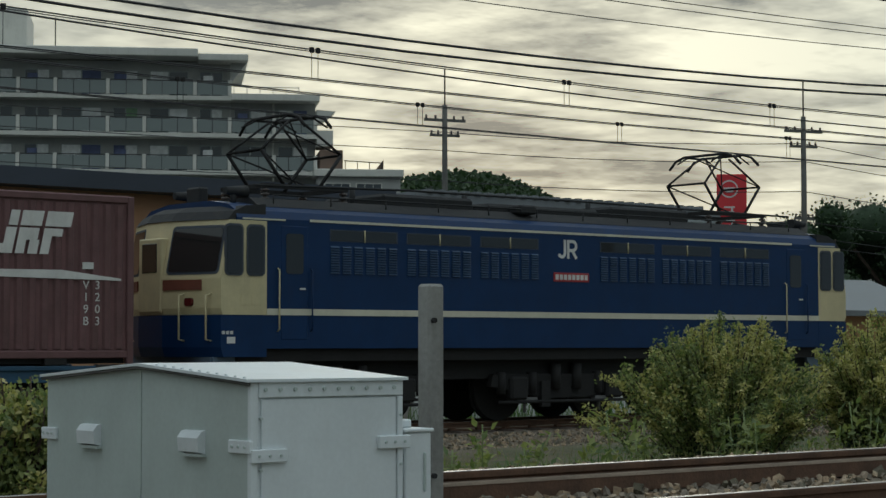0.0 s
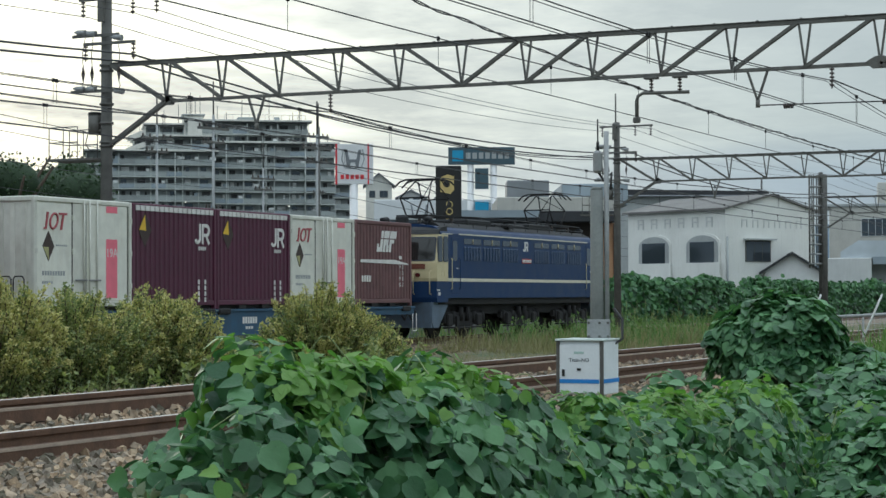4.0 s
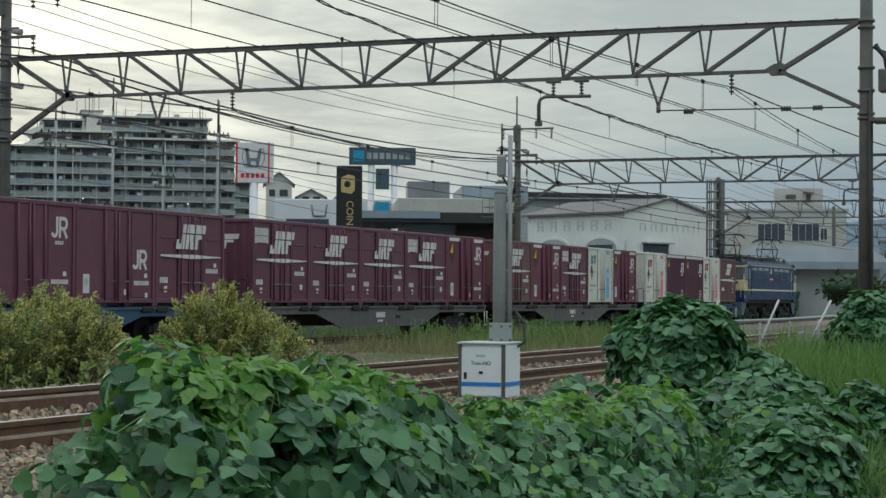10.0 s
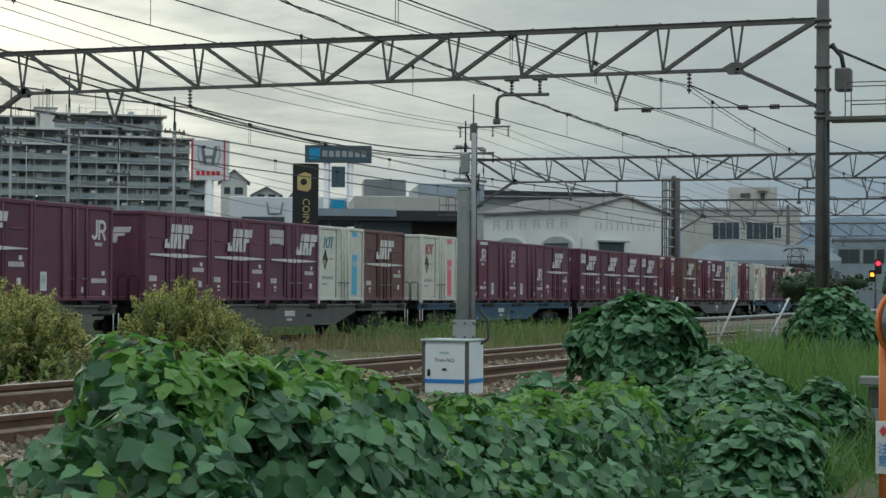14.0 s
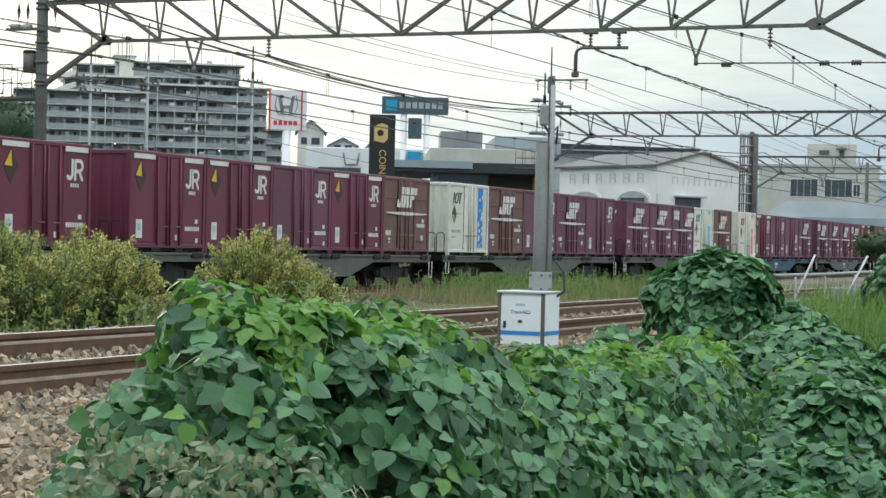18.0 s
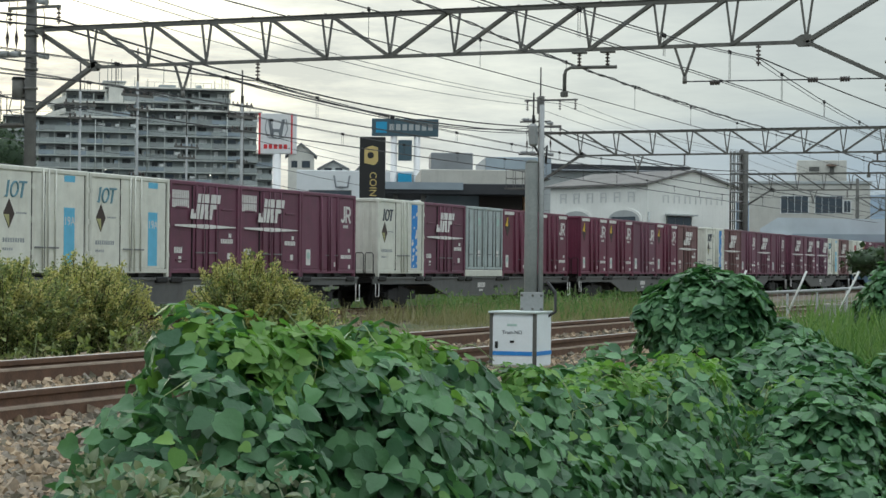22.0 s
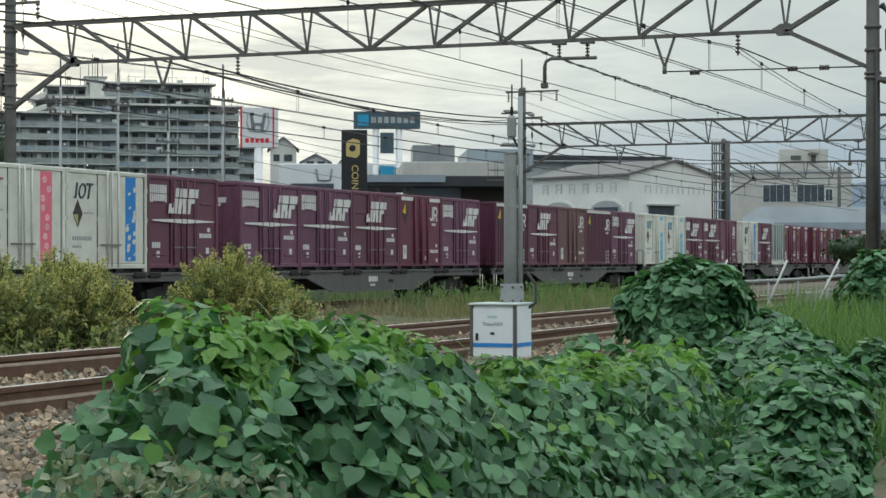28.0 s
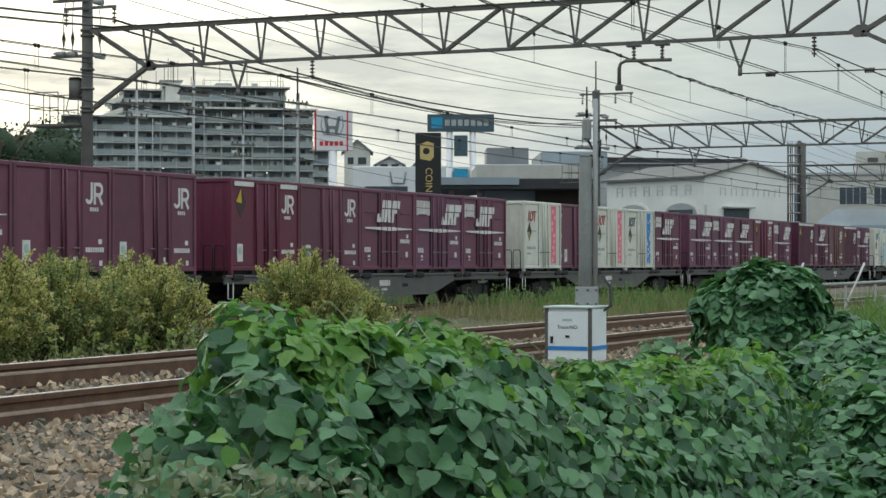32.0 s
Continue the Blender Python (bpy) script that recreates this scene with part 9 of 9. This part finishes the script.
utility_pole(40.5, 49.0, 9.2, "dark utility pole with cross arms behind the train")
utility_pole(50.2, 42.0, 8.9, "dark utility pole beside the red sign")
for az, dist, top in ((58.55, 70.0, 7.9), (56.9, 72.0, 7.7), (60.0, 90.0, 7.3), (61.6, 70.0, 7.2)):
    utility_pole(dist * math.sin(radians(az)), dist * math.cos(radians(az)), top, "slim grey utility pole before the apartment tower", 0.065, GALV_PALE)
utility_pole(87.0, 47.0, 10.0, "dark utility pole beside the parked cars")


def cross_wires():
    for z, dz in ((8.3, 0.0), (7.7, 0.2), (6.7, 0.0), (5.7, 0.1), (5.2, 0.0), (4.9, 0.3)):
        me = Mesh()
        for a, b in (((-30, 52, z + 1.5), (40.5, 49, z)), ((40.5, 49, z), (50.2, 42, z - 0.3)), ((50.2, 42, z - 0.3), (87, 47, z + dz)), ((87, 47, z + dz), (170, 50, z + dz))):
            a, b = Vector(a), Vector(b)
            me.path([a.lerp(b, k / 8) - Vector((0, 0, (b - a).length * 0.012 * 4 * (k / 8) * (1 - k / 8))) for k in range(9)], 0.016, 4)
        tagged(part("power_line", me, WIRE), "thin dark power line sagging between utility poles", "wire", "power lines")


cross_wires()


def car(m, paint, label, van=False):
    c = thing("parked_car", label, "car", "parked cars", m=m)
    L, H = (4.2, 1.75) if van else (4.3, 1.48)
    low = [(0.0, 0.35), (0.0, 0.80), (0.9, 0.92), (L - 0.4, 0.95), (L, 0.85), (L, 0.35)]
    part("body", Mesh().prism(low, "y", 0, 1.7), paint, c)
    cab = [(0.85 if van else 1.05, 0.92), (1.5 if van else 1.75, H - 0.05), (2.0, H), (L - 0.9, H), (L - (0.2 if van else 0.35), 0.95)]
    part("cabin", Mesh().prism(cab, "y", 0.10, 1.60), paint, c)
    for x0, x1 in ((1.85, 2.45), (2.55, 3.4)):
        part("side_window", Mesh().prism([(x0 - 0.1, 0.98), (x0, H - 0.12), (x1, H - 0.12), (x1, 0.98)], "y", 0.085, 0.10), CAB_GLASS, c)
    part("windscreen", Mesh().prism([(1.02, 0.98), (1.1, 0.98), (1.72, H - 0.1), (1.66, H - 0.1)], "y", 0.2, 1.5), CAB_GLASS, c)
    for x in (0.8, L - 0.8):
        for y in (0.0, 1.52):
            w = part("wheel", Mesh().tube((x, y, 0.31), (x, y + 0.18, 0.31), 0.31, 18), UNDER, c, "black tyre")
            part("rim", Mesh().tube((x, y - 0.01, 0.31), (x, y + 0.03, 0.31), 0.19, 14), STEEL, w)
    part("headlight", Mesh().box(-0.02, 0.1, 0.15, 0.45, 0.65, 0.78, 0.02), SIGN_WHITE, c)
    part("tail_light", Mesh().box(L - 0.08, L + 0.02, 0.05, 0.25, 0.75, 0.95, 0.02), MARK_RED, c)
    part("bumper", Mesh().box(-0.05, 0.2, 0.05, 1.65, 0.32, 0.55, 0.04), paint, c)


CAR_WHITE = mat("white_car_paint", (0.66, 0.67, 0.68), 0.25, var=0.03, spec=0.7)
CAR_SILVER = mat("silver_car_paint", (0.35, 0.36, 0.37), 0.25, 0.5, var=0.04)
CAR_RED = mat("red_car_paint", (0.35, 0.015, 0.025), 0.22, var=0.04, spec=0.7)
CAR_BLACK = mat("black_car_paint", (0.012, 0.012, 0.015), 0.2, var=0.04, spec=0.8)
for i, (x, y, p, lab, van) in enumerate(((62.0, 44.5, CAR_WHITE, "white parked hatchback in the yard", False), (66.5, 45.2, CAR_RED, "red parked hatchback in the yard", False), (71.2, 44.2, CAR_RED, "red parked car in the yard", False), (75.8, 45.0, CAR_SILVER, "silver parked car in the yard", False),
        (80.4, 44.3, CAR_SILVER, "silver parked car in the yard", False), (85.5, 45.0, CAR_BLACK, "black parked estate car in the yard", False), (90.0, 44.5, CAR_WHITE, "white parked car in the yard", False), (93.8, 43.6, CAR_BLACK, "black parked car in the yard", False), (96.5, 42.4, CAR_WHITE, "white parked van in the yard", True), (101.2, 43.2, CAR_WHITE, "white parked van in the yard", True))):
    car(pose(x, y, 0.70, 0, 0, (4, -6, 8, -3, 5, 2, -7, 6, -4, 3)[i]), p, lab, van)


def yard_wall():
    tagged(part("yard", Mesh().box(46, 117, 33.8, 62, -0.5, 0.70), mat("yard_asphalt", (0.06, 0.06, 0.058), 0.85, var=0.25, scale=0.4, bump=0.3)), "raised grey asphalt yard behind the low wall", "yard", kind="structure")
    w = thing("yard_wall", "low grey concrete yard wall with wire fence", "wall", kind="structure")
    part("wall", Mesh().box(46, 112, 33.6, 33.8, -0.5, 0.80, 0.02), OLD_CONCRETE, w)
    for k in range(33):
        part("fence_post", Mesh().tube((46.5 + 2 * k, 33.7, 0.9), (46.5 + 2 * k, 33.7, 1.75), 0.03, 6), GALV, w)
    for z in (1.3, 1.72):
        part("fence_rail", Mesh().tube((46.5, 33.7, z), (110.5, 33.7, z), 0.022, 6), GALV, w)


yard_wall()


def tree(x, y, base, top, r, count, seed, label, material=TREE, leaf=(0.25, 0.5)):
    rng = np.random.default_rng(seed)
    t = thing("tree", label, "tree", "trees")
    h = top - base
    tr = Mesh().tube((x, y, base - 0.2), (x, y, base + h * 0.5), 0.035 * h, 8, 0.02 * h)
    for k in range(6):
        a = k * 1.05 + rng.random()
        tr.tube((x, y, base + h * (0.25 + 0.05 * k)), (x + r * 0.6 * math.cos(a), y + r * 0.6 * math.sin(a), base + h * (0.55 + 0.06 * k)), 0.014 * h, 6, 0.006 * h)
    part("trunk", tr, BARK, t)
    lumps = [(rng.normal(0, 0.45, 3) * [r, r, h * 0.22] + [x, y, base + h * 0.62], rng.uniform(0.35, 0.6)) for _ in range(9)]
    pos, core = [], Mesh()
    for c, s in lumps:
        o = len(core.v)
        core.v += [(c[0] + 0.72 * r * s * math.sin(math.pi * p / 6) * math.cos(q * 0.785), c[1] + 0.72 * r * s * math.sin(math.pi * p / 6) * math.sin(q * 0.785), c[2] + 0.72 * h * 0.32 * s * math.cos(math.pi * p / 6)) for p in range(7) for q in range(8)]
        core.f += [(o + p * 8 + q, o + p * 8 + (q + 1) % 8, o + (p + 1) * 8 + (q + 1) % 8, o + (p + 1) * 8 + q) for p in range(6) for q in range(8)]
        core.s += [True] * 48
        d = rng.normal(0, 1, (count // 9, 3))
        d /= np.linalg.norm(d, axis=1, keepdims=True)
        pos.append(c + d * [r * s, r * s, h * 0.32 * s] * rng.uniform(0.25, 1.05, (len(d), 1)))
    # Each crown lump holds an added dark blob painted as its shade.
    tagged(part("inner_growth", core, bpy.data.materials["dark_shade_filler"], t, "dark lumps painted as the shade inside the crown"), kind="stuff")
    pos = np.concatenate(pos)
    n = len(pos)
    tagged(part("crown", scatter("crown", SMALL * [1.6, 1, 1], SMALL_F, pos, rng.normal(0, 1, (n, 3)), rng.normal(0, 0.7, (n, 3)) + [0, 0, 0.8], rng.uniform(*leaf, n), material), material, t), kind="stuff")


for k, (az, d, top, r, n) in enumerate(((52.6, 122, 12.0, 4.8, 9000), (51.4, 126, 11.2, 4.8, 8600), (50.1, 118, 9.6, 3.4, 6400), (53.6, 132, 11.6, 4.2, 7200), (49.2, 112, 7.4, 3.4, 5200), (48.1, 150, 8.0, 4.0, 4800))):
    a = radians(az)
    tree(d * math.sin(a), d * math.cos(a), -0.4, top, r, n, 60 + k, "dark leafy tree behind the yards", leaf=(0.14, 0.30))
for k, (x, y, top, r, n, m) in enumerate(((118, 14.0, 3.4, 2.2, 1000, GRASS), (66, 10.8, 2.6, 1.5, 1200, TREE), (125, 12.0, 3.0, 2.4, 900, GRASS))):
    tree(x, y, ground_z(y) - 0.2, top, r, n, 80 + k, "leafy green shrub tree beside the tracks", m, (0.12, 0.28))


def hills():
    """Wooded and distant ridges, each one a long bank with an uneven crest."""
    def ridge(name, label, az0, az1, dist, crest, deep, material, seed, rough):
        me = Mesh()
        n = 60
        rows = 6
        for i in range(n + 1):
            az = radians(az0 + (az1 - az0) * i / n)
            top = crest(i / n) * (1 + rough * noise.noise((i * 0.35, seed, 0)) + 0.5 * rough * noise.noise((i * 1.3, seed, 3)))
            for j in range(rows + 1):
                u = j / rows
                d = dist + deep * u
                z = -1 + top * math.sin(math.pi * 0.5 * min(1, u * 1.25)) if u < 0.9 else top * 0.9
                me.v.append((d * math.sin(az), d * math.cos(az), z))
        me.f = [(i * (rows + 1) + j, (i + 1) * (rows + 1) + j, (i + 1) * (rows + 1) + j + 1, i * (rows + 1) + j + 1) for i in range(n) for j in range(rows)]
        me.s = [True] * len(me.f)
        return tagged(part(name, me, material), label, "hill", kind="structure")

    ridge("backdrop_hill", "dark wooded hill behind the warehouse", 35, 46, 560, lambda u: 62 * math.sin(math.pi * min(1, 0.10 + u * 0.9)) ** 0.6, 200, FAR_WOOD, 1, 0.06)
    ridge("backdrop_hill", "low wooded slope behind the houses", 45, 62, 330, lambda u: 9 + 5 * math.sin(math.pi * u), 150, FAR_WOOD, 2, 0.12)
    ridge("backdrop_ridge", "distant mountain ridge with haze painted into its blue", 66, 100, 2600, lambda u: 85 + 110 * u, 900, HAZE_BLUE, 3, 0.10)
    rng = np.random.default_rng(77)
    n = 15000
    az = np.radians(rng.uniform(35.2, 45.6, n))
    d = 560 + 190 * rng.random(n)
    u = (np.degrees(az) - 35) / 11
    top = 62 * np.sin(np.pi * np.minimum(1, 0.10 + u * 0.9)) ** 0.6
    z = top * np.sin(np.pi * 0.5 * np.minimum(1, (d - 560) / 200 * 1.25)) + rng.uniform(-1, 3.0, n)
    pos = np.stack([d * np.sin(az), d * np.cos(az), z], 1)
    tagged(part("far_woods", scatter("far_woods", SMALL * [2, 1, 1], SMALL_F, pos, rng.normal(0, 1, (n, 3)) + [0, 0, 0.6], rng.normal(0, 0.7, (n, 3)) + [-0.5, -0.5, 0.6], rng.uniform(1.1, 2.4, n), TREE), TREE), "dark tree crowns on the wooded hill", "woods", kind="stuff")


hills()


# ---- what moves: the whole train, slowing a little
LEAD = [(0.0, 14.92), (1.0, 24.46), (4.0, 52.70), (9.0, 99.03), (13.0, 136.25), (19.0, 190.55), (23.0, 226.15), (28.0, 270.4), (32.0, 306.2)]


def motions():
    ts = [k * 0.06 for k in range(533)] + [32.0]
    run = np.interp(ts, [p[0] for p in LEAD], [p[1] for p in LEAD])
    for ob, off in TRAIN:
        lift = FLOOR if ob.name.startswith("freight_container") else 0.0
        walk(ob, [(t, pose(lead + off, FAR_Y, lift)) for t, lead in LEAD])
        for axle in [c for b in ob.children for c in b.children if c.name.startswith("wheelset")]:
            x, y, r = axle.matrix_basis.translation
            walk(axle, [(t, pose(x, y, r, 0, math.degrees(d / r) % 360.0, 0)) for t, d in zip(ts, run)])


motions()
